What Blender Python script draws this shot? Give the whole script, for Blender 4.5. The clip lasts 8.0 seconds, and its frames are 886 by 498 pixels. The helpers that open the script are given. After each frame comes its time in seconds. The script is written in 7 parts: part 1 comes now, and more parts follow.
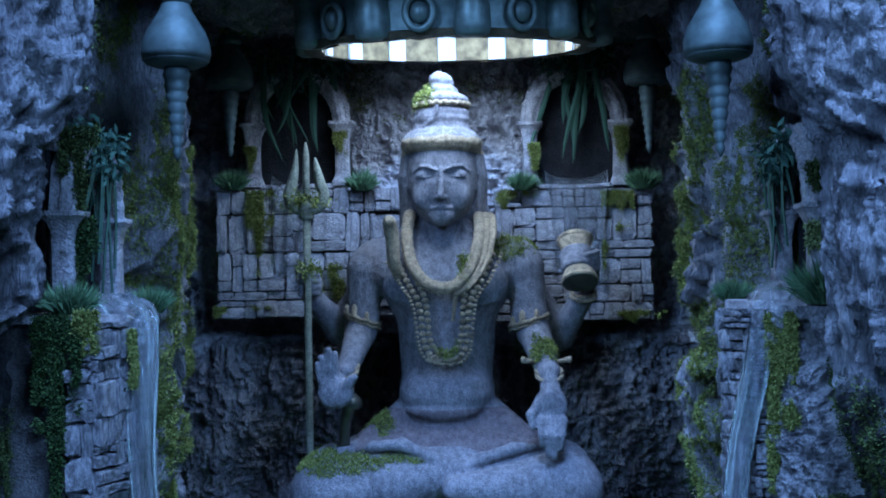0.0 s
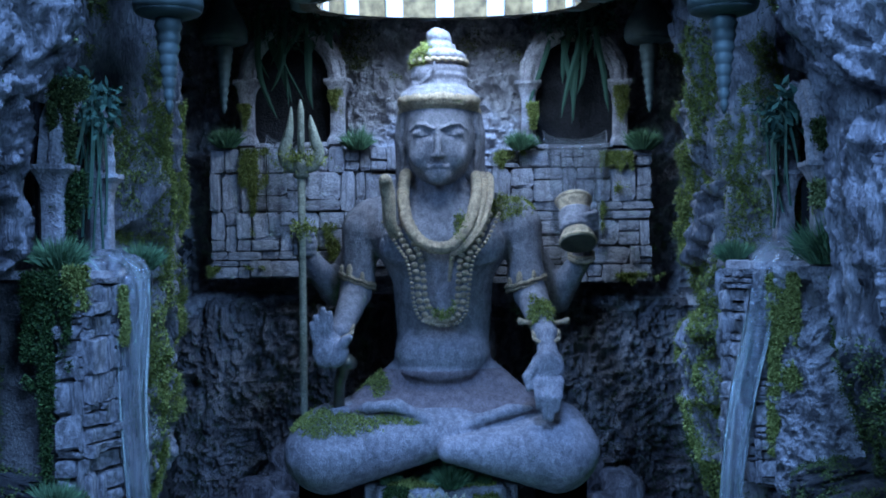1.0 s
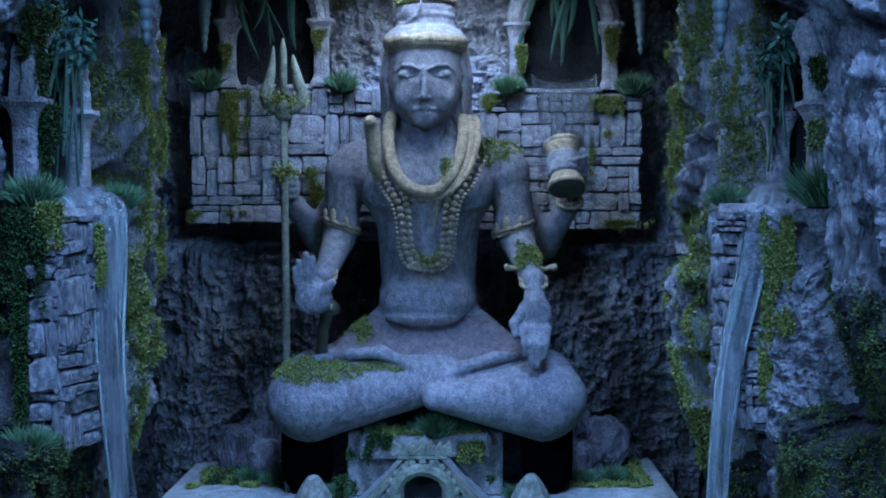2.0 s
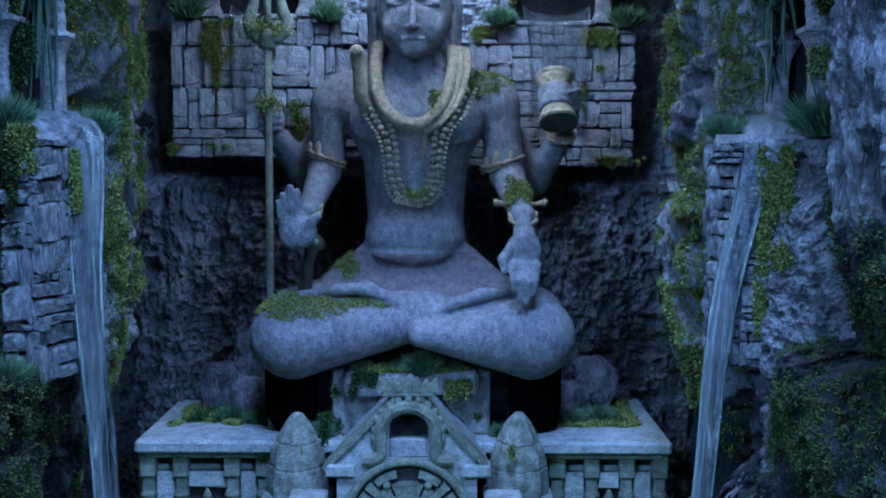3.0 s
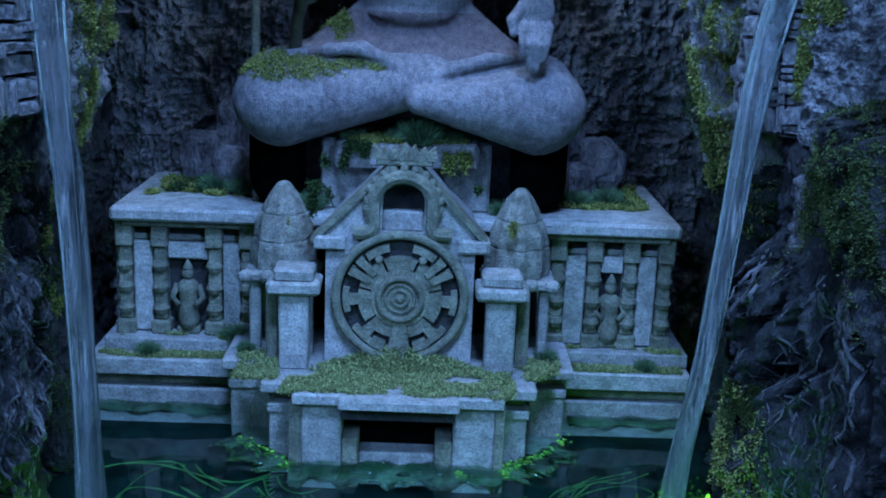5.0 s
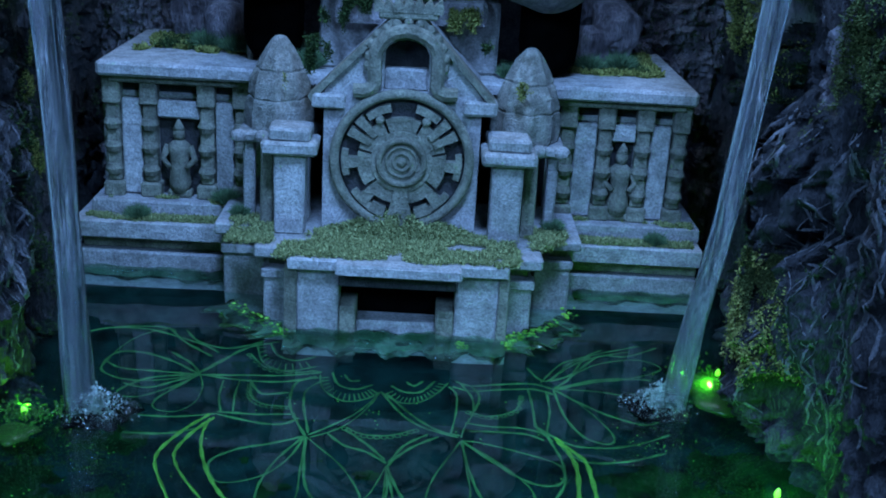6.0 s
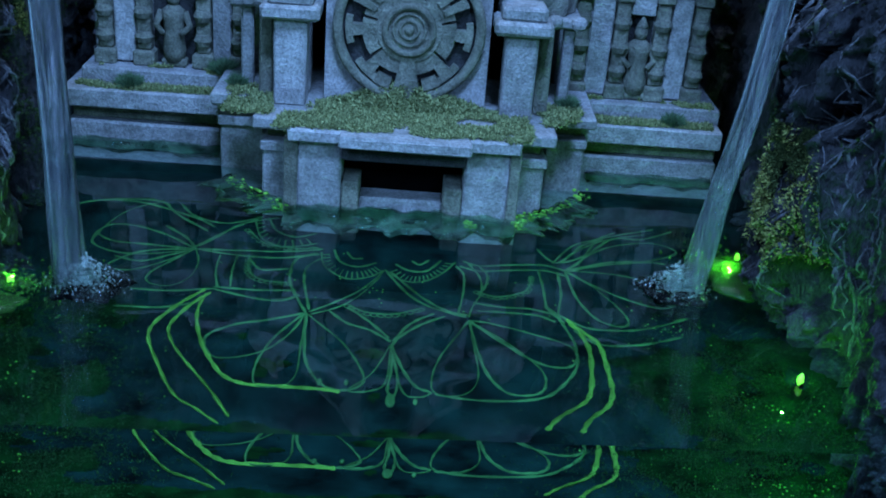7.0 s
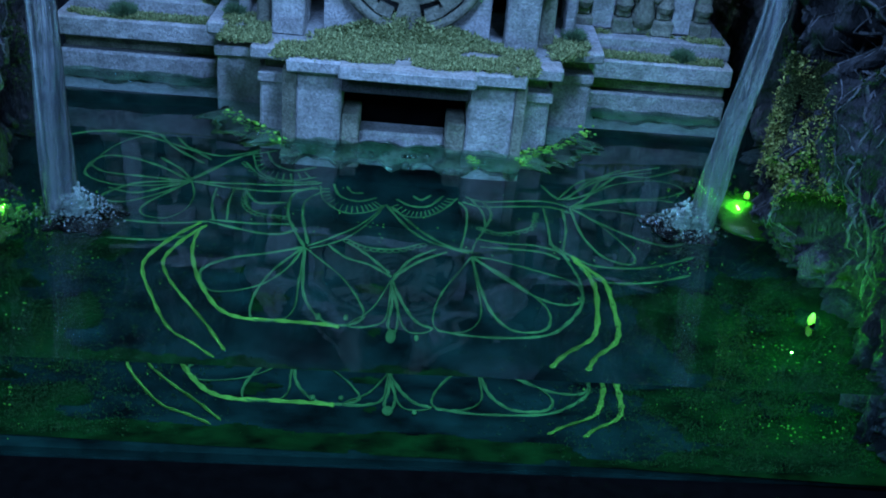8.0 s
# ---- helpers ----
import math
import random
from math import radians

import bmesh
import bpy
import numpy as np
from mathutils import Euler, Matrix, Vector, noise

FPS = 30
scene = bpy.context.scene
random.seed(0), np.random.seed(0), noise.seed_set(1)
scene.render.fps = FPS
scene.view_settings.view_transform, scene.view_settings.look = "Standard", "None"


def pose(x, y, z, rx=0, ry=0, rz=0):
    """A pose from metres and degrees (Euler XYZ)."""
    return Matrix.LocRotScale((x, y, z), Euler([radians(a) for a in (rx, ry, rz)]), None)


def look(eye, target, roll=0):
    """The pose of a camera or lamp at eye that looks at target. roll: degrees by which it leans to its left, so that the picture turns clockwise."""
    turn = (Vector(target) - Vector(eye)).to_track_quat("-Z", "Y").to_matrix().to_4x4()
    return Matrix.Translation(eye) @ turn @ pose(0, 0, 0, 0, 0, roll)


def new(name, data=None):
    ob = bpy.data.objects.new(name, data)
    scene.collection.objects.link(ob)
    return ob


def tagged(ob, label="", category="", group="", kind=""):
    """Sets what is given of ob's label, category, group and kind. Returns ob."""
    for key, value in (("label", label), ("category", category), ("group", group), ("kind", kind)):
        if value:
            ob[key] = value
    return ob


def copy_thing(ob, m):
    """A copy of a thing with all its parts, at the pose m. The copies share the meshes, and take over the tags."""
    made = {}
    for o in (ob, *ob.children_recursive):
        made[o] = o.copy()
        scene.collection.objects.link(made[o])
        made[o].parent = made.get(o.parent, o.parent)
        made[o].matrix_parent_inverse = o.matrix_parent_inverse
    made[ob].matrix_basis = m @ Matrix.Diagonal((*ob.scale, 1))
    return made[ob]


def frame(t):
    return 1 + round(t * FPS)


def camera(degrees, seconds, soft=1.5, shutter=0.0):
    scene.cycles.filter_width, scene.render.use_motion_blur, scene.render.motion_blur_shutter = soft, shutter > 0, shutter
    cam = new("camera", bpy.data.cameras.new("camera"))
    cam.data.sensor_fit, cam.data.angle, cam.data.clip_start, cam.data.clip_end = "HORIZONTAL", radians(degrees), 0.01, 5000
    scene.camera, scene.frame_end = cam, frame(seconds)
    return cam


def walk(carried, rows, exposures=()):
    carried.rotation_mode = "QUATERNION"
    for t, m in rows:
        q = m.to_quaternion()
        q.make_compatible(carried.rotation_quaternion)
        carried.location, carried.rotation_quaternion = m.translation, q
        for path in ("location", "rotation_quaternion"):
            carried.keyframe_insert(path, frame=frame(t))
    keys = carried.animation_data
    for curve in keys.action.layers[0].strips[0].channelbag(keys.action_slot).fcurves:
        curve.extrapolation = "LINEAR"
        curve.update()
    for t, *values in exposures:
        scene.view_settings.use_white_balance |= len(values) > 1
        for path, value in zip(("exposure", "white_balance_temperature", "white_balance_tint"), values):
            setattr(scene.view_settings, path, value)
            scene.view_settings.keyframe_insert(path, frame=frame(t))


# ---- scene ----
cam = camera(43.2, 8.0, soft=1.8)
PATH = [
    (0, (0.01404, 0.01048, 0.17540), (-0.0548, 2.0086, 0.2292), -1.07),
    (0.5, (0.01401, 0.01267, 0.17435), (-0.0542, 2.0113, 0.2029), -0.92),
    (1, (0.01322, 0.01567, 0.17317), (-0.0472, 2.0148, 0.1671), -0.71),
    (2.5, (0.01172, 0.02735, 0.16643), (-0.0043, 2.0233, 0.0405), -0.12),
    (3, (0.01148, 0.03137, 0.16391), (0.0053, 2.0237, -0.0104), 0.14),
    (3.5, (0.01096, 0.03651, 0.16089), (0.0119, 2.0221, -0.0788), 0.51),
    (4, (0.00936, 0.04352, 0.15595), (0.0227, 2.0164, -0.1718), 1.01),
    (5.5, (0.00689, 0.06139, 0.13954), (0.0389, 1.9740, -0.4444), 2.81),
    (6, (0.00622, 0.06786, 0.13314), (0.0465, 1.9491, -0.5445), 3.40),
    (6.5, (0.00475, 0.07374, 0.12749), (0.0562, 1.9203, -0.6391), 4.04),
    (7, (0.00393, 0.07862, 0.12180), (0.0616, 1.8927, -0.7183), 4.63),
    (7.5, (0.00337, 0.08147, 0.11852), (0.0656, 1.8732, -0.7680), 5.04),
    (8, (0.00328, 0.08342, 0.11621), (0.0718, 1.8563, -0.8070), 5.35),
]
walk(cam, [(t, look(eye, target, roll)) for t, eye, target, roll in PATH])

# ---- light: a dim blue studio, a cold lamp in the roof ring, green lamps under the falls ----
CM = 0.01
world = bpy.data.worlds.new("studio")
scene.world = world
world.use_nodes = True
world.node_tree.nodes["Background"].inputs[0].default_value = (0.055, 0.12, 0.42, 1)
world.node_tree.nodes["Background"].inputs[1].default_value = 0.05


def area_lamp(name, at, target, size, watts, colour):
    data = bpy.data.lights.new(name, "AREA")
    data.shape, data.size, data.energy, data.color = "DISK", size * CM, watts, colour
    ob = new(name, data)
    ob.matrix_world = look(Vector(at) * CM, Vector(target) * CM)
    return ob


def point_lamp(name, at, radius, watts, colour):
    data = bpy.data.lights.new(name, "POINT")
    data.shadow_soft_size, data.energy, data.color = radius * CM, watts, colour
    ob = new(name, data)
    ob.location = Vector(at) * CM
    return ob


area_lamp("roof_lamp", (0.5, 38.2, 26.7), (0.4, 38.6, 10), 6.5, 0.225, (0.43, 0.645, 1.0))
area_lamp("studio_lamp", (3.2, 1.5, 61), (0, 33, 9), 13, 6.8, (0.20, 0.42, 0.96))
# two unseen front lamps added as fill for the side walls
area_lamp("front_fill_lamp_west", (-32, -24, 44), (3, 33, 12), 20, 4.0, (0.205, 0.45, 0.96))
area_lamp("front_fill_lamp_east", (32, -24, 44), (-3, 33, 12), 20, 3.2, (0.205, 0.45, 0.96))
point_lamp("green_lamp_west", (-8.17, 29.54, 0.79), 0.03, 0.013, (0.14, 1.0, 0.05))
point_lamp("green_lamp_east", (8.0, 32.2, 1.1), 0.03, 0.010, (0.14, 1.0, 0.05))
point_lamp("green_lamp_front", (8.1, 27.0, 1.15), 0.03, 0.0012, (0.12, 1.0, 0.08))
# added lamp hidden behind the front bulb to green the pool bed
point_lamp("green_glow_lamp_east", (8.47, 27.42, 0.82), 0.03, 0.020, (0.06, 1.0, 0.03))


# ---- numbers: noise, shapes ----
def hash3(i, seed):
    with np.errstate(over="ignore"):
        h = (i[..., 0].astype(np.uint32) * np.uint32(374761393) + i[..., 1].astype(np.uint32) * np.uint32(668265263)
             + i[..., 2].astype(np.uint32) * np.uint32(2147483647) + np.uint32((seed * 1274126177) & 0xFFFFFFFF))
        h = (h ^ (h >> np.uint32(13))) * np.uint32(1274126177)
        h = (h ^ (h >> np.uint32(15))) * np.uint32(2246822519)
        h = h ^ (h >> np.uint32(16))
    return h.astype(np.float64) / 4294967295.0


def vnoise(p, seed=0):
    """Smooth value noise of points (N, 3), from -1 to 1."""
    p = np.asarray(p, float)
    i = np.floor(p).astype(np.int64)
    f = p - i
    f = f * f * (3 - 2 * f)
    out = np.zeros(p.shape[:-1])
    for dx in (0, 1):
        for dy in (0, 1):
            for dz in (0, 1):
                w = (f[..., 0] if dx else 1 - f[..., 0]) * (f[..., 1] if dy else 1 - f[..., 1]) * (f[..., 2] if dz else 1 - f[..., 2])
                out += w * hash3(i + np.array([dx, dy, dz]), seed)
    return out * 2 - 1


def fbm(p, octaves=4, seed=0, ridged=False):
    p = np.asarray(p, float)
    out, amp, total = np.zeros(p.shape[:-1]), 1.0, 0.0
    for k in range(octaves):
        n = vnoise(p, seed + 17 * k)
        out += amp * ((1 - 2 * np.abs(n)) if ridged else n)
        total += amp
        amp *= 0.5
        p = p * 2.03 + 11.7
    return out / total


def clip01(x):
    return np.clip(x, 0.0, 1.0)


def sstep(a, b, x):
    t = clip01((x - a) / (b - a))
    return t * t * (3 - 2 * t)


class Shape:
    """Gathers vertices and faces in centimetres."""

    def __init__(self):
        self.v, self.f, self.m = [], [], []

    def add(self, verts, faces, mat=0):
        n = len(self.v)
        self.v.extend(tuple(map(float, p)) for p in verts)
        self.f.extend(tuple(int(i) + n for i in q) for q in faces)
        self.m.extend([mat] * len(faces))
        return self

    def box(self, lo, hi, c=0.04, jit=0.0, rz=0.0, mat=0, pivot=None):
        """A box with chamfered, slightly worn edges."""
        lo, hi = np.array(lo, float), np.array(hi, float)
        mid, h = (lo + hi) / 2, (hi - lo) / 2
        c = min(c, 0.45 * h.min())
        verts, index = [], {}
        for sx in (-1, 1):
            for sy in (-1, 1):
                for sz in (-1, 1):
                    s = np.array([sx, sy, sz])
                    for a in range(3):
                        q = s * (h - c)
                        q[a] = s[a] * h[a]
                        index[(sx, sy, sz, a)] = len(verts)
                        verts.append(q)
        verts = np.array(verts)
        if jit:
            verts = verts + np.random.uniform(-jit, jit, verts.shape)
        if rz:
            cs, sn = math.cos(radians(rz)), math.sin(radians(rz))
            verts = verts @ np.array([[cs, sn, 0], [-sn, cs, 0], [0, 0, 1]])
        faces = []
        for a in range(3):
            b, d = (a + 1) % 3, (a + 2) % 3
            for s in (-1, 1):
                ring = []
                for sb, sd in ((-1, -1), (1, -1), (1, 1), (-1, 1)):
                    k = [0, 0, 0]
                    k[a], k[b], k[d] = s, sb, sd
                    ring.append(index[(*k, a)])
                faces.append(ring if s > 0 else ring[::-1])
            for sb in (-1, 1):
                for sd in (-1, 1):
                    k0, k1 = [0, 0, 0], [0, 0, 0]
                    k0[a], k1[a] = -1, 1
                    k0[b] = k1[b] = sb
                    k0[d] = k1[d] = sd
                    q = [index[(*k0, b)], index[(*k1, b)], index[(*k1, d)], index[(*k0, d)]]
                    faces.append(q if sb * sd < 0 else q[::-1])
        for sx in (-1, 1):
            for sy in (-1, 1):
                for sz in (-1, 1):
                    q = [index[(sx, sy, sz, a)] for a in range(3)]
                    faces.append(q if sx * sy * sz > 0 else q[::-1])
        return self.add(verts + mid, faces, mat)

    def prism(self, outline, y0, y1, mat=0, axis="y"):
        """A closed outline of (a, b) pushed from y0 to y1; axis y: (x, z), z: (x, y), x: (y, z)."""
        put = {"y": lambda a, b, d: (a, d, b), "z": lambda a, b, d: (a, b, d), "x": lambda a, b, d: (d, a, b)}[axis]
        n = len(outline)
        verts = [put(a, b, y0) for a, b in outline] + [put(a, b, y1) for a, b in outline]
        faces = [tuple(range(n)), tuple(range(2 * n - 1, n - 1, -1))]
        faces += [(i, (i + 1) % n + 0, (i + 1) % n + n, i + n)[::-1] for i in range(n)]
        return self.add(verts, faces, mat)

    def lathe(self, profile, at, seg=24, mat=0, wobble=None):
        """A turned body: profile of (radius, height) from bottom to top."""
        rings = []
        for r, z in profile:
            for k in range(seg):
                a = 2 * math.pi * k / seg
                rr = r * (wobble(a, z) if wobble else 1)
                rings.append((at[0] + rr * math.cos(a), at[1] + rr * math.sin(a), at[2] + z))
        faces = []
        for i in range(len(profile) - 1):
            for k in range(seg):
                k2 = (k + 1) % seg
                faces.append((i * seg + k, i * seg + k2, (i + 1) * seg + k2, (i + 1) * seg + k))
        faces.append(tuple(range(seg - 1, -1, -1)))
        faces.append(tuple(range((len(profile) - 1) * seg, len(profile) * seg)))
        return self.add(rings, faces, mat)

    def tube(self, pts, radii, seg=8, mat=0, close=False, flat=1.0):
        pts = [Vector(p) for p in pts]
        n = len(pts)
        if not hasattr(radii, "__len__"):
            radii = [radii] * n
        rings = []
        side = Vector((0.31, 0.87, 0.22))
        for i, p in enumerate(pts):
            d = (pts[(i + 1) % n] - pts[i - 1]) if close else (pts[min(i + 1, n - 1)] - pts[max(i - 1, 0)])
            d = d.normalized() if d.length > 1e-9 else Vector((0, 0, 1))
            u = (side - d * side.dot(d)).normalized()
            side = u
            w = d.cross(u)
            for k in range(seg):
                a = 2 * math.pi * k / seg
                rings.append(p + (u * math.cos(a) + w * math.sin(a) * flat) * radii[i])
        faces = []
        for i in range(n if close else n - 1):
            j = (i + 1) % n
            for k in range(seg):
                k2 = (k + 1) % seg
                faces.append((i * seg + k, i * seg + k2, j * seg + k2, j * seg + k))
        if not close:
            faces.append(tuple(range(seg - 1, -1, -1)))
            faces.append(tuple(range((n - 1) * seg, n * seg)))
        return self.add(rings, faces, mat)

    def ball(self, at, r, seg=12, rings=8, mat=0):
        r = (r, r, r) if not hasattr(r, "__len__") else r
        verts = [(at[0], at[1], at[2] - r[2])]
        for i in range(1, rings):
            b = math.pi * i / rings - math.pi / 2
            for k in range(seg):
                a = 2 * math.pi * k / seg
                verts.append((at[0] + r[0] * math.cos(b) * math.cos(a), at[1] + r[1] * math.cos(b) * math.sin(a), at[2] + r[2] * math.sin(b)))
        verts.append((at[0], at[1], at[2] + r[2]))
        faces = [(0, 1 + (k + 1) % seg, 1 + k) for k in range(seg)]
        for i in range(rings - 2):
            for k in range(seg):
                k2 = (k + 1) % seg
                faces.append((1 + i * seg + k, 1 + i * seg + k2, 1 + (i + 1) * seg + k2, 1 + (i + 1) * seg + k))
        last = len(verts) - 1
        faces += [(last, last - seg + k, last - seg + (k + 1) % seg) for k in range(seg)]
        return self.add(verts, faces, mat)

    def worn(self, amount, scale=2.0, seed=3):
        """Pushes the vertices about, for uneven edges."""
        p = np.array(self.v)
        d = np.stack([fbm(p * scale + k * 31.3, 2, seed + k) for k in range(3)], -1)
        self.v = [tuple(q) for q in p + d * amount]
        return self


def mesh_of(name, shape, smooth=False):
    me = bpy.data.meshes.new(name)
    me.from_pydata([(x * CM, y * CM, z * CM) for x, y, z in shape.v], [], shape.f)
    if any(shape.m):
        me.polygons.foreach_set("material_index", shape.m)
    if smooth:
        me.polygons.foreach_set("use_smooth", [True] * len(me.polygons))
    me.update()
    return me


def array_mesh(name, verts, quads, smooth=True):
    """A mesh from arrays in centimetres, faces all with the same number of corners."""
    verts, quads = np.asarray(verts, float) * CM, np.asarray(quads, np.int32)
    me = bpy.data.meshes.new(name)
    k = quads.shape[1]
    me.vertices.add(len(verts))
    me.vertices.foreach_set("co", verts.ravel())
    me.loops.add(quads.size)
    me.loops.foreach_set("vertex_index", quads.ravel())
    me.polygons.add(len(quads))
    me.polygons.foreach_set("loop_start", np.arange(0, quads.size, k, dtype=np.int32))
    me.polygons.foreach_set("use_smooth", np.full(len(quads), smooth))
    me.update(calc_edges=True)
    me.validate()
    return me


ORIGIN = {}


def thing(name, at, label, category, group="", kind=""):
    """An Empty at a thing's base, for its parts."""
    ob = new(name)
    ob.empty_display_size = 0.01
    ob.location = Vector(at) * CM
    ORIGIN[ob] = Vector(at) * CM
    return tagged(ob, label, category, group, kind)


def hang(ob, parent):
    ob.parent = parent
    if parent in ORIGIN:
        ob.matrix_parent_inverse = Matrix.Translation(-ORIGIN[parent])
    return ob


def solid(name, shape, material, label="", category="", group="", kind="", smooth=False):
    """A top-level thing or piece of the setting that is one mesh."""
    me = mesh_of(name, shape, smooth) if isinstance(shape, Shape) else shape
    for m in (material if isinstance(material, (list, tuple)) else [material]):
        me.materials.append(m)
    return tagged(new(name, me), label, category, group, kind)


def part(name, shape, material, parent, label="", smooth=False, kind=""):
    return hang(solid(name, shape, material, label, kind=kind, smooth=smooth), parent)


# ---- materials ----
def stone(name, dark, light, scale=1.0, rough=0.85, bump=0.6, tint=None, fine=1.0, band=(0.33, 0.68), stretch=1.0, depth=0.0012):
    """Painted plaster or resin stone: dark wash in the hollows' stains, light dry-brushed grain, fine relief."""
    mat = bpy.data.materials.new(name)
    mat.use_nodes = True
    nt = mat.node_tree
    n, link = nt.nodes, nt.links
    bsdf = n["Principled BSDF"]
    bsdf.inputs["Roughness"].default_value = rough
    bsdf.inputs["Specular IOR Level"].default_value = 0.35
    tc = n.new("ShaderNodeTexCoord")
    mp = n.new("ShaderNodeMapping")
    mp.inputs["Scale"].default_value = (1, 1, stretch)
    link.new(tc.outputs["Object"], mp.inputs["Vector"])
    big, mid, small = (n.new("ShaderNodeTexNoise") for _ in range(3))
    for node, s, d in ((big, 38 * scale, 6), (mid, 190 * scale, 8), (small, 1150 * scale * fine, 5)):
        node.inputs["Scale"].default_value = s
        node.inputs["Detail"].default_value = d
        node.inputs["Roughness"].default_value = 0.62
        link.new(mp.outputs[0], node.inputs["Vector"])
    ramp = n.new("ShaderNodeValToRGB")
    ramp.color_ramp.elements[0].position, ramp.color_ramp.elements[1].position = band
    ramp.color_ramp.elements[0].color, ramp.color_ramp.elements[1].color = (*dark, 1), (*light, 1)
    link.new(mid.outputs["Fac"], ramp.inputs[0])
    ramp2 = n.new("ShaderNodeValToRGB")
    ramp2.color_ramp.elements[0].position, ramp2.color_ramp.elements[1].position = 0.35, 0.65
    mid_c = tint or tuple((a + b) / 2 for a, b in zip(dark, light))
    ramp2.color_ramp.elements[0].color, ramp2.color_ramp.elements[1].color = (*mid_c, 1), (*light, 1)
    link.new(big.outputs["Fac"], ramp2.inputs[0])
    mix = n.new("ShaderNodeMix")
    mix.data_type, mix.blend_type = "RGBA", "MIX"
    mix.inputs["Factor"].default_value = 0.45
    link.new(ramp.outputs[0], mix.inputs[6])
    link.new(ramp2.outputs[0], mix.inputs[7])
    grain = n.new("ShaderNodeMix")
    grain.data_type, grain.blend_type = "RGBA", "OVERLAY"
    grain.inputs["Factor"].default_value = 0.3
    link.new(mix.outputs[2], grain.inputs[6])
    pits = n.new("ShaderNodeMapRange")
    pits.inputs["From Min"].default_value, pits.inputs["From Max"].default_value = 0.34, 0.66
    link.new(small.outputs["Fac"], pits.inputs["Value"])
    link.new(pits.outputs[0], grain.inputs[7])
    out = grain
    # each piece a little lighter or darker
    info = n.new("ShaderNodeObjectInfo")
    hue = n.new("ShaderNodeHueSaturation")
    span = n.new("ShaderNodeMapRange")
    span.inputs["To Min"].default_value, span.inputs["To Max"].default_value = 0.85, 1.15
    link.new(info.outputs["Random"], span.inputs["Value"])
    link.new(span.outputs[0], hue.inputs["Value"])
    link.new(out.outputs[2], hue.inputs["Color"])
    link.new(hue.outputs[0], bsdf.inputs["Base Color"])
    add = n.new("ShaderNodeMath")
    add.operation = "MULTIPLY_ADD"
    add.inputs[1].default_value = 0.3
    link.new(pits.outputs[0], add.inputs[0])
    link.new(mid.outputs["Fac"], add.inputs[2])
    bp = n.new("ShaderNodeBump")
    bp.inputs["Strength"].default_value = bump
    bp.inputs["Distance"].default_value = depth
    link.new(add.outputs[0], bp.inputs["Height"])
    link.new(bp.outputs[0], bsdf.inputs["Normal"])
    return mat


def plain(name, colour, rough=0.6, metal=0.0, vary=0.25, scale=300, bump=0.2, emission=None, strength=0.0):
    mat = bpy.data.materials.new(name)
    mat.use_nodes = True
    n, link = mat.node_tree.nodes, mat.node_tree.links
    bsdf = n["Principled BSDF"]
    bsdf.inputs["Roughness"].default_value, bsdf.inputs["Metallic"].default_value = rough, metal
    tc, tex = n.new("ShaderNodeTexCoord"), n.new("ShaderNodeTexNoise")
    tex.inputs["Scale"].default_value, tex.inputs["Detail"].default_value = scale, 5
    link.new(tc.outputs["Object"], tex.inputs["Vector"])
    ramp = n.new("ShaderNodeValToRGB")
    ramp.color_ramp.elements[0].position, ramp.color_ramp.elements[1].position = 0.3, 0.7
    ramp.color_ramp.elements[0].color = (*(c * (1 - vary) for c in colour), 1)
    ramp.color_ramp.elements[1].color = (*(min(1, c * (1 + vary)) for c in colour), 1)
    link.new(tex.outputs["Fac"], ramp.inputs[0])
    link.new(ramp.outputs[0], bsdf.inputs["Base Color"])
    if bump:
        bp = n.new("ShaderNodeBump")
        bp.inputs["Strength"].default_value, bp.inputs["Distance"].default_value = bump, 0.0006
        link.new(tex.outputs["Fac"], bp.inputs["Height"])
        link.new(bp.outputs[0], bsdf.inputs["Normal"])
    if emission:
        bsdf.inputs["Emission Color"].default_value = (*emission, 1)
        bsdf.inputs["Emission Strength"].default_value = strength
    return mat


def leafy(name, dark, light):
    """Flock and leaves: each grain its own shade."""
    mat = bpy.data.materials.new(name)
    mat.use_nodes = True
    n, link = mat.node_tree.nodes, mat.node_tree.links
    bsdf = n["Principled BSDF"]
    bsdf.inputs["Roughness"].default_value = 0.8
    bsdf.inputs["Specular IOR Level"].default_value = 0.2
    geo, ramp = n.new("ShaderNodeNewGeometry"), n.new("ShaderNodeValToRGB")
    ramp.color_ramp.elements[0].color, ramp.color_ramp.elements[1].color = (*dark, 1), (*light, 1)
    link.new(geo.outputs["Random Per Island"], ramp.inputs[0])
    link.new(ramp.outputs[0], bsdf.inputs["Base Color"])
    return mat


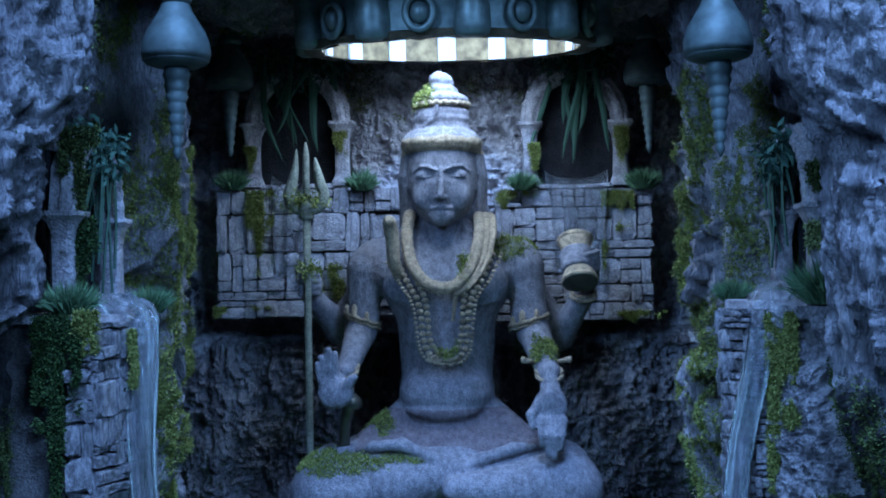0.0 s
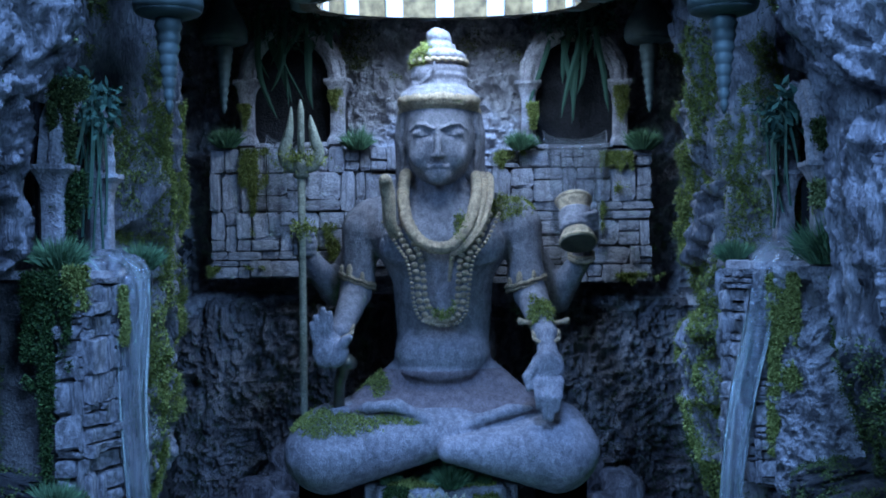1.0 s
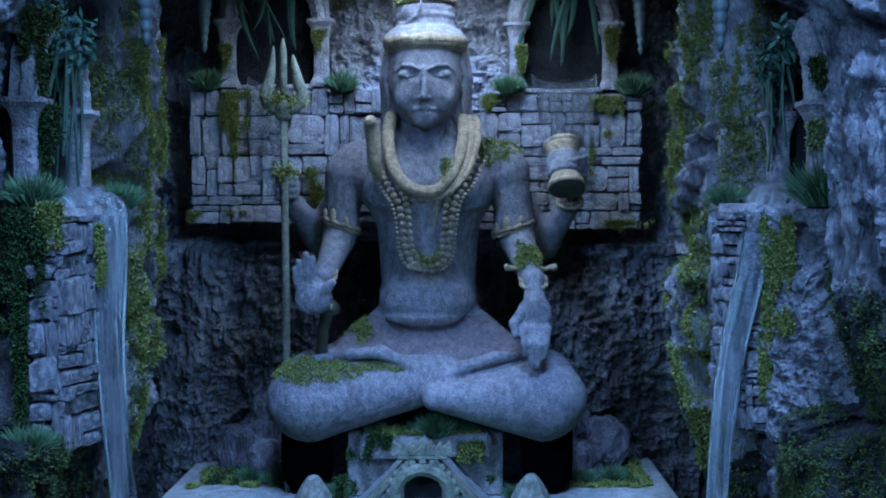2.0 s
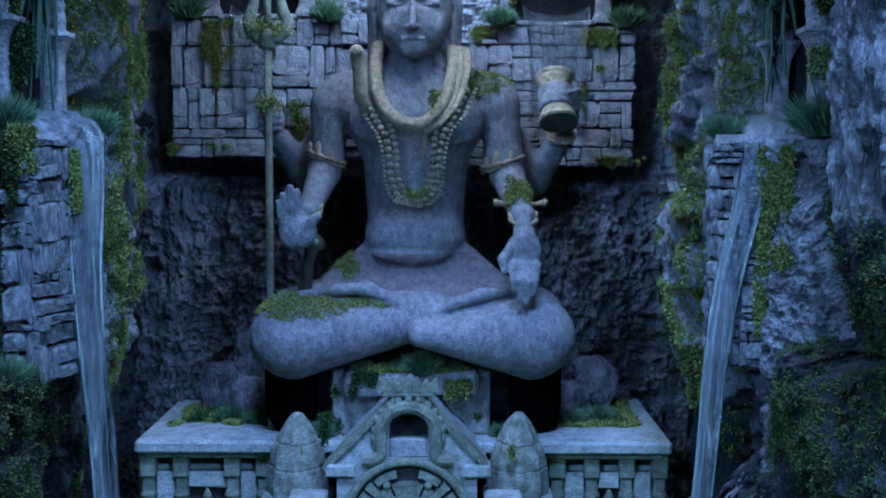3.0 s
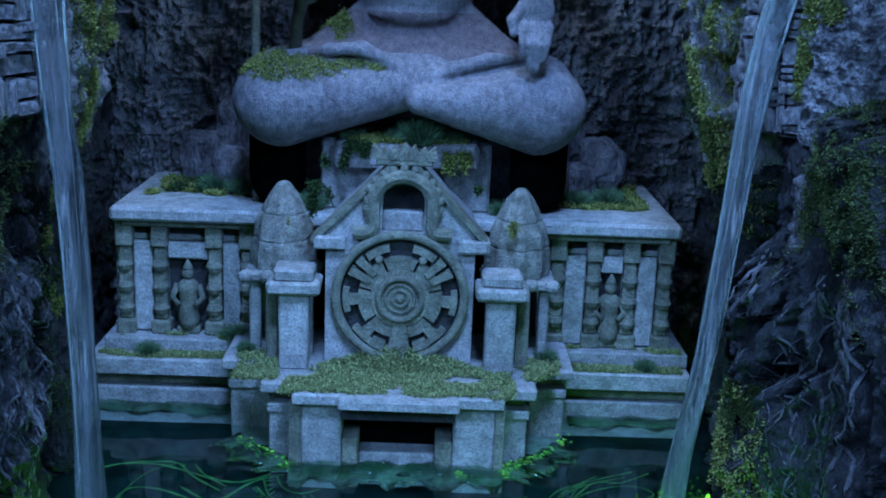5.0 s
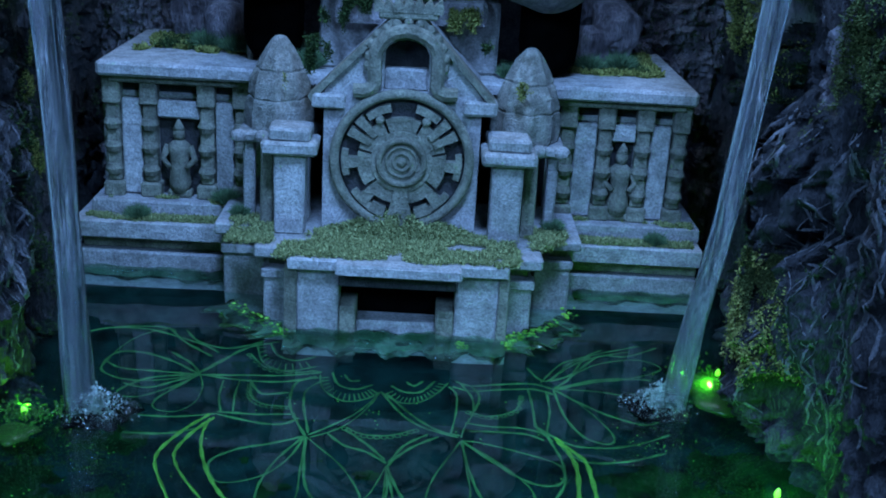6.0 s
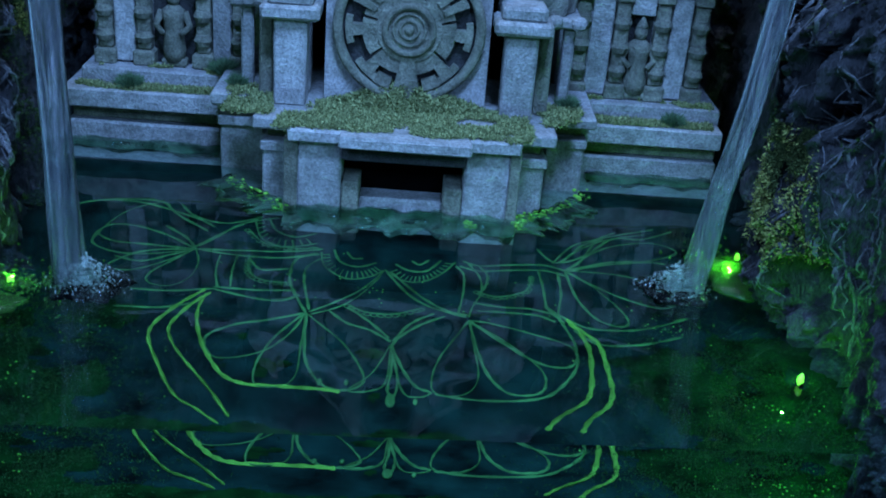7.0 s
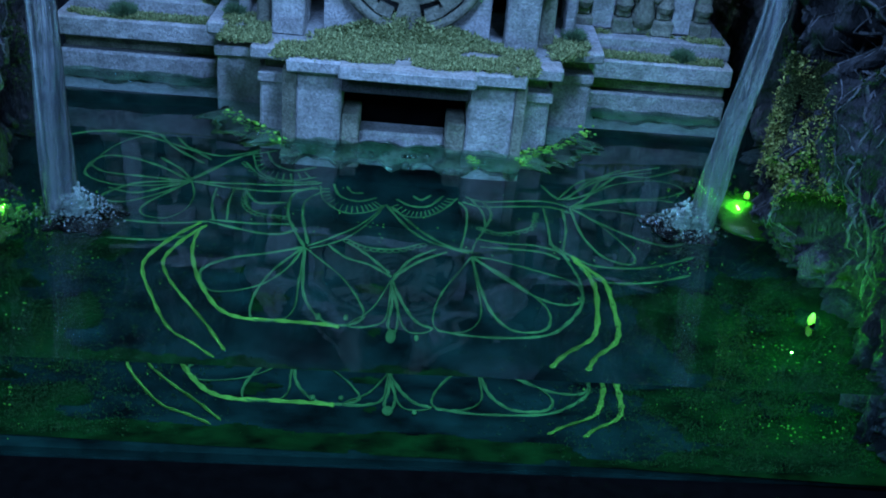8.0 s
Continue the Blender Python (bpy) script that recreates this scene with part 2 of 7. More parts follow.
def resin(name, colour, rough=0.05, ior=1.33, bump=0.0, scale=120, stretch=(1, 1, 1), clear=1.0, depth=0.0008, milk=0.0):
    """Clear cast resin or silicone."""
    mat = bpy.data.materials.new(name)
    mat.use_nodes = True
    n, link = mat.node_tree.nodes, mat.node_tree.links
    bsdf = n["Principled BSDF"]
    bsdf.inputs["Base Color"].default_value = (*colour, 1)
    bsdf.inputs["Roughness"].default_value, bsdf.inputs["IOR"].default_value = rough, ior
    bsdf.inputs["Transmission Weight"].default_value = clear
    if bump:
        tc, tex, mp = n.new("ShaderNodeTexCoord"), n.new("ShaderNodeTexNoise"), n.new("ShaderNodeMapping")
        mp.inputs["Scale"].default_value = stretch
        tex.inputs["Scale"].default_value, tex.inputs["Detail"].default_value = scale, 4
        link.new(tc.outputs["Object"], mp.inputs["Vector"])
        link.new(mp.outputs[0], tex.inputs["Vector"])
        bp = n.new("ShaderNodeBump")
        bp.inputs["Strength"].default_value, bp.inputs["Distance"].default_value = bump, depth
        link.new(tex.outputs["Fac"], bp.inputs["Height"])
        link.new(bp.outputs[0], bsdf.inputs["Normal"])
        if milk:
            # cloudy streaks in the clear resin
            span = n.new("ShaderNodeMapRange")
            span.inputs["From Min"].default_value, span.inputs["From Max"].default_value = 0.38, 0.66
            span.inputs["To Min"].default_value, span.inputs["To Max"].default_value = clear, clear - milk
            link.new(tex.outputs["Fac"], span.inputs["Value"])
            link.new(span.outputs[0], bsdf.inputs["Transmission Weight"])
    return mat


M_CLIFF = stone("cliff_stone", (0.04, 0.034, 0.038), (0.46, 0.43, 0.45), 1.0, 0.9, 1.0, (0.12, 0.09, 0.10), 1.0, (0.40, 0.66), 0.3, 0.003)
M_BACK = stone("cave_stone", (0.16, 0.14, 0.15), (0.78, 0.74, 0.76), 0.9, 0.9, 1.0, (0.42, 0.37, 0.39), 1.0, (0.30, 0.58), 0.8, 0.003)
M_BLOCK = stone("block_stone", (0.10, 0.09, 0.095), (0.58, 0.54, 0.55), 1.2, 0.9, 1.0, (0.22, 0.19, 0.20), 1.0, (0.36, 0.66))
M_TEMPLE = stone("temple_stone", (0.13, 0.13, 0.125), (0.45, 0.437, 0.43), 1.2, 0.85, 0.6, (0.25, 0.26, 0.225), 1.0, (0.34, 0.64), 1.0, 0.0011)
M_CARVED = stone("carved_greenish_stone", (0.05, 0.055, 0.04), (0.30, 0.30, 0.23), 1.3, 0.8, 0.7, None, 1.0, (0.36, 0.66))
M_STATUE = stone("statue_stone", (0.07, 0.066, 0.082), (0.405, 0.372, 0.395), 2.6, 0.72, 0.9, (0.19, 0.175, 0.19), 0.8, (0.32, 0.66), 0.7, 0.0008)
M_GOLD = stone("worn_gold_paint", (0.20, 0.15, 0.115), (0.74, 0.56, 0.37), 2.6, 0.42, 1.0, (0.42, 0.315, 0.22), 0.8, (0.36, 0.60), 1.0, 0.0009)
M_SPIRE = stone("mossy_spire_stone", (0.07, 0.075, 0.06), (0.44, 0.43, 0.38), 1.5, 0.85, 0.9, (0.17, 0.175, 0.13), 1.0, (0.38, 0.66), 1.0, 0.0014)
M_GOLD.node_tree.nodes["Principled BSDF"].inputs["Metallic"].default_value = 0.5
M_BRONZE = plain("dark_bronze", (0.12, 0.115, 0.09), 0.45, 0.6, 0.4, 260, 0.2)
# real black paint of the box edge, also laid on for deep shade
M_DARK = plain("black_paint_and_shade", (0.002, 0.002, 0.002), 1.0, 0.0, 0.3, 300, 0.1)
M_MOSS = leafy("moss_flock", (0.07, 0.083, 0.018), (0.36, 0.38, 0.11))
M_PALEMOSS = leafy("pale_moss_flock", (0.09, 0.11, 0.04), (0.40, 0.45, 0.19))
M_HAZEFILM = plain("green_haze_film", (0.002, 0.0165, 0.003), 1.0, 0, 0.9, 140, 0.4)
M_POOLMOSS = leafy("green_weed_and_murk", (0.006, 0.026, 0.004), (0.015, 0.058, 0.008))
M_MIDMOSS = leafy("olive_moss_flock", (0.02, 0.034, 0.010), (0.12, 0.155, 0.05))
M_LEDGE = stone("ledge_stone", (0.035, 0.032, 0.036), (0.62, 0.59, 0.61), 1.6, 0.9, 1.0, (0.20, 0.18, 0.19), 1.2, (0.40, 0.62), 0.8, 0.002)
M_WRAP = stone("washed_brown_cloth", (0.055, 0.043, 0.05), (0.27, 0.215, 0.225), 2.6, 0.8, 0.9, (0.15, 0.115, 0.125), 0.8, (0.32, 0.66), 0.6, 0.0008)
M_FRONT = stone("fissured_front_rock", (0.03, 0.027, 0.03), (0.54, 0.515, 0.54), 1.2, 0.9, 1.0, (0.14, 0.125, 0.135), 1.0, (0.38, 0.64), 0.25, 0.003)
M_COLUMN = stone("furrowed_column_rock", (0.05, 0.042, 0.048), (0.60, 0.55, 0.57), 1.2, 0.9, 1.0, (0.25, 0.22, 0.235), 1.0, (0.34, 0.62), 0.25, 0.003)
M_BARK_SHADE = stone("dark_bark_and_shade", (0.005, 0.005, 0.006), (0.19, 0.188, 0.20), 1.3, 0.85, 1.0, (0.012, 0.011, 0.012), 1.0, (0.52, 0.76), 0.4, 0.003)
M_PENDANT = plain("brushed_green_grey_metal", (0.085, 0.115, 0.11), 0.6, 0.4, 0.3, 260, 0.15)
M_TARNISH = plain("tarnished_gilt_metal", (0.17, 0.125, 0.065), 0.5, 0.5, 0.6, 260, 0.4)
M_DEEPMOSS = leafy("deep_green_moss_flock", (0.008, 0.02, 0.008), (0.06, 0.11, 0.03))
M_GRASS = leafy("static_grass", (0.03, 0.07, 0.035), (0.17, 0.29, 0.14))
M_VINE = leafy("vine_leaf", (0.018, 0.045, 0.034), (0.06, 0.125, 0.085))
M_WATER = resin("pool_resin", (0.34, 0.62, 0.54), 0.02, 1.5, 0.10, 45, (1, 1, 1), 0.998)
M_FALL = resin("waterfall_resin", (0.88, 0.93, 0.98), 0.10, 1.30, 1.0, 330, (1, 1, 0.07), 1.0, 0.004, 0.14)
M_FOAM = resin("foam_resin", (0.86, 0.97, 0.92), 0.05, 1.33, 0.3, 600, (1, 1, 1), 0.75)
M_LINE = plain("green_fluorescent_paint", (0.04, 0.12, 0.035), 0.8, 0, 0.6, 120, 0, (0.06, 0.42, 0.13), 0.005)
# outer lines' brighter lime: green lamp light put into their paint
M_LITLINE = plain("lamplit_fluorescent_paint", (0.09, 0.22, 0.03), 0.8, 0, 0.6, 120, 0, (0.16, 0.60, 0.06), 0.008)
M_FLOOR = plain("pool_bed", (0.0032, 0.0135, 0.0115), 1.0, 0, 0.85, 110, 0.4)
M_LAMPGLASS = plain("glowing_lamp_panel", (0.42, 0.48, 0.55), 0.5, 0, 0.05, 300, 0, (0.70, 0.86, 1.0), 0.26)
M_RIM = stone("rough_brown_rim", (0.012, 0.009, 0.006), (0.17, 0.125, 0.07), 1.6, 0.45, 1.0)
# near-black recess stone: the shade of the hollows is put into its colour
M_RECESS = stone("shade_painted_temple_stone", (0.012, 0.012, 0.013), (0.055, 0.055, 0.055), 1.3, 0.9, 0.8)
M_SILVER = plain("brushed_pewter", (0.21, 0.27, 0.25), 0.46, 0.45, 0.3, 300, 0.15)
M_WATER.node_tree.nodes["Principled BSDF"].inputs["Specular IOR Level"].default_value = 0.5
for m in (M_DARK, M_FLOOR, M_LINE, M_LITLINE, M_HAZEFILM):
    m.node_tree.nodes["Principled BSDF"].inputs["Specular IOR Level"].default_value = 0.01


# ---- the setting: rock walls ----
def rock_sheet(name, us, vs, base, push, amp, grain, seed, thick=3.0, mat=None, label="", run=0.38, pits=0.0, smooth=True):
    """A rock face over a grid (u, v): base(u, v) gives the place, push its outward way; bark-like ridges run up it."""
    u, v = np.meshgrid(us, vs, indexing="ij")
    p = base(u, v)
    q = p * np.array([0.42, 0.42, 0.16])
    warp = p + 0.8 * np.stack([fbm(p * 0.5 + 40 * k, 2, seed + 60 + k) for k in range(3)], -1)
    ridges = np.array([1.5, 1.5, run])
    fibre = np.array([5.5, 5.5, 1.5 * run])
    d = fbm(q, 3, seed) * 0.7 + fbm(warp * ridges, 4, seed + 5, True) * 0.5 + fbm(warp * ridges * 2.7, 4, seed + 9, True) * grain + (np.abs(fbm(warp * fibre, 3, seed + 13)) - 0.25) * 0.7 * grain + vnoise(p * 9.0, seed + 20) * 0.05
    if pits:
        pits = pits * (1 + 0.7 * (1 - sstep(9.5, 12.0, p[..., 2])))
        d = d - pits * sstep(0.10, 0.36, fbm(warp * np.array([1.0, 1.0, 0.5]), 4, seed + 31)) - 0.4 * pits * sstep(0.2, 0.5, fbm(warp * np.array([2.6, 2.6, 1.6]), 3, seed + 37))
    pos = p + push(u, v) * (d * amp)[..., None]
    nu, nv = u.shape
    back = p - push(u, v) * thick
    i = np.arange(nu * nv).reshape(nu, nv)
    quads = [np.stack([i[:-1, :-1], i[1:, :-1], i[1:, 1:], i[:-1, 1:]], -1).reshape(-1, 4)]
    # a coarse rear face and rims that close the slab
    su, sv = np.append(np.arange(0, nu - 1, 8), nu - 1), np.append(np.arange(0, nv - 1, 8), nv - 1)
    rear = back[su][:, sv]
    r = np.arange(rear.shape[0] * rear.shape[1]).reshape(rear.shape[:2]) + nu * nv
    quads.append(np.stack([r[:-1, :-1], r[:-1, 1:], r[1:, 1:], r[1:, :-1]], -1).reshape(-1, 4))
    verts = [pos.reshape(-1, 3), rear.reshape(-1, 3)]
    n = nu * nv + r.size
    for line in (i[0], i[-1][::-1], i[:, 0][::-1], i[:, -1]):
        k = np.arange(len(line)) + n
        verts.append(back.reshape(-1, 3)[line])
        quads.append(np.stack([line[:-1], line[1:], k[1:], k[:-1]], -1))
        n += len(line)
    verts, quads = np.concatenate(verts), np.concatenate(quads)
    ob = solid(name, array_mesh(name, verts, quads, smooth), mat or M_CLIFF, label, kind="structure")
    return ob, pos


def side_profile(y, z, side):
    """How far from the middle the rock stands, to the west (-1) or east (1)."""
    x = np.full(y.shape, 10.9)
    # the far buttress beside the statue, wider towards its foot
    foot = sstep(13.0, 6.0, z)
    bay = sstep(33.2, 35.2, y) * (1 - sstep(37.2, 38.6, y))
    x = x - bay * (2.5 if side < 0 else 3.0) * (1 - 0.6 * foot)
    # the near spur round the fall, below and above the window
    spur = sstep(24.5, 27.0, y) * (1 - sstep(32.0, 33.4, y))
    low = 1 - sstep(11.4, 12.2, z)
    x = x - spur * low * (2.3 if side < 0 else 1.4) * (1 - 0.25 * sstep(8, 0, z))
    x = x - spur * sstep(19.5, 23.0, z) * 1.2
    # rock beside the window, towards the front
    x = x - sstep(23.0, 25.0, y) * (1 - sstep(27.0, 28.6, y)) * (1.8 * sstep(15.5, 17.5, z) if side < 0 else 1.2 * sstep(12, 14, z))
    if side > 0:
        # a bulge of rock beside the eastern fall
        x = x - 1.4 * sstep(28.2, 30.0, y) * (1 - sstep(31.5, 32.6, y)) * (1 - sstep(6.5, 9.5, z)) * sstep(-0.5, 2.0, z)
    # pockets behind the side windows
    y0 = 28.9 if side < 0 else 29.9
    x = x + 1.3 * sstep(y0 - 0.7, y0, y) * (1 - sstep(y0 + 3.2, y0 + 4.0, y)) * sstep(15.9, 16.6, z) * (1 - sstep(20.4, 21.0, z))
    return x


WALL_US, WALL_VS = np.concatenate([np.linspace(19.5, 28, 90), np.linspace(28.05, 37.5, 200), np.linspace(37.56, 47.5, 70)]), np.linspace(-2.5, 30, 400)
walls = {}
for side, name, seed in ((-1, "wall_west", 2), (1, "wall_east", 40)):
    ob, pos = rock_sheet(name, WALL_US, WALL_VS,
                         lambda y, z, side=side: np.stack([side * side_profile(y, z, side), y, z], -1),
                         lambda y, z, side=side: np.stack([np.full(y.shape, -side * 0.85), np.full(y.shape, -0.6), 0 * y], -1),
                         0.85, 0.42, seed, pits=1.1, label="rugged bark-like blue-grey rock face streaked with moss")
    walls[side] = pos
    # the dark porous bark by the pool; its colour also paints shade further back
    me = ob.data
    me.materials.append(M_BARK_SHADE)
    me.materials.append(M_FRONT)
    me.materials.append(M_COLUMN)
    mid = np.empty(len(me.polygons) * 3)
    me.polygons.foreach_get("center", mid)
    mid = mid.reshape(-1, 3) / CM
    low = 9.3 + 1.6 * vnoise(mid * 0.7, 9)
    # low rock beside the wings and rock past 38.8: shade painted dark
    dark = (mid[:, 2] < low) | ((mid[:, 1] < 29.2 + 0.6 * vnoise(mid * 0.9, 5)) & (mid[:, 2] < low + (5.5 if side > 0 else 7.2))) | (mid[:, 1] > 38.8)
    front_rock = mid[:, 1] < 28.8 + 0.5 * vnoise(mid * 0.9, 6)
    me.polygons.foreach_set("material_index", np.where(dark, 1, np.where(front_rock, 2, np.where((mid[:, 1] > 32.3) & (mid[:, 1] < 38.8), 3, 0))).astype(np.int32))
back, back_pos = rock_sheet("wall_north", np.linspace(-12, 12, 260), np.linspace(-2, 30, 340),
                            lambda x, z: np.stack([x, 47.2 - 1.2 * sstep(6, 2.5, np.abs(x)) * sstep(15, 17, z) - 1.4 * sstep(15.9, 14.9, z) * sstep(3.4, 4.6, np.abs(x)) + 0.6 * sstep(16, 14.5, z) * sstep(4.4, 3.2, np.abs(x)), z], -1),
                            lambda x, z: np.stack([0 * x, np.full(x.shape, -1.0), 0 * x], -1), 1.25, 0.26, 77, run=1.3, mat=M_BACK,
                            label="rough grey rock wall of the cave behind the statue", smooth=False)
# its lower part takes the darker cliff stone
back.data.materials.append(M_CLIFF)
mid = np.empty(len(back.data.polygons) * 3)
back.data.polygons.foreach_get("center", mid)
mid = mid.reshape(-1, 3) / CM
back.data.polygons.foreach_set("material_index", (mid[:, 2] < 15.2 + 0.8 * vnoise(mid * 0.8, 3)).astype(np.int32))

# roof of the cave with the round opening under the lamp
RING_AT = (0.5, 38.2)


def roof_base(a, r):
    rr = 5.0 + r * 15
    x, y = RING_AT[0] + rr * np.cos(a), RING_AT[1] + rr * np.sin(a)
    return np.stack([np.clip(x, -12, 12), np.clip(y, 28.4, 48), np.full(a.shape, 27.3) + 0.35 * r], -1)


roof, roof_pos = rock_sheet("ceiling", np.linspace(0, 2 * math.pi, 160), np.linspace(0, 1, 60), roof_base,
                            lambda a, r: np.stack([0 * a, 0 * a, np.full(a.shape, -1.0)], -1), 0.8, 0.4, 91, run=1.4, label="dark mossy rock roof with a round opening")

# pool: bed, black lip and the clear block of water
POOL_Z, WATER_Z, FRONT_Y = -1.2, 0.7, 24.5
bed = solid("floor", Shape().prism([(-12, FRONT_Y - 0.55), (12, FRONT_Y + 0.65), (12, 47.5), (-12, 47.5)], POOL_Z - 0.6, POOL_Z, axis="z"), M_FLOOR, "dark blue-black bed of the pool", kind="structure")
lip = solid("trim", Shape().prism([(-14, 21.5), (14, 22.9), (14, FRONT_Y + 0.65), (-14, FRONT_Y - 0.75)], -6.0, -1.36, axis="z"), M_DARK, "black painted front edge of the display box", kind="structure")
us, vs = np.linspace(-11.5, 11.5, 140), np.linspace(FRONT_Y, 47, 140)
u, v = np.meshgrid(us, vs, indexing="ij")
v = v + 0.05 * u * (1 - (v - FRONT_Y) / (47 - FRONT_Y))
topz = WATER_Z + 0.05 * fbm(np.stack([u * 0.35, v * 0.35, 0 * u], -1), 3, 5)
topv = np.stack([u, v, topz], -1)
botv = np.stack([u, v, np.full(u.shape, POOL_Z - 0.14)], -1)
i = np.arange(u.size).reshape(u.shape)
quads = np.stack([i[:-1, :-1], i[1:, :-1], i[1:, 1:], i[:-1, 1:]], -1).reshape(-1, 4)
verts, faces = [topv.reshape(-1, 3), botv.reshape(-1, 3)], [quads, quads[:, ::-1] + u.size]
base = 2 * u.size
for l in (i[0], i[-1][::-1], i[:, 0][::-1], i[:, -1]):
    # each side has edges of its own, so that it stays flat
    k = np.arange(len(l)) + base
    verts += [topv.reshape(-1, 3)[l], botv.reshape(-1, 3)[l]]
    faces.append(np.stack([k[:-1], k[1:], k[1:] + len(l), k[:-1] + len(l)], -1))
    base += 2 * len(l)
water = solid("water", array_mesh("water", np.concatenate(verts), np.concatenate(faces)), M_WATER, "clear green-lit resin water with a still surface", kind="structure")
water.visible_shadow = False


# ---- carved bodies: distance fields turned into meshes ----
class Clay:
    """A distance field on a grid, into which rounded forms are blended."""

    def __init__(self, lo, hi, step):
        self.lo, self.step = np.array(lo, float), step
        self.n = np.ceil((np.array(hi) - self.lo) / step).astype(int) + 1
        self.d = np.full(self.n, 9.0, np.float32)

    def zone(self, lo, hi, margin):
        a = np.clip(np.floor((np.array(lo) - margin - self.lo) / self.step).astype(int), 0, self.n)
        b = np.clip(np.ceil((np.array(hi) + margin - self.lo) / self.step).astype(int) + 1, 0, self.n)
        axes = [self.lo[k] + self.step * np.arange(a[k], b[k]) for k in range(3)]
        if min(len(x) for x in axes) == 0:
            return None, None
        return tuple(slice(a[k], b[k]) for k in range(3)), np.stack(np.meshgrid(*axes, indexing="ij"), -1)

    def blend(self, z, d, k, cut=False):
        old = self.d[z]
        if cut:
            h = clip01(0.5 - 0.5 * (old + d) / k)
            self.d[z] = old * (1 - h) - d * h + k * h * (1 - h)
        else:
            h = clip01(0.5 + 0.5 * (old - d) / k)
            self.d[z] = old * (1 - h) + d * h - k * h * (1 - h)
        return self

    def egg(self, c, r, k=0.3, tilt=(0, 0, 0), cut=False):
        c, r = np.array(c, float), np.array(r, float)
        z, p = self.zone(c - r.max(), c + r.max(), 0.5 + k)
        if z is None:
            return self
        q = p - c
        if any(tilt):
            q = q @ np.array(Euler([radians(a) for a in tilt]).to_matrix())
        l1 = np.sqrt(((q / r) ** 2).sum(-1))
        l2 = np.sqrt(((q / r ** 2) ** 2).sum(-1)) + 1e-6
        return self.blend(z, l1 * (l1 - 1) / l2, k, cut)

    def limb(self, a, b, ra, rb, k=0.3, flat=None, cut=False):
        """A round cone from a to b."""
        a, b = np.array(a, float), np.array(b, float)
        m = max(ra, rb)
        z, p = self.zone(np.minimum(a, b) - m, np.maximum(a, b) + m, 0.5 + k)
        if z is None:
            return self
        ab = b - a
        t = clip01(((p - a) @ ab) / (ab @ ab))
        w = p - a - t[..., None] * ab
        if flat is not None:
            w = w / np.array(flat)
        return self.blend(z, np.sqrt((w ** 2).sum(-1)) - (ra + (rb - ra) * t), k, cut)

    def path(self, pts, radii, k=0.2, cut=False):
        if not hasattr(radii, "__len__"):
            radii = [radii] * len(pts)
        for i in range(len(pts) - 1):
            self.limb(pts[i], pts[i + 1], radii[i], radii[i + 1], k, cut=cut)
        return self

    def skin(self):
        """Surface nets: vertices and quads."""
        d = self.d
        inside = d < 0
        n = d.shape
        cells = tuple(x - 1 for x in n)
        acc, cnt = np.zeros((*cells, 3)), np.zeros(cells)
        corner = [(i, j, k) for i in (0, 1) for j in (0, 1) for k in (0, 1)]

        def view(arr, c):
            return arr[c[0]:c[0] + cells[0], c[1]:c[1] + cells[1], c[2]:c[2] + cells[2]]
        for c in corner:
            for ax in range(3):
                if c[ax]:
                    continue
                e = list(c)
                e[ax] = 1
                da, db = view(d, c), view(d, e)
                x = view(inside, c) != view(inside, e)
                t = np.where(x, da / np.where(x, da - db, 1), 0)
                for a in range(3):
                    acc[..., a] += np.where(x, c[a] + (t if a == ax else 0), 0)
                cnt += x
        live = cnt > 0
        index = np.full(cells, -1)
        index[live] = np.arange(live.sum())
        grid = np.stack(np.nonzero(live), -1)
        verts = (grid + acc[live] / cnt[live][:, None]) * self.step + self.lo
        quads = []
        for ax in range(3):
            b, c = (ax + 1) % 3, (ax + 2) % 3
            lo = [slice(1, n[k] - 1) for k in range(3)]
            lo[ax] = slice(0, n[ax] - 1)
            hi = list(lo)
            hi[ax] = slice(1, n[ax])
            s0, s1 = inside[tuple(lo)], inside[tuple(hi)]
            for flip, hit in ((False, s0 & ~s1), (True, ~s0 & s1)):
                w = np.stack(np.nonzero(hit), -1)
                if not len(w):
                    continue
                off = np.array([1, 1, 1])
                off[ax] = 0
                w = w + off
                ring = []
                for db, dc in ((-1, -1), (0, -1), (0, 0), (-1, 0)):
                    g = w.copy()
                    g[:, b] += db
                    g[:, c] += dc
                    ring.append(index[g[:, 0], g[:, 1], g[:, 2]])
                q = np.stack(ring, -1)
                quads.append(q[:, ::-1] if flip else q)
        return verts, np.concatenate(quads)


SX = 0.1  # the statue's middle


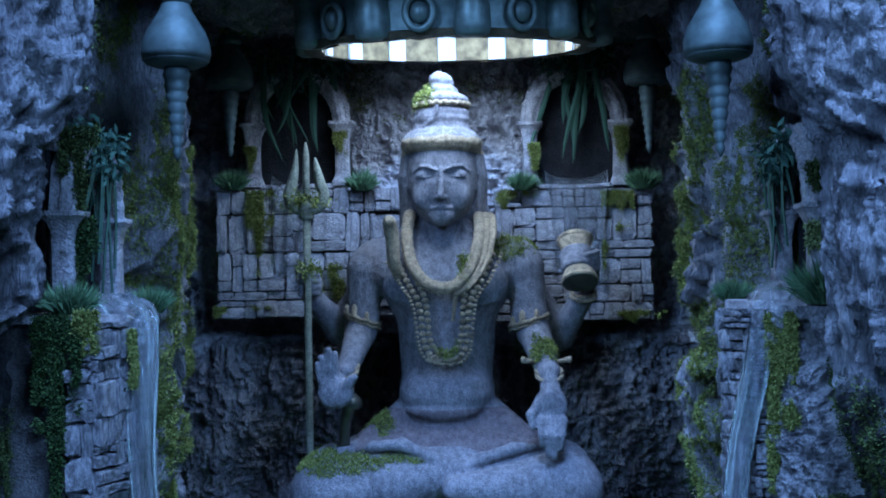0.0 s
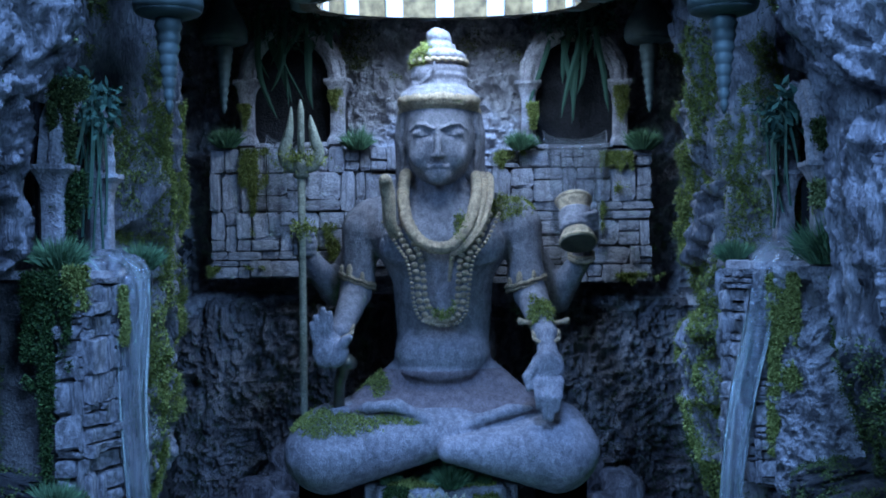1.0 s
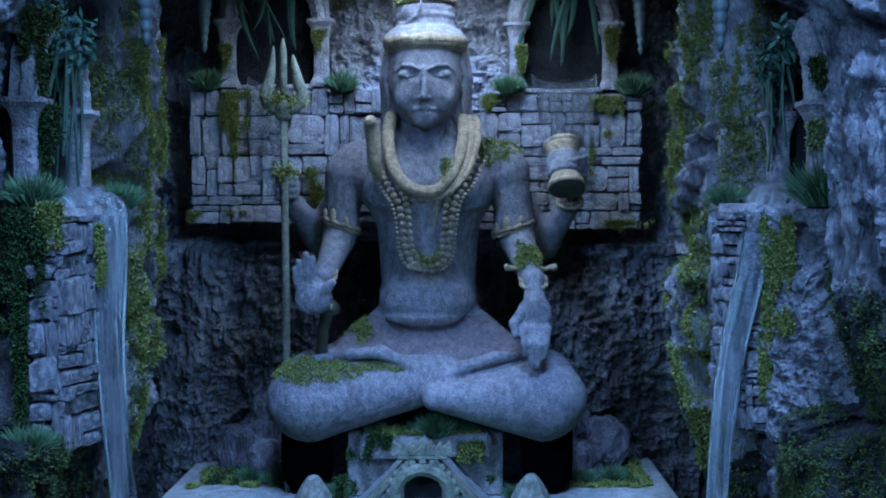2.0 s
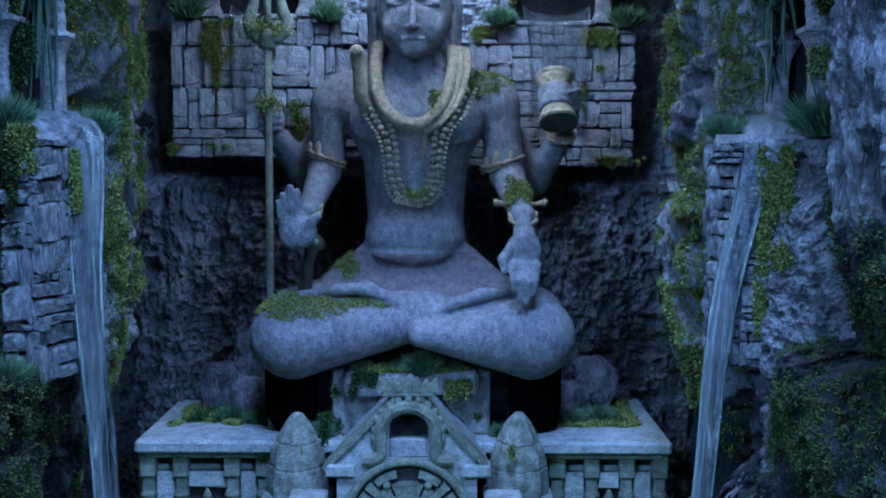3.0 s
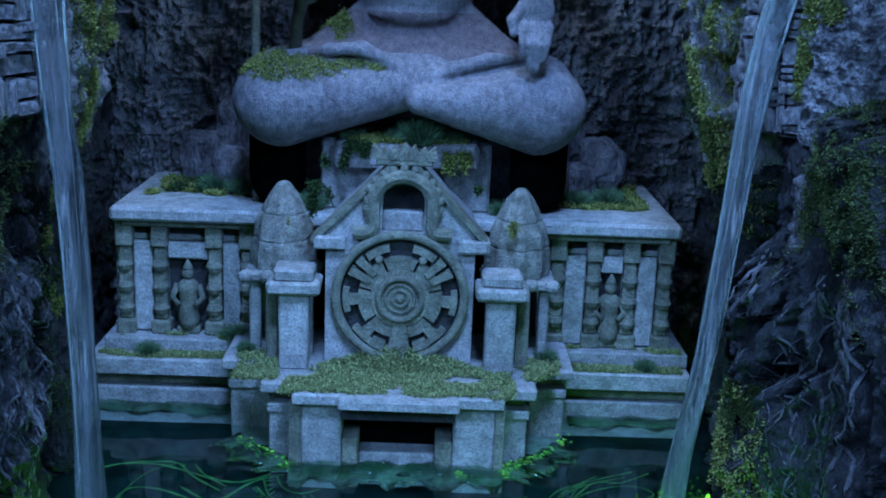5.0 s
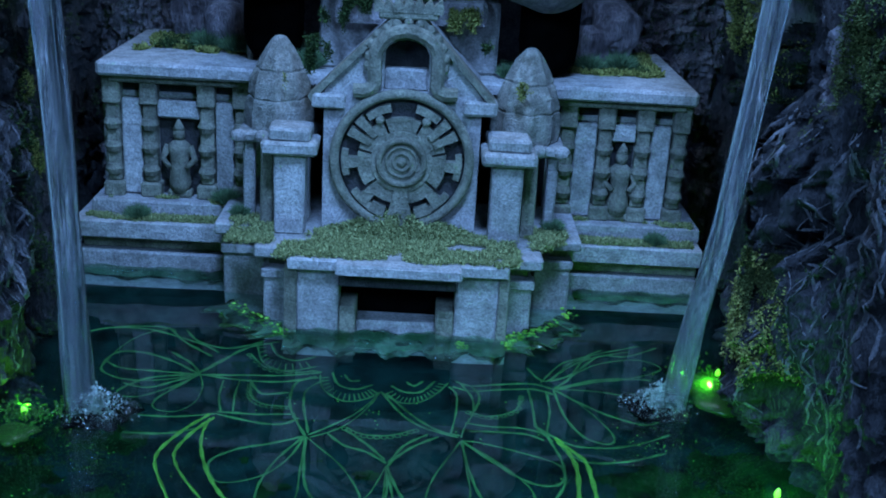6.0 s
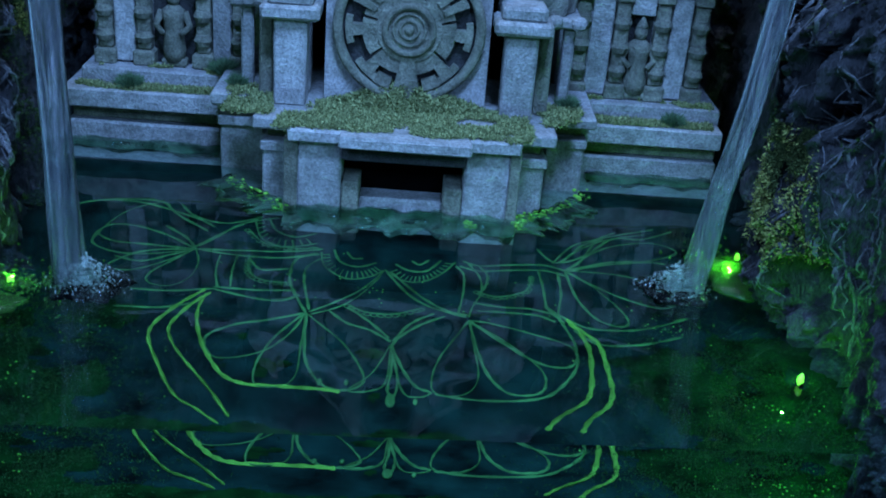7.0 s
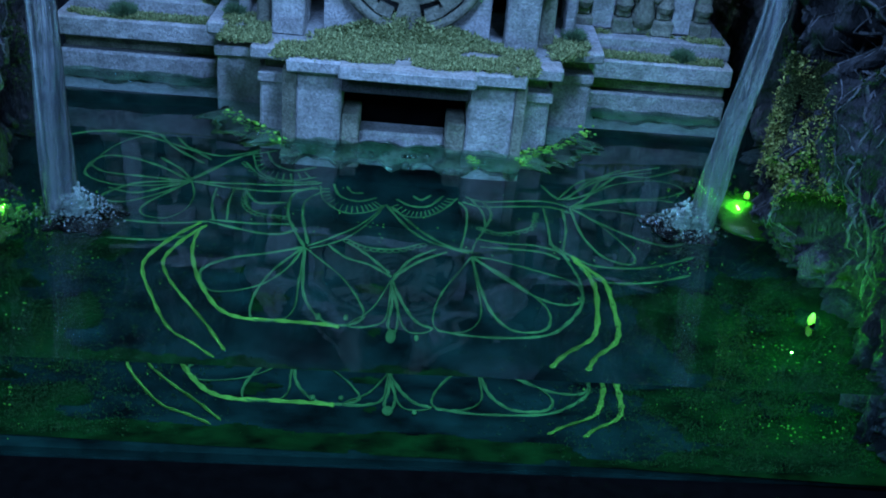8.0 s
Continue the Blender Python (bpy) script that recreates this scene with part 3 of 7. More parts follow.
def seated_statue():
    lo, hi, step = (-6.6, 36.2, 8.2), (6.8, 44.6, 20.6), 0.062
    body = Clay(lo, hi, step)
    b = body
    # trunk: chest, flat ribs, soft belly that hangs over the wrap
    b.egg((SX, 41.15, 17.5), (2.35, 1.45, 1.7), 0.3)
    b.egg((SX - 1.05, 40.1, 17.35), (1.1, 0.62, 0.9), 0.22).egg((SX + 1.1, 40.1, 17.35), (1.1, 0.62, 0.9), 0.22)
    b.limb((SX, 41.15, 16.6), (SX, 41.1, 13.9), 1.8, 1.6, 0.45, flat=(1, 0.8, 1))
    b.egg((SX, 41.2, 12.0), (2.05, 1.5, 1.5), 0.35)
    b.egg((SX - 0.02, 40.65, 13.55), (1.66, 1.32, 1.05), 0.3)
    b.egg((SX - 0.1, 40.45, 12.95), (1.45, 1.14, 0.52), 0.12)
    b.path([(SX - 1.55, 40.25, 12.95), (SX - 0.8, 39.55, 12.62), (SX - 0.1, 39.35, 12.45), (SX + 0.7, 39.5, 12.6), (SX + 1.5, 40.25, 12.98)], 0.10, 0.14, cut=True)
    b.path([(SX, 39.42, 16.5), (SX, 39.3, 14.3)], 0.07, 0.2, cut=True)
    for s in (-1, 1):
        b.path([(SX + s * 0.3, 39.5, 16.4), (SX + s * 1.1, 39.55, 16.25), (SX + s * 1.85, 40.2, 16.7)], 0.07, 0.2, cut=True)
        b.path([(SX + s * 1.3, 39.85, 16.1), (SX + s * 1.1, 39.75, 14.9), (SX + s * 1.25, 39.7, 13.7)], 0.06, 0.2, cut=True)
        for k in range(4):
            b.path([(SX + s * (1.25 + 0.1 * k), 39.85 + 0.12 * k, 16.0 - 0.2 * k), (SX + s * (1.35 + 0.13 * k), 39.95 + 0.16 * k, 14.8), (SX + s * (1.3 + 0.12 * k), 39.85 + 0.15 * k, 13.6 + 0.1 * (k % 2))], 0.03, 0.08, cut=True)
        b.egg((SX + s * 2.62, 41.3, 18.0), (0.80, 0.85, 0.85), 0.45)
        b.limb((SX + s * 0.5, 41.5, 19.35), (SX + s * 2.35, 41.4, 18.45), 0.55, 0.5, 0.6)
        # hair combed over the shoulders
        for k in range(8):
            b.path([(SX + s * (1.7 + 0.2 * k), 40.5 + 0.05 * k, 18.85 - 0.10 * k), (SX + s * (2.0 + 0.2 * k), 40.25 + 0.09 * k, 18.2 - 0.1 * k), (SX + s * (2.0 + 0.22 * k), 40.15 + 0.12 * k, 17.5)], 0.03, 0.09, cut=True)
    b.limb((SX - 0.05, 41.35, 18.5), (SX - 0.05, 41.25, 20.3), 0.98, 0.78, 0.3)
    for s in (-1, 1):
        b.path([(SX + s * 0.18, 40.25, 18.3), (SX + s * 0.6, 40.55, 19.6)], 0.09, 0.15)
    # crossed legs: the one lies behind, the other over it
    for s in (-1, 1):
        b.limb((SX + s * 1.5, 41.3, 11.3), (SX + s * 3.8, 40.0, 10.75), 1.15, 1.2, 0.4)
    b.limb((SX - 3.9, 39.5, 10.3), (SX + 0.5, 38.95, 11.05), 1.36, 0.62, 0.2)
    b.egg((SX - 4.0, 39.6, 10.32), (1.40, 1.5, 1.24), 0.3)
    c = Clay(lo, hi, step)
    c.limb((SX + 3.75, 39.4, 10.32), (SX + 0.25, 38.15, 10.62), 1.38, 0.42, 0.2)
    c.egg((SX + 3.85, 39.55, 10.38), (1.42, 1.5, 1.22), 0.3)
    k = 0.04
    hh = clip01(0.5 + 0.5 * (b.d - c.d) / k)
    b.d = b.d * (1 - hh) + c.d * hh - k * hh * (1 - hh)
    # wrap that flares from the hips and ends in a hem over the thighs
    b.egg((SX - 0.05, 40.6, 11.95), (2.45, 1.5, 0.72), 0.3)
    for s in (-1, 1):
        b.limb((SX + s * 1.5, 40.8, 12.55), (SX + s * 2.7, 40.2, 11.95), 0.75, 0.45, 0.3)
    b.egg((SX - 0.1, 39.75, 11.55), (2.3, 1.0, 0.55), 0.25)
    b.limb((SX + 0.3, 39.3, 10.9), (SX + 3.4, 39.6, 10.8), 0.65, 0.95, 0.2)
    b.limb((SX - 0.3, 39.4, 11.0), (SX - 3.2, 39.6, 10.9), 0.65, 0.85, 0.2)
    for s in (-1, 1):
        b.limb((SX + s * 1.0, 39.75, 11.7), (SX + s * 3.0, 39.7, 11.65), 0.5, 0.36, 0.25)
    b.path([(SX - 3.65, 39.35, 11.72), (SX - 2.5, 39.05, 11.92), (SX - 1.5, 38.85, 11.98), (SX - 0.6, 38.7, 11.62), (SX + 0.1, 38.6, 11.28)], [0.14, 0.19, 0.22, 0.2, 0.12], 0.14)
    b.path([(SX + 3.3, 39.2, 11.9), (SX + 2.2, 38.9, 11.78), (SX + 1.2, 38.65, 11.5), (SX + 0.5, 38.55, 11.2)], [0.16, 0.2, 0.22, 0.14], 0.14)
    # front arms
    b.path([(SX - 2.85, 41.2, 17.9), (SX - 3.02, 41.2, 16.2), (SX - 3.1, 41.2, 15.7)], [0.72, 0.56, 0.55], 0.2)
    b.path([(SX - 3.1, 41.1, 15.65), (SX - 3.38, 39.0, 14.45)], [0.55, 0.34], 0.15)
    b.path([(SX + 2.8, 41.2, 17.9), (SX + 2.98, 41.1, 16.2), (SX + 3.1, 41.0, 15.6)], [0.72, 0.62, 0.58], 0.2)
    b.path([(SX + 3.1, 41.0, 15.6), (SX + 3.5, 39.0, 14.3)], [0.58, 0.40], 0.15)
    # raised palm, thumb and forefinger apart
    b.egg((SX - 3.72, 38.35, 13.9), (0.52, 0.27, 0.64), 0.15, (0, 12, 0))
    b.egg((SX - 3.36, 38.25, 13.75), (0.30, 0.26, 0.44), 0.12, (0, 24, 0))
    for x0, x1, top, r in ((-4.12, -4.24, 14.80, 0.115), (-3.98, -4.10, 15.02, 0.125), (-3.80, -3.86, 15.26, 0.135), (-3.62, -3.64, 15.14, 0.13)):
        m = (14.3 + top) / 2
        b.path([(SX + x0, 38.35, 14.2), (SX + (x0 + x1) / 2 - 0.02, 38.26, m), (SX + x1, 38.18, top)], [r + 0.02, r + 0.012, r - 0.025], 0.03)
    b.path([(SX - 3.35, 38.2, 13.95), (SX - 3.12, 38.05, 14.24), (SX - 2.96, 37.95, 14.36)], [0.2, 0.16, 0.11], 0.07)
    for k in range(2):
        b.path([(SX - 4.1, 38.12, 13.95 - 0.25 * k), (SX - 3.7, 38.04, 14.1 - 0.28 * k), (SX - 3.4, 38.0, 13.9 - 0.3 * k)], 0.02, 0.05, cut=True)
    # hand hanging over the knee, seen from its back, the fingers bent down
    b.limb((SX + 3.5, 38.95, 14.25), (SX + 3.52, 38.5, 13.6), 0.32, 0.36, 0.12)
    b.egg((SX + 3.52, 38.42, 13.25), (0.54, 0.28, 0.62), 0.14)
    for dx, tip in ((-0.36, 12.02), (-0.13, 11.68), (0.11, 11.62), (0.34, 11.92)):
        b.egg((SX + 3.53 + dx * 1.05, 38.2, 12.82), (0.14, 0.14, 0.15), 0.08)
        b.path([(SX + 3.53 + dx * 1.05, 38.22, 12.85), (SX + 3.51 + dx * 0.95, 38.02, 12.35), (SX + 3.48 + dx * 0.85, 38.1, tip)], [0.145, 0.13, 0.10], 0.035)
    b.path([(SX + 3.2, 38.42, 13.5), (SX + 2.82, 38.22, 13.0), (SX + 2.86, 38.1, 12.62)], [0.19, 0.155, 0.11], 0.09)
    # rear arms
    b.path([(SX - 2.7, 42.2, 17.5), (SX - 4.0, 42.6, 15.75), (SX - 4.85, 41.3, 17.0)], [0.68, 0.56, 0.36], 0.2)
    b.egg((SX - 4.85, 41.1, 17.45), (0.42, 0.42, 0.5), 0.2)
    for k in range(4):
        b.limb((SX - 5.15, 40.75, 17.1 + 0.22 * k), (SX - 4.55, 40.68, 17.1 + 0.22 * k), 0.125, 0.115, 0.03)
    b.path([(SX + 2.7, 42.2, 17.5), (SX + 4.1, 42.5, 15.4), (SX + 4.9, 41.5, 16.75)], [0.68, 0.54, 0.38], 0.2)
    b.egg((SX + 5.1, 41.25, 17.6), (0.42, 0.40, 0.58), 0.2)
    for k in range(4):
        z = 17.78 + 0.19 * k
        b.path([(SX + 5.35, 41.05, z + 0.08), (SX + 5.36, 40.45, z + 0.03), (SX + 4.98, 40.08, z - 0.06), (SX + 4.66, 40.02, z - 0.12)], [0.13, 0.115, 0.105, 0.085], 0.03)
    v1, f1 = body.skin()

    head = Clay((-2.4, 38.0, 18.4), (2.6, 43.4, 25.4), 0.038)
    h = head
    hx, hy = 0.05, 40.75
    # oval face, chin forward, neck set back in its shade
    h.egg((hx, hy, 20.95), (1.17, 1.34, 1.62), 0.2)
    h.egg((hx, hy + 0.1, 21.60), (1.2, 1.3, 1.1), 0.2)
    h.egg((hx, hy - 0.90, 19.72), (0.42, 0.40, 0.34), 0.30)
    h.limb((hx, hy + 0.55, 20.0), (hx, hy + 0.6, 18.5), 0.74, 0.9, 0.08)
    for s in (-1, 1):
        h.egg((hx + s * 0.62, hy - 0.86, 20.38), (0.36, 0.30, 0.42), 0.28)
        # deep-set eyes under straight brows, heavy lowered lids
        h.egg((hx + s * 0.56, hy - 1.40, 21.13), (0.40, 0.26, 0.20), 0.14, cut=True)
        h.path([(hx + s * 0.15, hy - 1.33, 21.30), (hx + s * 0.42, hy - 1.27, 21.42), (hx + s * 0.74, hy - 1.05, 21.45), (hx + s * 1.0, hy - 0.74, 21.28)], [0.03, 0.042, 0.04, 0.025], 0.08)
        h.egg((hx + s * 0.57, hy - 0.98, 21.15), (0.32, 0.20, 0.16), 0.03)
        h.path([(hx + s * 0.28, hy - 1.16, 21.10), (hx + s * 0.56, hy - 1.19, 21.06), (hx + s * 0.86, hy - 0.96, 21.10)], [0.022, 0.036, 0.022], 0.03)
        h.path([(hx + s * 0.28, hy - 1.18, 21.05), (hx + s * 0.56, hy - 1.20, 20.99), (hx + s * 0.84, hy - 0.99, 21.04)], 0.018, 0.02, cut=True)
        h.egg((hx + s * 0.14, hy - 1.40, 20.36), (0.11, 0.13, 0.085), 0.06)
        # ears and locks falling behind the jaw
        h.egg((hx + s * 1.18, hy + 0.10, 21.05), (0.10, 0.24, 0.40), 0.05)
        h.egg((hx + s * 1.24, hy + 0.05, 21.08), (0.06, 0.12, 0.22), 0.03, cut=True)
        h.path([(hx + s * 1.08, hy + 0.45, 22.1), (hx + s * 1.18, hy + 0.5, 21.0), (hx + s * 1.14, hy + 0.62, 19.9), (hx + s * 1.2, hy + 0.8, 18.7)], [0.36, 0.34, 0.36, 0.4], 0.12)
        for k in range(5):
            h.path([(hx + s * (1.16 + 0.06 * k), hy - 0.05 + 0.2 * k, 22.1), (hx + s * (1.34 + 0.05 * k), hy + 0.05 + 0.2 * k, 21.2), (hx + s * (1.3 + 0.05 * k + 0.04 * (k % 2)), hy + 0.2 + 0.2 * k, 20.3), (hx + s * (1.26 + 0.07 * k), hy + 0.35 + 0.18 * k, 19.4), (hx + s * (1.36 + 0.09 * k), hy + 0.5 + 0.16 * k, 18.6)], [0.09, 0.10, 0.10, 0.10, 0.1], 0.03)
    h.path([(hx, hy - 1.30, 21.34), (hx, hy - 1.40, 20.90), (hx, hy - 1.54, 20.44)], [0.075, 0.09, 0.12], 0.08)
    h.egg((hx, hy - 1.52, 20.36), (0.12, 0.12, 0.10), 0.06)
    # faint closed mouth
    h.path([(hx - 0.34, hy - 1.16, 19.98), (hx - 0.12, hy - 1.28, 20.00), (hx, hy - 1.28, 19.98), (hx + 0.12, hy - 1.28, 20.00), (hx + 0.34, hy - 1.16, 19.98)], [0.03, 0.055, 0.05, 0.055, 0.03], 0.10)
    h.path([(hx - 0.22, hy - 1.18, 19.84), (hx, hy - 1.25, 19.81), (hx + 0.22, hy - 1.18, 19.84)], [0.04, 0.07, 0.04], 0.10)
    h.path([(hx - 0.34, hy - 1.22, 19.94), (hx, hy - 1.335, 19.91), (hx + 0.34, hy - 1.22, 19.94)], 0.014, 0.03, cut=True)
    # piled hair: a flared roll, a drum of coils, a dome and a leaning knob
    h.egg((hx, hy + 0.15, 22.36), (1.40, 1.46, 0.38), 0.10)
    h.path([(hx + 1.14 * math.cos(a), hy + 0.15 + 1.2 * math.sin(a), 22.34) for a in np.linspace(0, 2 * math.pi, 25)], 0.28, 0.14)
    h.egg((hx, hy + 0.15, 22.62), (1.22, 1.26, 0.42), 0.2)
    for z, r in ((22.95, 1.0), (23.2, 1.02), (23.45, 0.99)):
        h.egg((hx + 0.01, hy + 0.15, z), (r, r, 0.32), 0.14)
    h.path([(hx + 0.02 + 0.80 * math.cos(a), hy + 0.15 + 0.80 * math.sin(a), 23.90) for a in np.linspace(0, 2 * math.pi, 21)], 0.14, 0.10)
    h.egg((hx + 0.02, hy + 0.15, 23.98), (0.82, 0.82, 0.26), 0.10)
    h.egg((hx + 0.02, hy + 0.15, 24.24), (0.60, 0.60, 0.26), 0.10)
    h.egg((hx + 0.03, hy + 0.15, 24.60), (0.45, 0.42, 0.34), 0.08, (0, 16, 0))
    h.egg((hx - 0.06, hy + 0.15, 24.72), (0.30, 0.30, 0.24), 0.08)
    # crescent leaning on the coils
    moon = [(hx + 1.0 * math.cos(radians(p)), hy + 0.15 + 1.0 * math.sin(radians(p)), z) for p, z in ((-152, 22.98), (-140, 22.88), (-122, 22.92), (-106, 23.1), (-98, 23.34), (-96, 23.6))]
    h.path(moon, [0.05, 0.07, 0.085, 0.085, 0.075, 0.055], 0.03)
    h.egg((hx - 0.52, hy - 0.64, 23.24), (0.3, 0.16, 0.30), 0.05, (0, 0, -28))
    for k in range(64):
        a = 2 * math.pi * (k + 0.3 * math.sin(k * 7.3)) / 64
        h.limb((hx + 1.44 * math.cos(a), hy + 0.15 + 1.50 * math.sin(a), 22.12), (hx + 1.26 * math.cos(a + 0.25), hy + 0.15 + 1.32 * math.sin(a + 0.25), 22.68), 0.014, 0.014, 0.05, cut=True)
    for k in range(20):
        a = 2 * math.pi * k / 20
        h.limb((hx + 0.45 * math.cos(a), hy + 0.15 + 0.45 * math.sin(a), 24.42), (hx - 0.1 + 0.2 * math.cos(a + 0.9), hy + 0.15 + 0.2 * math.sin(a + 0.9), 24.94), 0.012, 0.012, 0.05, cut=True)
    v2, f2 = head.skin()

    extra = Shape()
    # coiled snake collar with its raised head and ribbed tail, strings of beads, armlets, bracelets
    loop = [(-1.2, 41.8, 19.9), (-1.25, 40.7, 19.75), (-1.28, 39.9, 18.9), (-1.1, 39.4, 18.1), (-0.7, 39.15, 17.5), (-0.15, 39.0, 17.25), (0.45, 39.05, 17.35), (0.95, 39.3, 18.0), (1.22, 39.8, 18.9), (1.25, 40.6, 19.6), (1.2, 41.8, 19.9)]
    smooth = spline(loop, 8)
    extra.tube([(SX + x, y, z) for x, y, z in smooth], [0.215 + 0.015 * math.sin(2.4 * k) for k in range(len(smooth))], 12, 1)
    for off, r in ((0.0, 0.17), (0.24, 0.13)):
        low = spline([(0.36, 38.98, 17.0 - 0.1 * off), (0.85 + off * 0.4, 39.08, 17.35), (1.25 + off * 0.8, 39.4, 18.05), (1.46 + off, 39.9, 18.95), (1.48 + off, 40.7, 19.6), (1.4 + off, 41.6, 19.8)], 8)
        extra.tube([(SX + x, y, z) for x, y, z in low], list(np.linspace(0.6 * r, r * 1.15, len(low))), 10, 1)
    for k in range(11):
        extra.ball((SX + 0.40 - 0.012 * k, 38.98 + 0.012 * k, 17.0 - 0.085 * k), (0.11 - 0.004 * k, 0.10, 0.055), 8, 5, 1)
    hood = spline([(-1.55, 39.6, 17.65), (-1.70, 39.2, 18.2), (-1.72, 39.1, 18.9), (-1.78, 39.0, 19.35), (-1.80, 38.85, 19.52), (-1.82, 38.62, 19.5)], 6)
    extra.tube([(SX + x, y, z) for x, y, z in hood], [0.19 + 0.055 * math.sin(math.pi * k / (len(hood) - 1)) for k in range(len(hood) - 2)] + [0.17, 0.09], 12, 1)
    strand = [(-1.6, 39.6, 18.1), (-1.2, 39.3, 17.35), (-0.92, 39.14, 16.85), (-0.80, 39.12, 16.2), (-0.74, 39.2, 15.5), (-0.55, 39.25, 15.0), (-0.1, 39.22, 14.82), (0.36, 39.2, 14.84), (0.66, 39.25, 15.1), (0.76, 39.2, 15.6), (0.82, 39.12, 16.3), (0.94, 39.14, 16.95), (1.3, 39.3, 17.5), (1.68, 39.7, 18.4)]
    for k, r in ((1.0, 0.125), (0.74, 0.115), (1.22, 0.07)):
        curve = spline([(0.05 + (x - 0.05) * k, y - 0.02, 17.4 - (17.4 - z) * (0.7 + 0.3 * k)) for x, y, z in strand], 14)
        gap, last = r * 1.75, None
        for q in curve:
            if last is None or (Vector(q) - Vector(last)).length >= gap:
                extra.ball((SX + q[0], q[1], q[2]), (r, r, r * 0.85), 8, 6, 1)
                last = q
    # beads run together into a plate at the bottom of the string
    extra.ball((SX - 0.05, 39.25, 14.82), (0.62, 0.12, 0.17), 16, 8, 1)
    for cx, cy, cz, r, lean in ((SX - 3.02, 41.2, 16.18, 0.60, -0.22), (SX + 2.94, 41.1, 16.02, 0.68, 0.20)):
        for dz, rr in ((0.0, 0.085), (-0.14, 0.055)):
            extra.tube([(cx + r * math.cos(a), cy + r * math.sin(a), cz + dz + lean * math.cos(a) + 0.03 * math.sin(9 * a)) for a in np.linspace(0, 2 * math.pi, 37)[:-1]], rr, 6, 1, True)
        for a, s in ((-1.95, 1.0), (-1.2, 0.75), (-2.6, 0.75)):
            extra.ball((cx + r * math.cos(a), cy + r * math.sin(a), cz + 0.2 * s + lean * math.cos(a)), (0.12 * s, 0.08, 0.26 * s), 8, 6, 1)
    for cx, cy, cz, r in ((SX + 3.5, 38.98, 14.30, 0.42), (SX - 3.37, 39.15, 14.55, 0.38), (SX + 4.92, 41.3, 16.9, 0.43)):
        for dz in (-0.07, 0.07):
            extra.tube([(cx + r * math.cos(a), cy + 0.34 * math.sin(a) + dz, cz + dz + 0.16 * math.sin(a)) for a in np.linspace(0, 2 * math.pi, 25)[:-1]], 0.075, 6, 1, True)
    for s in (-1, 1):
        extra.tube([(SX + 3.42 + s * 0.36, 39.25, 14.66), (SX + 3.42 + s * 0.6, 39.1, 14.72), (SX + 3.42 + s * 0.82, 39.0, 14.76), (SX + 3.42 + s * 0.86, 38.98, 14.76)], [0.07, 0.085, 0.13, 0.05], 8, 1)
    # short post under the raised hand
    extra.tube([(SX - 3.55, 39.6, 11.2), (SX - 3.5, 39.4, 12.6), (SX - 3.3, 39.1, 13.3), (SX - 3.05, 38.95, 13.5)], [0.2, 0.18, 0.22, 0.3], 10, 2)
    # twisted cord round the coils
    extra.tube([(hx + 0.02 + (0.98 + 0.025 * math.sin(22 * a)) * math.cos(a), 40.9 + (0.98 + 0.025 * math.sin(22 * a)) * math.sin(a), 23.72 + 0.03 * math.cos(22 * a)) for a in np.linspace(0, 2 * math.pi, 133)[:-1]], 0.08, 6, 1, True)

    verts = np.concatenate([v1, v2])
    q = np.concatenate([f1, f2 + len(v1)])
    verts = verts + 0.012 * np.stack([fbm(verts * 5 + 9 * k, 2, 50 + k) for k in range(3)], -1)
    # worn gilding on the lower half of the roll of hair
    mid = verts[q].mean(1)
    edge = 0.16 * fbm(mid * 1.3, 3, 18)
    wrap = (mid[:, 2] > 11.62 + edge) & (mid[:, 2] < 13.05) & (np.abs(mid[:, 0] - SX) < 3.15 + edge) & (mid[:, 1] > 38.95)
    gilt = (mid[:, 2] > 22.0) & (mid[:, 2] < 22.48 + 0.12 * fbm(mid * 3.0, 3, 8)) & (np.hypot(mid[:, 0] - hx, mid[:, 1] - 40.9) > 1.0)
    n0 = len(verts)
    me = bpy.data.meshes.new("statue")
    me.from_pydata([tuple(p) for p in (np.concatenate([verts, np.array(extra.v)]) * CM)], [], [tuple(int(i) for i in k) for k in q] + [tuple(i + n0 for i in f) for f in extra.f])
    me.polygons.foreach_set("material_index", np.where(wrap, 3, gilt.astype(int)).tolist() + extra.m)
    me.polygons.foreach_set("use_smooth", [True] * len(me.polygons))
    me.update()
    return solid("statue", me, [M_STATUE, M_GOLD, M_BRONZE, M_WRAP], "seated four-armed stone statue with gilded collar and beads", "statue")


def spline(pts, per):
    """A smooth curve through the points."""
    p = np.array([pts[0], *pts, pts[-1]], float)
    out = []
    for i in range(1, len(p) - 2):
        for t in np.linspace(0, 1, per, endpoint=False):
            a, b, c, d = p[i - 1:i + 3]
            out.append(tuple(0.5 * ((2 * b) + (c - a) * t + (2 * a - 5 * b + 4 * c - d) * t * t + (3 * b - a - 3 * c + d) * t ** 3)))
    out.append(tuple(p[-1]))
    return out


seated_statue()


# ---- the temple in front of the statue ----
temple = thing("temple", (0, 37, 0.4), "small weathered stone temple model with mossy ledges rising from the water", "temple")


def slab(lo, hi, name="slab", mat=None, c=0.05, jit=0.015, label=""):
    return part(name, Shape().box(lo, hi, c, jit), mat or M_TEMPLE, temple, label)


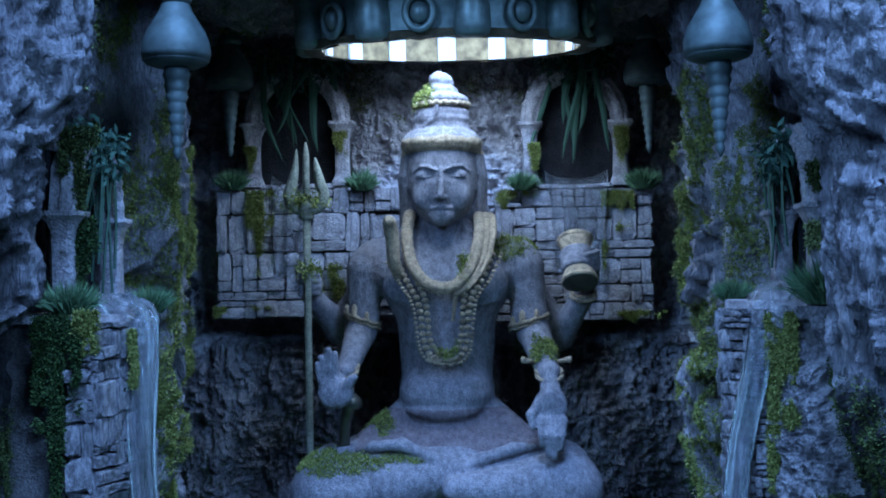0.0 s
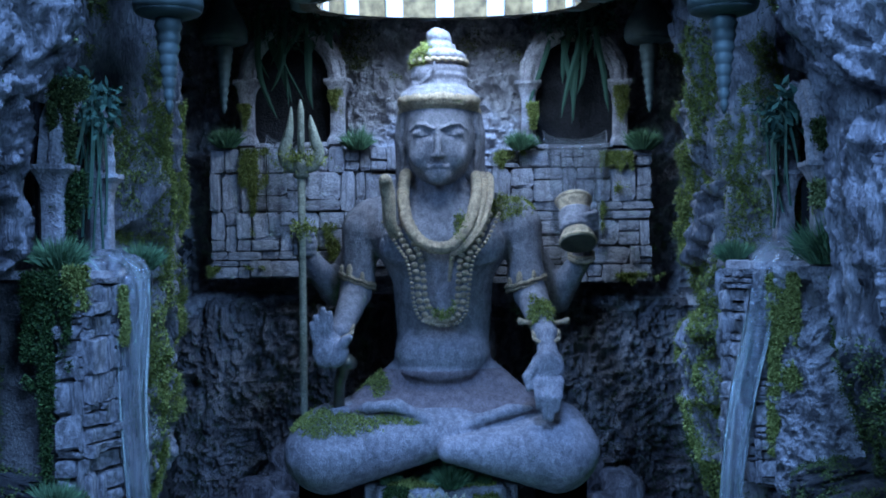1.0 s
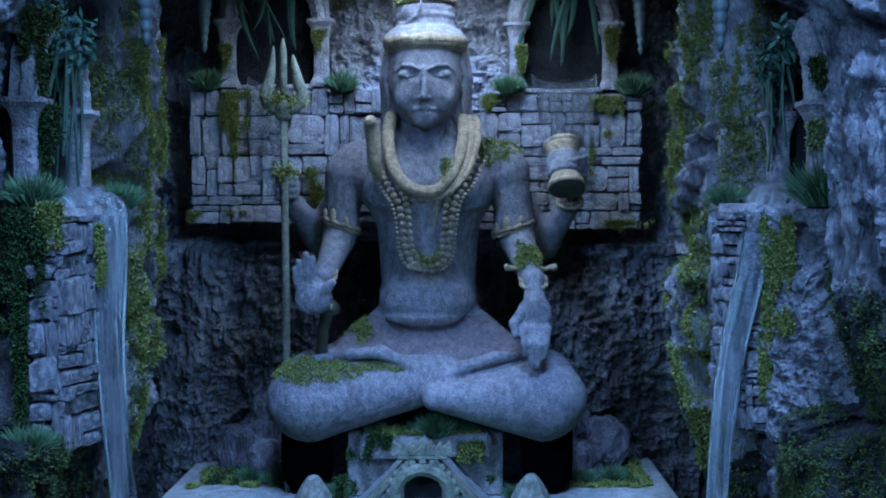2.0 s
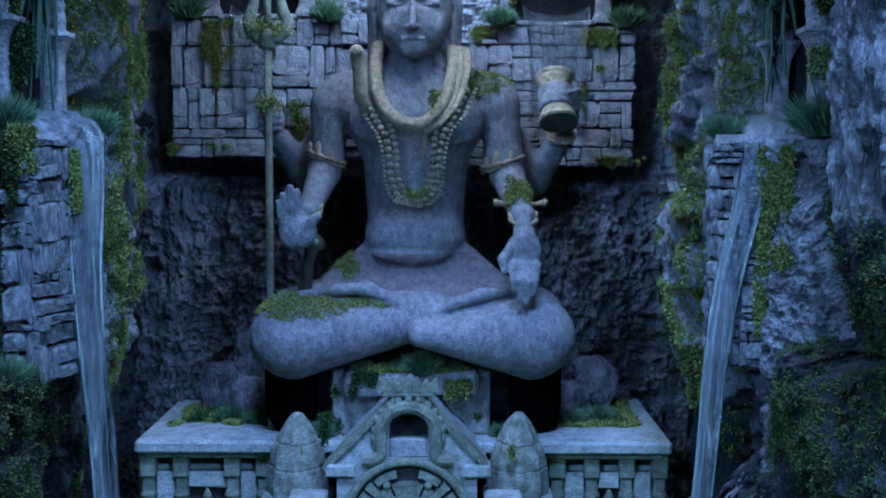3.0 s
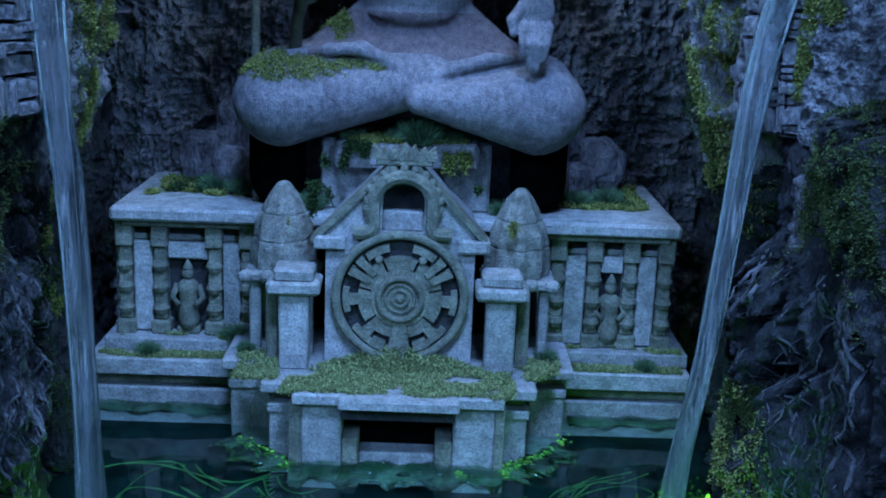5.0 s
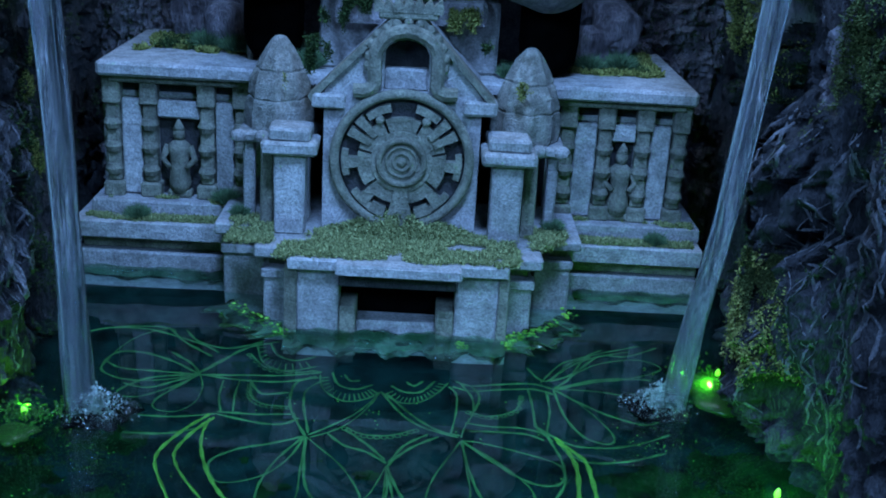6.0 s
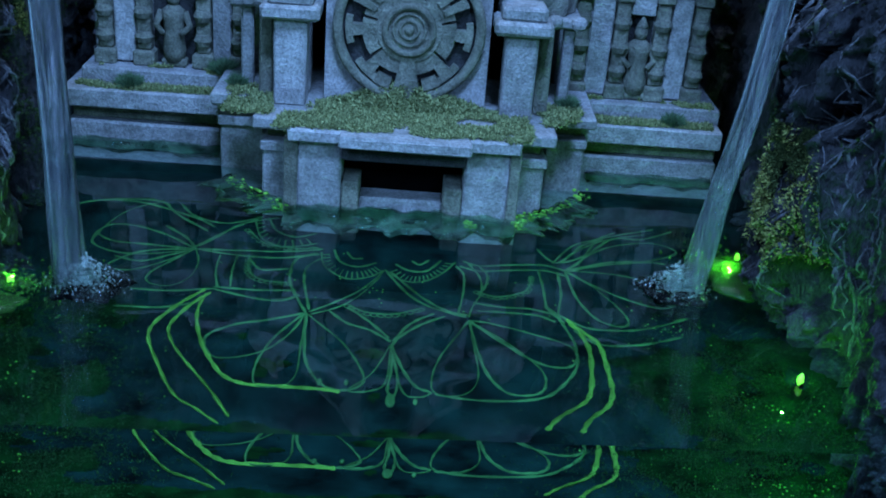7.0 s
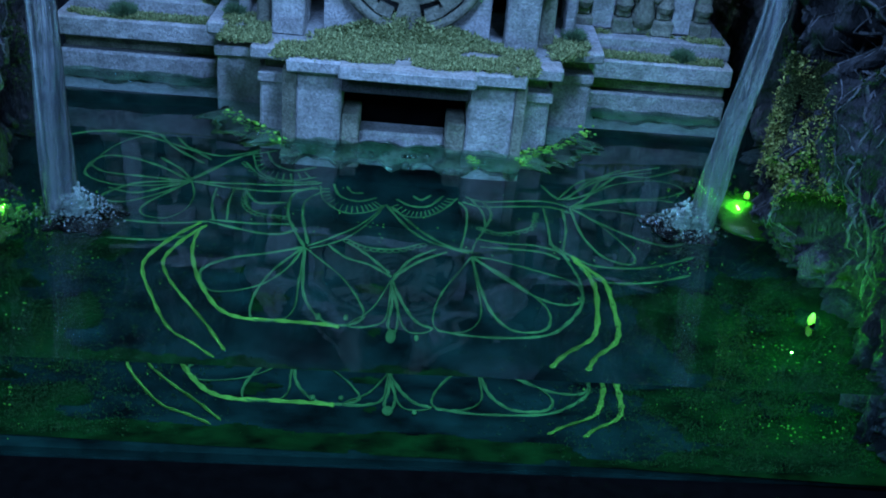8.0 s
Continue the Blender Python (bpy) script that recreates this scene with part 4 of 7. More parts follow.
# stepped porch
DECK = 3.0
steps = [(-1.55, 1.75, 33.75), (-2.85, 3.0, 34.15), (-3.85, 3.95, 35.0), (-5.25, 5.2, 36.75)]
for k, (x0, x1, y0) in enumerate(steps):
    y1 = steps[k + 1][2] + 0.5 if k < 3 else 40.0
    slab((x0, y0, DECK - 0.32 - 0.02 * k), (x1, y1, DECK - 0.02 * k), "porch_slab")
    inset = 0.22
    if k:
        for a, b in ((x0 + inset, -1.5 if k == 1 else steps[k - 1][0] - 0.0), (1.62 if k == 1 else steps[k - 1][1] + 0.0, x1 - inset)):
            slab((a, y0 + 0.3, -1.1), (b, y1, DECK - 0.75 if k > 1 else DECK - 0.33), "porch_wall")
            if k > 1:
                slab((a + 0.1, y0 + 0.6, 1.9), (b - 0.1, y1, DECK - 0.34), "porch_band", M_CARVED)
                slab((a - 0.06, y0 + 0.22, 1.95), (b + 0.06, y0 + 0.8, 2.25), "porch_moulding")
# dark mouth of the porch, its shade a black sheet, with its sill
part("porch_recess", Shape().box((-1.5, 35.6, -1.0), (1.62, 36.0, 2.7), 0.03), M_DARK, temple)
for a, b in ((-1.5, -1.05), (1.12, 1.62)):
    slab((a, 34.5, -1.0), (b, 35.6, 1.55), "porch_jamb", M_CARVED)
slab((-1.05, 34.75, -1.0), (1.12, 35.5, 1.05), "porch_sill")
# porch lintel in the recess stone, its shade painted in
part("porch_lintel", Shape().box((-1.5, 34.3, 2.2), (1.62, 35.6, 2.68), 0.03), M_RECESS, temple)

# wings with ledges
for s, xo, xi in ((-1, -9.7, -4.3), (1, 9.1, 4.3)):
    a, b = min(xo, xi), max(xo, xi)
    slab((a, 38.5, -1.1), (b, 46.5, 1.3), "wing_base")
    slab((a + 0.1, 38.8, 1.3), (b, 46.5, 1.75), "wing_groove", M_CARVED)
    slab((a - 0.05, 38.3, 1.75), (b, 46.5, 2.3), "wing_ledge")
    slab((a + 0.35, 39.0, 2.3), (b, 46.5, 2.75), "wing_step")
    wx = sorted((xo - s * 0.55, xi))
    slab((wx[0], 39.9, 2.75), (wx[1], 46.5, 6.5), "wing_wall")
    cols = (-8.75, -7.65, -5.95, -4.9) if s < 0 else (4.85, 6.0, 7.15, 8.25)
    for x in cols:
        sh = Shape()
        sh.box((x - 0.3, 39.35, 2.75), (x + 0.3, 39.95, 3.2), 0.05, 0.01)
        sh.box((x - 0.2, 39.45, 3.2), (x + 0.2, 39.95, 5.6), 0.06, 0.01)
        for z in (3.6, 4.3, 5.0):
            sh.lathe([(0.2, -0.16), (0.27, 0), (0.2, 0.16)], (x, 39.52, z), 12)
        sh.box((x - 0.26, 39.35, 5.6), (x + 0.26, 39.95, 6.5), 0.05, 0.01)
        part("pilaster", sh, M_CARVED, temple)
    for k in range(3):
        p0, p1 = cols[k] + 0.22, cols[k + 1] - 0.22
        if k == 1:
            # niche back coloured as if in deep shade
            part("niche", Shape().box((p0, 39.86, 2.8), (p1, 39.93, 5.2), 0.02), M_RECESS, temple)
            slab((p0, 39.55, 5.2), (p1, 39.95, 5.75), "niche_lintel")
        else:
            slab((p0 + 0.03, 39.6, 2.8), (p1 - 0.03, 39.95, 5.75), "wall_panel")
        # strip painted dark for the shade between frieze and wall
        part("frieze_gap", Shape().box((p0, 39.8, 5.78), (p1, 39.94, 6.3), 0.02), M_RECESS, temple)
        slab((p0, 39.7, 5.76), (p1, 39.97, 5.95), "frieze_band")
# roof terrace that carries the statue
terrace = slab((-9.05, 39.0, 6.5), (8.55, 46.6, 6.92), "terrace", c=0.08)
part("terrace_moulding", Shape().box((-8.8, 39.25, 6.28), (8.3, 46.0, 6.5), 0.05), M_CARVED, temple)


# gabled front
def front(name, outline, y0, y1, mat, label="", holes=None):
    return part(name, Shape().prism(outline, y0, y1), mat, temple, label)


GY = 36.75
sh = Shape()
sh.prism([(-2.2, 2.9), (2.1, 2.9), (2.1, 6.9), (0.85, 8.35), (0.85, 7.0), (-0.9, 7.0), (-0.9, 8.35), (-2.2, 6.9)], GY, 40.0)
sh.prism([(-0.9, 8.0), (-0.62, 8.0), (-0.5, 8.2), (-0.26, 8.34), (0, 8.38), (0.26, 8.34), (0.5, 8.2), (0.6, 8.0), (0.85, 8.0), (0.85, 8.35), (0, 9.25), (-0.9, 8.35)], GY + 0.02, GY + 0.6)
sh.prism([(-0.9, 8.0), (0.85, 8.0), (0.85, 8.35), (0, 9.25), (-0.9, 8.35)], GY + 0.62, 40.0)
part("front_wall", sh, M_TEMPLE, temple)
for s in (-1, 1):
    part("window_jamb", Shape().box((min(s * 0.6, s * 0.9), GY + 0.03, 7.0), (max(s * 0.6, s * 0.9), GY + 0.6, 8.05), 0.03), M_TEMPLE, temple)
part("window_sill", Shape().box((-0.6, GY + 0.1, 7.0), (0.6, GY + 0.6, 7.58), 0.05, 0.02), M_TEMPLE, temple)
part("window_back", Shape().box((-0.9, GY + 0.7, 7.0), (0.85, GY + 1.1, 8.0), 0.02), M_TEMPLE, temple)
# dark sheet for the shade inside the little window
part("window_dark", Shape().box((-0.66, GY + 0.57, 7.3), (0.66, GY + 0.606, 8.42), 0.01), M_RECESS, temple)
for s in (-1, 1):
    sh = Shape()
    e = 2.55 if s < 0 else 2.45
    d = np.array([e, -2.55])
    sh.prism([(s * 0.0, 9.22), (s * e, 6.6), (s * (e + 0.08), 6.76), (s * 0.0, 9.42)][::s], GY - 0.16, GY + 0.6)
    part("gable_rafter", sh, M_CARVED, temple)
    sh = Shape().prism([(0, 9.2), (s * e, 6.6), (s * e, 6.4), (0, 8.95)][::s], GY + 0.6, 40.5)
    part("roof_side", sh, M_TEMPLE, temple)
    sh = Shape().box((s * 2.05 - 0.45, GY - 0.25, 6.45), (s * 2.05 + 0.45, GY + 0.5, 6.85), 0.06, 0.02)
    part("cornice_block", sh, M_TEMPLE, temple)
# crest of pointed leaves along the apex
crest = part("crest", Shape().box((-0.8, GY - 0.2, 8.95), (0.8, GY + 0.4, 9.2), 0.05, 0.02), M_CARVED, temple)
for k in range(7):
    x, up = -0.78 + 0.26 * k, 0.42 - 0.05 * abs(k - 3) + 0.10 * (k in (0, 6))
    sh = Shape().prism([(x - 0.13, 9.12), (x - 0.15, 9.12 + up * 0.45), (x - 0.05 + 0.03 * (k - 3), 9.12 + up), (x + 0.03 * (k - 3), 9.12 + up * 1.08), (x + 0.15, 9.12 + up * 0.45), (x + 0.13, 9.12)][::-1], GY - 0.24 + 0.03 * (k % 2), GY + 0.12)
    part("crest_leaf", sh.worn(0.03, 3.0, k), M_CARVED, crest)
# horseshoe arch round the little window
arch = [(-1.4, 7.0), (-1.05, 7.02), (-0.84, 7.2), (-0.86, 7.7), (-0.8, 8.15), (-0.5, 8.5), (0, 8.66), (0.5, 8.5), (0.8, 8.15), (0.86, 7.7), (0.84, 7.2), (1.05, 7.02), (1.4, 7.0)]
sh = Shape()
sh.tube([(q[0], GY - 0.18, q[1]) for q in spline([(a, b, 0.0) for a, b in arch], 5)], 0.2, 8)
for q in spline([(a, b, 0.0) for a, b in arch[3:10]], 2):
    sh.ball((q[0] * 1.2, GY - 0.14, 7.7 + (q[1] - 7.7) * 1.22), (0.13, 0.12, 0.15), 8, 6)
part("horseshoe_arch", sh.worn(0.03, 2.5), M_CARVED, temple)
for x0, x1 in ((-2.95, -2.62), (2.75, 3.05)):
    part("porch_post", Shape().box((x0, 34.38, -1.0), (x1, 34.7, 2.66), 0.04, 0.03), M_CARVED, temple)

# the stone wheel
WC = (-0.02, 5.1)
wheel = part("wheel", Shape().lathe([(0.85, 0), (0.85, 0.3)], (0, 0, 0), 32), M_CARVED, temple, "carved greenish stone wheel with a round boss")
wheel.data.transform(Matrix.Translation((WC[0] * CM, (GY - 0.02) * CM, WC[1] * CM)) @ Matrix.Rotation(radians(90), 4, "X"))


def wheel_piece(name, outline, y0, y1, mat=M_CARVED):
    return part(name, Shape().prism([(WC[0] + a, WC[1] + b) for a, b in outline], y0, y1), mat, wheel)


def arc_piece(name, r0, r1, a0, a1, y0, y1, n=8, mat=M_CARVED):
    angles = np.radians(np.linspace(a0, a1, n))
    out = [(r1 * math.cos(a), r1 * math.sin(a)) for a in angles] + [(r0 * math.cos(a), r0 * math.sin(a)) for a in angles[::-1]]
    return wheel_piece(name, out[::-1], y0, y1, mat)


rim = Shape().tube([(WC[0] + 1.86 * math.cos(a), GY - 0.2, WC[1] + 1.86 * math.sin(a)) for a in np.linspace(0, 2 * math.pi, 65)[:-1]], 0.14, 8, 0, True)
part("rim", rim, M_CARVED, wheel, smooth=True)
# backing coloured dark for the shade between the wheel's pieces
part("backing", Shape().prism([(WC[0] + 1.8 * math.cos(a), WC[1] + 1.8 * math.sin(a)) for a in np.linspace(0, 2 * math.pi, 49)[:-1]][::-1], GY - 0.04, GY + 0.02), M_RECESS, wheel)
for k in range(7):
    a = 90 + 360 / 7 * k
    arc_piece("sector", 0.7, 1.22, a - 23.5, a + 23.5, GY - 0.27, GY - 0.02)
for a in (36, 144):
    for off in (-7, 7):
        arc_piece("spoke", 1.0, 1.66, a + off - 4.5, a + off + 4.5, GY - 0.34, GY - 0.02, 4)
for a in (-4, 184, 228, 312):
    arc_piece("side_key", 1.18, 1.62, a - 6, a + 6, GY - 0.3, GY - 0.02, 4)
    arc_piece("side_key", 1.48, 1.66, a - 13, a + 13, GY - 0.28, GY - 0.02, 6)
for a in (64, 116):
    arc_piece("outer_key", 1.42, 1.62, a - 13, a + 13, GY - 0.32, GY - 0.02, 6)
    s = 1 if a < 90 else -1
    q = radians(a - s * 3)
    part("knob", Shape().ball((WC[0] + 1.3 * math.cos(q), GY - 0.25, WC[1] + 1.3 * math.sin(q)), (0.13, 0.13, 0.13), 8, 6), M_CARVED, wheel)
arc_piece("foot", 0.7, 1.8, 258, 282, GY - 0.33, GY - 0.02)
arc_piece("foot", 1.4, 1.68, 238, 254, GY - 0.3, GY - 0.02, 5)
arc_piece("foot", 1.4, 1.68, 286, 302, GY - 0.3, GY - 0.02, 5)
part("boss_ring", Shape().tube([(WC[0] + 0.62 * math.cos(a), GY - 0.38, WC[1] + 0.62 * math.sin(a)) for a in np.linspace(0, 2 * math.pi, 41)[:-1]], 0.09, 8, 0, True), M_CARVED, wheel, smooth=True)
sh = Shape()
for r in (0.42, 0.24):
    sh.tube([(WC[0] + r * math.cos(a), GY - 0.34, WC[1] + r * math.sin(a)) for a in np.linspace(0, 2 * math.pi, 29)[:-1]], 0.05, 6, 0, True)
sh.ball((WC[0], GY - 0.33, WC[1]), (0.14, 0.1, 0.14), 10, 6)
part("rosette", sh, M_CARVED, wheel, smooth=True)

# pillars and corner spires beside the gable
for s, cx in ((-1, -3.05), (1, 2.9)):
    part("pillar_shaft", Shape().box((cx - 0.42, 36.1, 2.95), (cx + 0.42, 36.9, 5.3), 0.05, 0.015), M_TEMPLE, temple)
    part("pillar_capital", Shape().box((cx - 0.75, 35.85, 5.25), (cx + 0.75, 37.1, 5.62), 0.08, 0.015), M_TEMPLE, temple)
    part("pillar_capital", Shape().box((cx - 0.58, 36.0, 5.6), (cx + 0.58, 37.0, 5.98), 0.08, 0.015), M_TEMPLE, temple)
    part("pillar_side", Shape().box((cx + s * 0.7 - 0.18, 36.7, 2.95), (cx + s * 0.7 + 0.18, 37.3, 5.3), 0.05, 0.015), M_CARVED, temple)
    ox = cx + s * 0.55
    for dx in (-0.75, 0.8):
        sh = Shape().box((ox + dx - 0.16, 37.4, 2.95), (ox + dx + 0.16, 37.75, 5.3), 0.05, 0.015)
        part("corner_post", sh, M_TEMPLE, temple)
    sh = Shape().box((ox - 1.1, 37.2, 5.2), (ox + 1.1, 39.0, 5.5), 0.1, 0.02)
    for dx in (-1.0, -0.35, 0.35, 1.0):
        sh.ball((ox + dx, 37.25, 5.38), (0.24, 0.2, 0.2), 8, 6)
    part("spire_base", sh, M_TEMPLE, temple)
    prof = [(0.92, 5.5), (0.95, 5.75), (0.93, 6.1), (0.89, 6.34), (0.85, 6.36), (0.85, 6.41), (0.87, 6.43), (0.79, 6.8), (0.68, 7.12), (0.64, 7.14), (0.64, 7.19), (0.65, 7.21), (0.52, 7.5), (0.37, 7.78), (0.24, 7.98), (0.16, 8.08), (0.05, 8.12)]
    facet = lambda a, z: 1.02 * math.cos(math.pi / 8) / math.cos((a % (math.pi / 4)) - math.pi / 8) + 0.05 * (abs(math.sin(2 * a)) < 0.3)
    part("spire", Shape().lathe(prof, (ox, 38.2, 0), 48, 0, facet).worn(0.05, 2.2, 4), M_SPIRE, temple)


# stones between terrace and statue
def pedestal():
    ob = thing("pedestal", (SX, 42, 6.92), "mossy stone block pedestal under the seated statue", "pedestal")
    part("core", Shape().box((-2.7, 39.9, 6.92), (2.6, 45.0, 9.15), 0.1, 0.04), M_TEMPLE, ob)
    part("cap", Shape().box((-2.2, 39.2, 8.4), (2.2, 44.0, 9.2), 0.12, 0.05), M_BLOCK, ob)
    # black bodies stand in for the dark gap under each knee
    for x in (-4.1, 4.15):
        part("dark_gap_body", Shape().lathe([(0.3, 0), (0.6, 0.12), (0.84, 0.5), (0.9, 1.0), (0.9, 2.4)], (x, 40.6, 6.92), 28), M_DARK, ob, "black round body for the dark gap under the knee", True)
    part("rear_block", Shape().box((-4.2, 42.2, 6.92), (4.2, 45.2, 9.6), 0.1, 0.04), M_BLOCK, ob)


pedestal()


# ---- moss, grass, vines ----
def grains(name, pts, nrm, size, mat, label, seed=0, per=3, lift=0.4, parent=None):
    """Flock moss: little leaf-shaped flakes strewn over points of a surface."""
    rng = np.random.default_rng(seed)
    pts, nrm = np.repeat(np.asarray(pts, float), per, 0), np.repeat(np.asarray(nrm, float), per, 0)
    n = len(pts)
    s = size * rng.uniform(0.55, 1.3, (n, 1))
    d = rng.normal(size=(n, 3)) + nrm * 0.9
    d /= np.linalg.norm(d, axis=1, keepdims=True)
    e = np.cross(d, rng.normal(size=(n, 3)))
    e /= np.linalg.norm(e, axis=1, keepdims=True) + 1e-9
    base = pts + nrm * (size * lift * rng.uniform(-0.3, 1.0, (n, 1))) + rng.normal(size=(n, 3)) * size * 0.35
    verts = np.stack([base, base + d * s * 0.6 + e * s * 0.21, base + d * s * 1.15, base + d * s * 0.6 - e * s * 0.21], 1).reshape(-1, 3)
    quads = np.arange(4 * n).reshape(-1, 4)
    ob = solid(name, array_mesh(name, verts, quads, False), mat, label, "moss", kind="stuff")
    return ob


def pick(pos, mask, count, seed, normal):
    """Random places of a sheet where the mask is high."""
    rng = np.random.default_rng(seed)
    p = pos.reshape(-1, 3)
    w = clip01(mask.ravel())
    w = w / w.sum()
    k = rng.choice(len(p), count, p=w)
    return p[k] + rng.normal(size=(count, 3)) * 0.05, np.tile(np.array(normal, float), (count, 1))


for side, name, bands in ((-1, "west", ((34.9, 0.4, 12, 25), (33.75, 0.35, 12, 27), (36.9, 0.6, 12, 22), (35.6, 0.35, 4, 12))), (1, "east", ((34.85, 0.45, 10, 24), (33.7, 0.32, 13, 25), (37.0, 0.75, 13, 22.5), (36.0, 0.4, 7, 11)))):
    p = walls[side]
    n = fbm(p * np.array([1.3, 1.3, 0.6]), 3, 5 + side)
    m = np.zeros(n.shape)
    for y, w, z0, z1 in bands:
        wob = y + 0.35 * np.sin(p[..., 2] * 0.9 + y)
        m = np.maximum(m, np.exp(-((p[..., 1] - wob) / w) ** 2 * 1.6) * sstep(z0 - 1, z0 + 1.5, p[..., 2]) * (1 - sstep(z1 - 1.5, z1 + 1, p[..., 2])))
    mask = clip01((m + 0.5 * n - 0.52) * 9)
    pts, nr = pick(p, mask, 62000, 3, (-side, -0.3, 0.2))
    grains("moss", pts, nr, 0.07, M_MOSS, "olive green moss streaks on the rock face", 11 + side)
    mask = clip01((fbm(p * np.array([0.5, 0.5, 0.3]), 3, 31 + side) - 0.27) * 9) * (p[..., 1] > 24) * (1 - sstep(14, 20, p[..., 2]) * 0.8)
    pts, nr = pick(p, mask, 11000, 9, (-side, -0.3, 0.2))
    grains("moss", pts, nr, 0.085, M_DEEPMOSS, "dark green moss in the hollows of the rock", 21 + side)

p = back_pos
mask = clip01((fbm(p * 0.35, 3, 8) - 0.02) * 5) * (1 - sstep(10.5, 13.5, p[..., 2])) * (np.abs(p[..., 0]) > 2)
pts, nr = pick(p, mask, 14000, 4, (0, -1, 0.2))
grains("moss", pts, nr, 0.075, M_DEEPMOSS, "dark green moss low on the cave wall", 41)
mask = clip01((fbm(p * 0.6, 3, 18) - 0.1) * 4) * sstep(22, 24.5, p[..., 2])
pts, nr = pick(p, mask, 9000, 4, (0, -1, 0.2))
grains("moss", pts, nr, 0.09, M_MOSS, "olive moss high on the cave wall", 42)
mask = clip01((fbm(roof_pos * 0.7, 3, 28) + 0.05) * 3)
pts, nr = pick(roof_pos, mask, 11000, 4, (0, 0, -1))
grains("moss", pts, nr, 0.11, M_MOSS, "dark moss hanging under the rock roof", 43)
for side in (-1, 1):
    p = walls[side]
    mask = clip01((fbm(p * np.array([0.8, 0.8, 0.5]), 3, 61 + side) + 0.12) * 5) * sstep(23.2, 25.5, p[..., 2] + 0.8 * np.sin(p[..., 1] * 1.7)) * sstep(28, 29.5, p[..., 1]) * (1 - sstep(32.5, 34, p[..., 1]))
    pts, nr = pick(p, mask, 7000, 29, (-side, -0.4, 0.2))
    grains("moss", pts, nr, 0.12, M_PALEMOSS, "pale green moss hanging high on the rock face", 45 + side)


# a long streak of moss down each column beside the statue
for side in (-1, 1):
    p = walls[side]
    run = 34.75 + 0.35 * np.sin(p[..., 2] * 0.55 + side) + 0.2 * np.sin(p[..., 2] * 1.3)
    mask = clip01((fbm(p * np.array([1.2, 1.2, 0.45]), 3, 171 + side) + 0.12) * 6) * clip01(1.6 - np.abs(p[..., 1] - run) / 0.42) * sstep(6.0, 8.0, p[..., 2]) * (1 - sstep(21.0, 22.5, p[..., 2]))
    pts, nr = pick(p, mask, 7000, 173, (-side * 0.6, -0.8, 0.1))
    grains("moss", pts, nr, 0.09, M_MOSS, "yellow-green moss running down the rock column", 175 + side)


for side in (-1, 1):
    p = walls[side]
    n = fbm(p * np.array([0.8, 0.8, 0.5]), 3, 71 + side)
    mask = clip01((n + 0.25) * 4) * (1 - sstep(29.3, 30.3, p[..., 1])) * sstep(23, 24.5, p[..., 1]) * (1 - sstep(13.5, 15.5, p[..., 2])) * sstep(7.0, 9.5, p[..., 2])
    pts, nr = pick(p, mask, 30000 if side > 0 else 16000, 19, (-side, -0.5, 0.2))
    grains("moss", pts, nr, 0.07, M_MIDMOSS, "dark wet moss on the rock above the pool", 81 + side)
    # weed flakes, strewn thick to stand in for green glow in the water
    rng = np.random.default_rng(90 + side)
    q = np.stack([side * (7.4 + 1.6 * rng.normal(size=30000)), 27.3 + 2.4 * rng.normal(size=30000), np.full(30000, POOL_Z + 0.02)], -1)
    q = q[(q[:, 1] > 24.9) & (np.abs(q[:, 0]) < 10) & (fbm(q * 1.4, 4, 93 + side) + 0.3 * rng.normal(size=30000) > 0.05)][:6000]
    grains("pool_weed", q, np.tile((0.0, 0.0, 1.0), (len(q), 1)), 0.05, M_POOLMOSS, "green weed and murk on the bed of the pool", 95 + side)


# pale knotted roots and ridges netted over the dark bark by the pool
M_ROOT = stone("pale_root_bark", (0.02, 0.02, 0.023), (0.34, 0.335, 0.35), 1.6, 0.9, 1.0, (0.09, 0.088, 0.093), 1.0, (0.40, 0.66), 0.5, 0.002)
for side in (-1, 1):
    rng = np.random.default_rng(211 + side)
    p = walls[side]
    net = Shape()
    rows_y = np.flatnonzero((WALL_US > 26.5) & (WALL_US < 33.0))
    for k in range(210):
        i, j = float(rng.choice(rows_y)), float(rng.uniform(62, 138))
        steps, drift, r0 = int(rng.integers(6, 16)), rng.normal() * 1.0, 0.018 + 0.05 * rng.random() ** 2
        run = []
        for m in range(steps):
            a, b = int(np.clip(i, rows_y[0], rows_y[-1])), int(np.clip(j, 40, 142))
            run.append(tuple(p[a, b] + rng.normal(size=3) * 0.02))
            j -= rng.uniform(1.6, 3.2)
            drift = 0.8 * drift + rng.normal() * 0.6
            i += drift
        net.tube(run, [r0 * (0.35 + 0.65 * math.sin(math.pi * (0.1 + 0.85 * m / (steps - 1)))) * rng.uniform(0.7, 1.3) for m in range(steps)], 6)
    solid("roots", net.worn(0.05, 3.2, 5 + side), M_ROOT, "pale knotted roots netted over dark porous bark", "roots", kind="stuff", smooth=True)
    n = fbm(p * np.array([1.5, 1.5, 0.8]), 3, 271 + side)
    mask = clip01((n + 0.35) * 6) * clip01(1.5 - np.abs(p[..., 1] - 30.0) / 0.7) * sstep(2.0, 2.8, p[..., 2]) * (1 - sstep(4.6, 5.4, p[..., 2]))
    if side > 0:
        pts, nr = pick(p, mask, 3500, 273, (-0.85, -0.5, 0.1))
        grains("moss", pts, nr, 0.085, M_MOSS, "bright green moss on the bark beside the fall", 275)

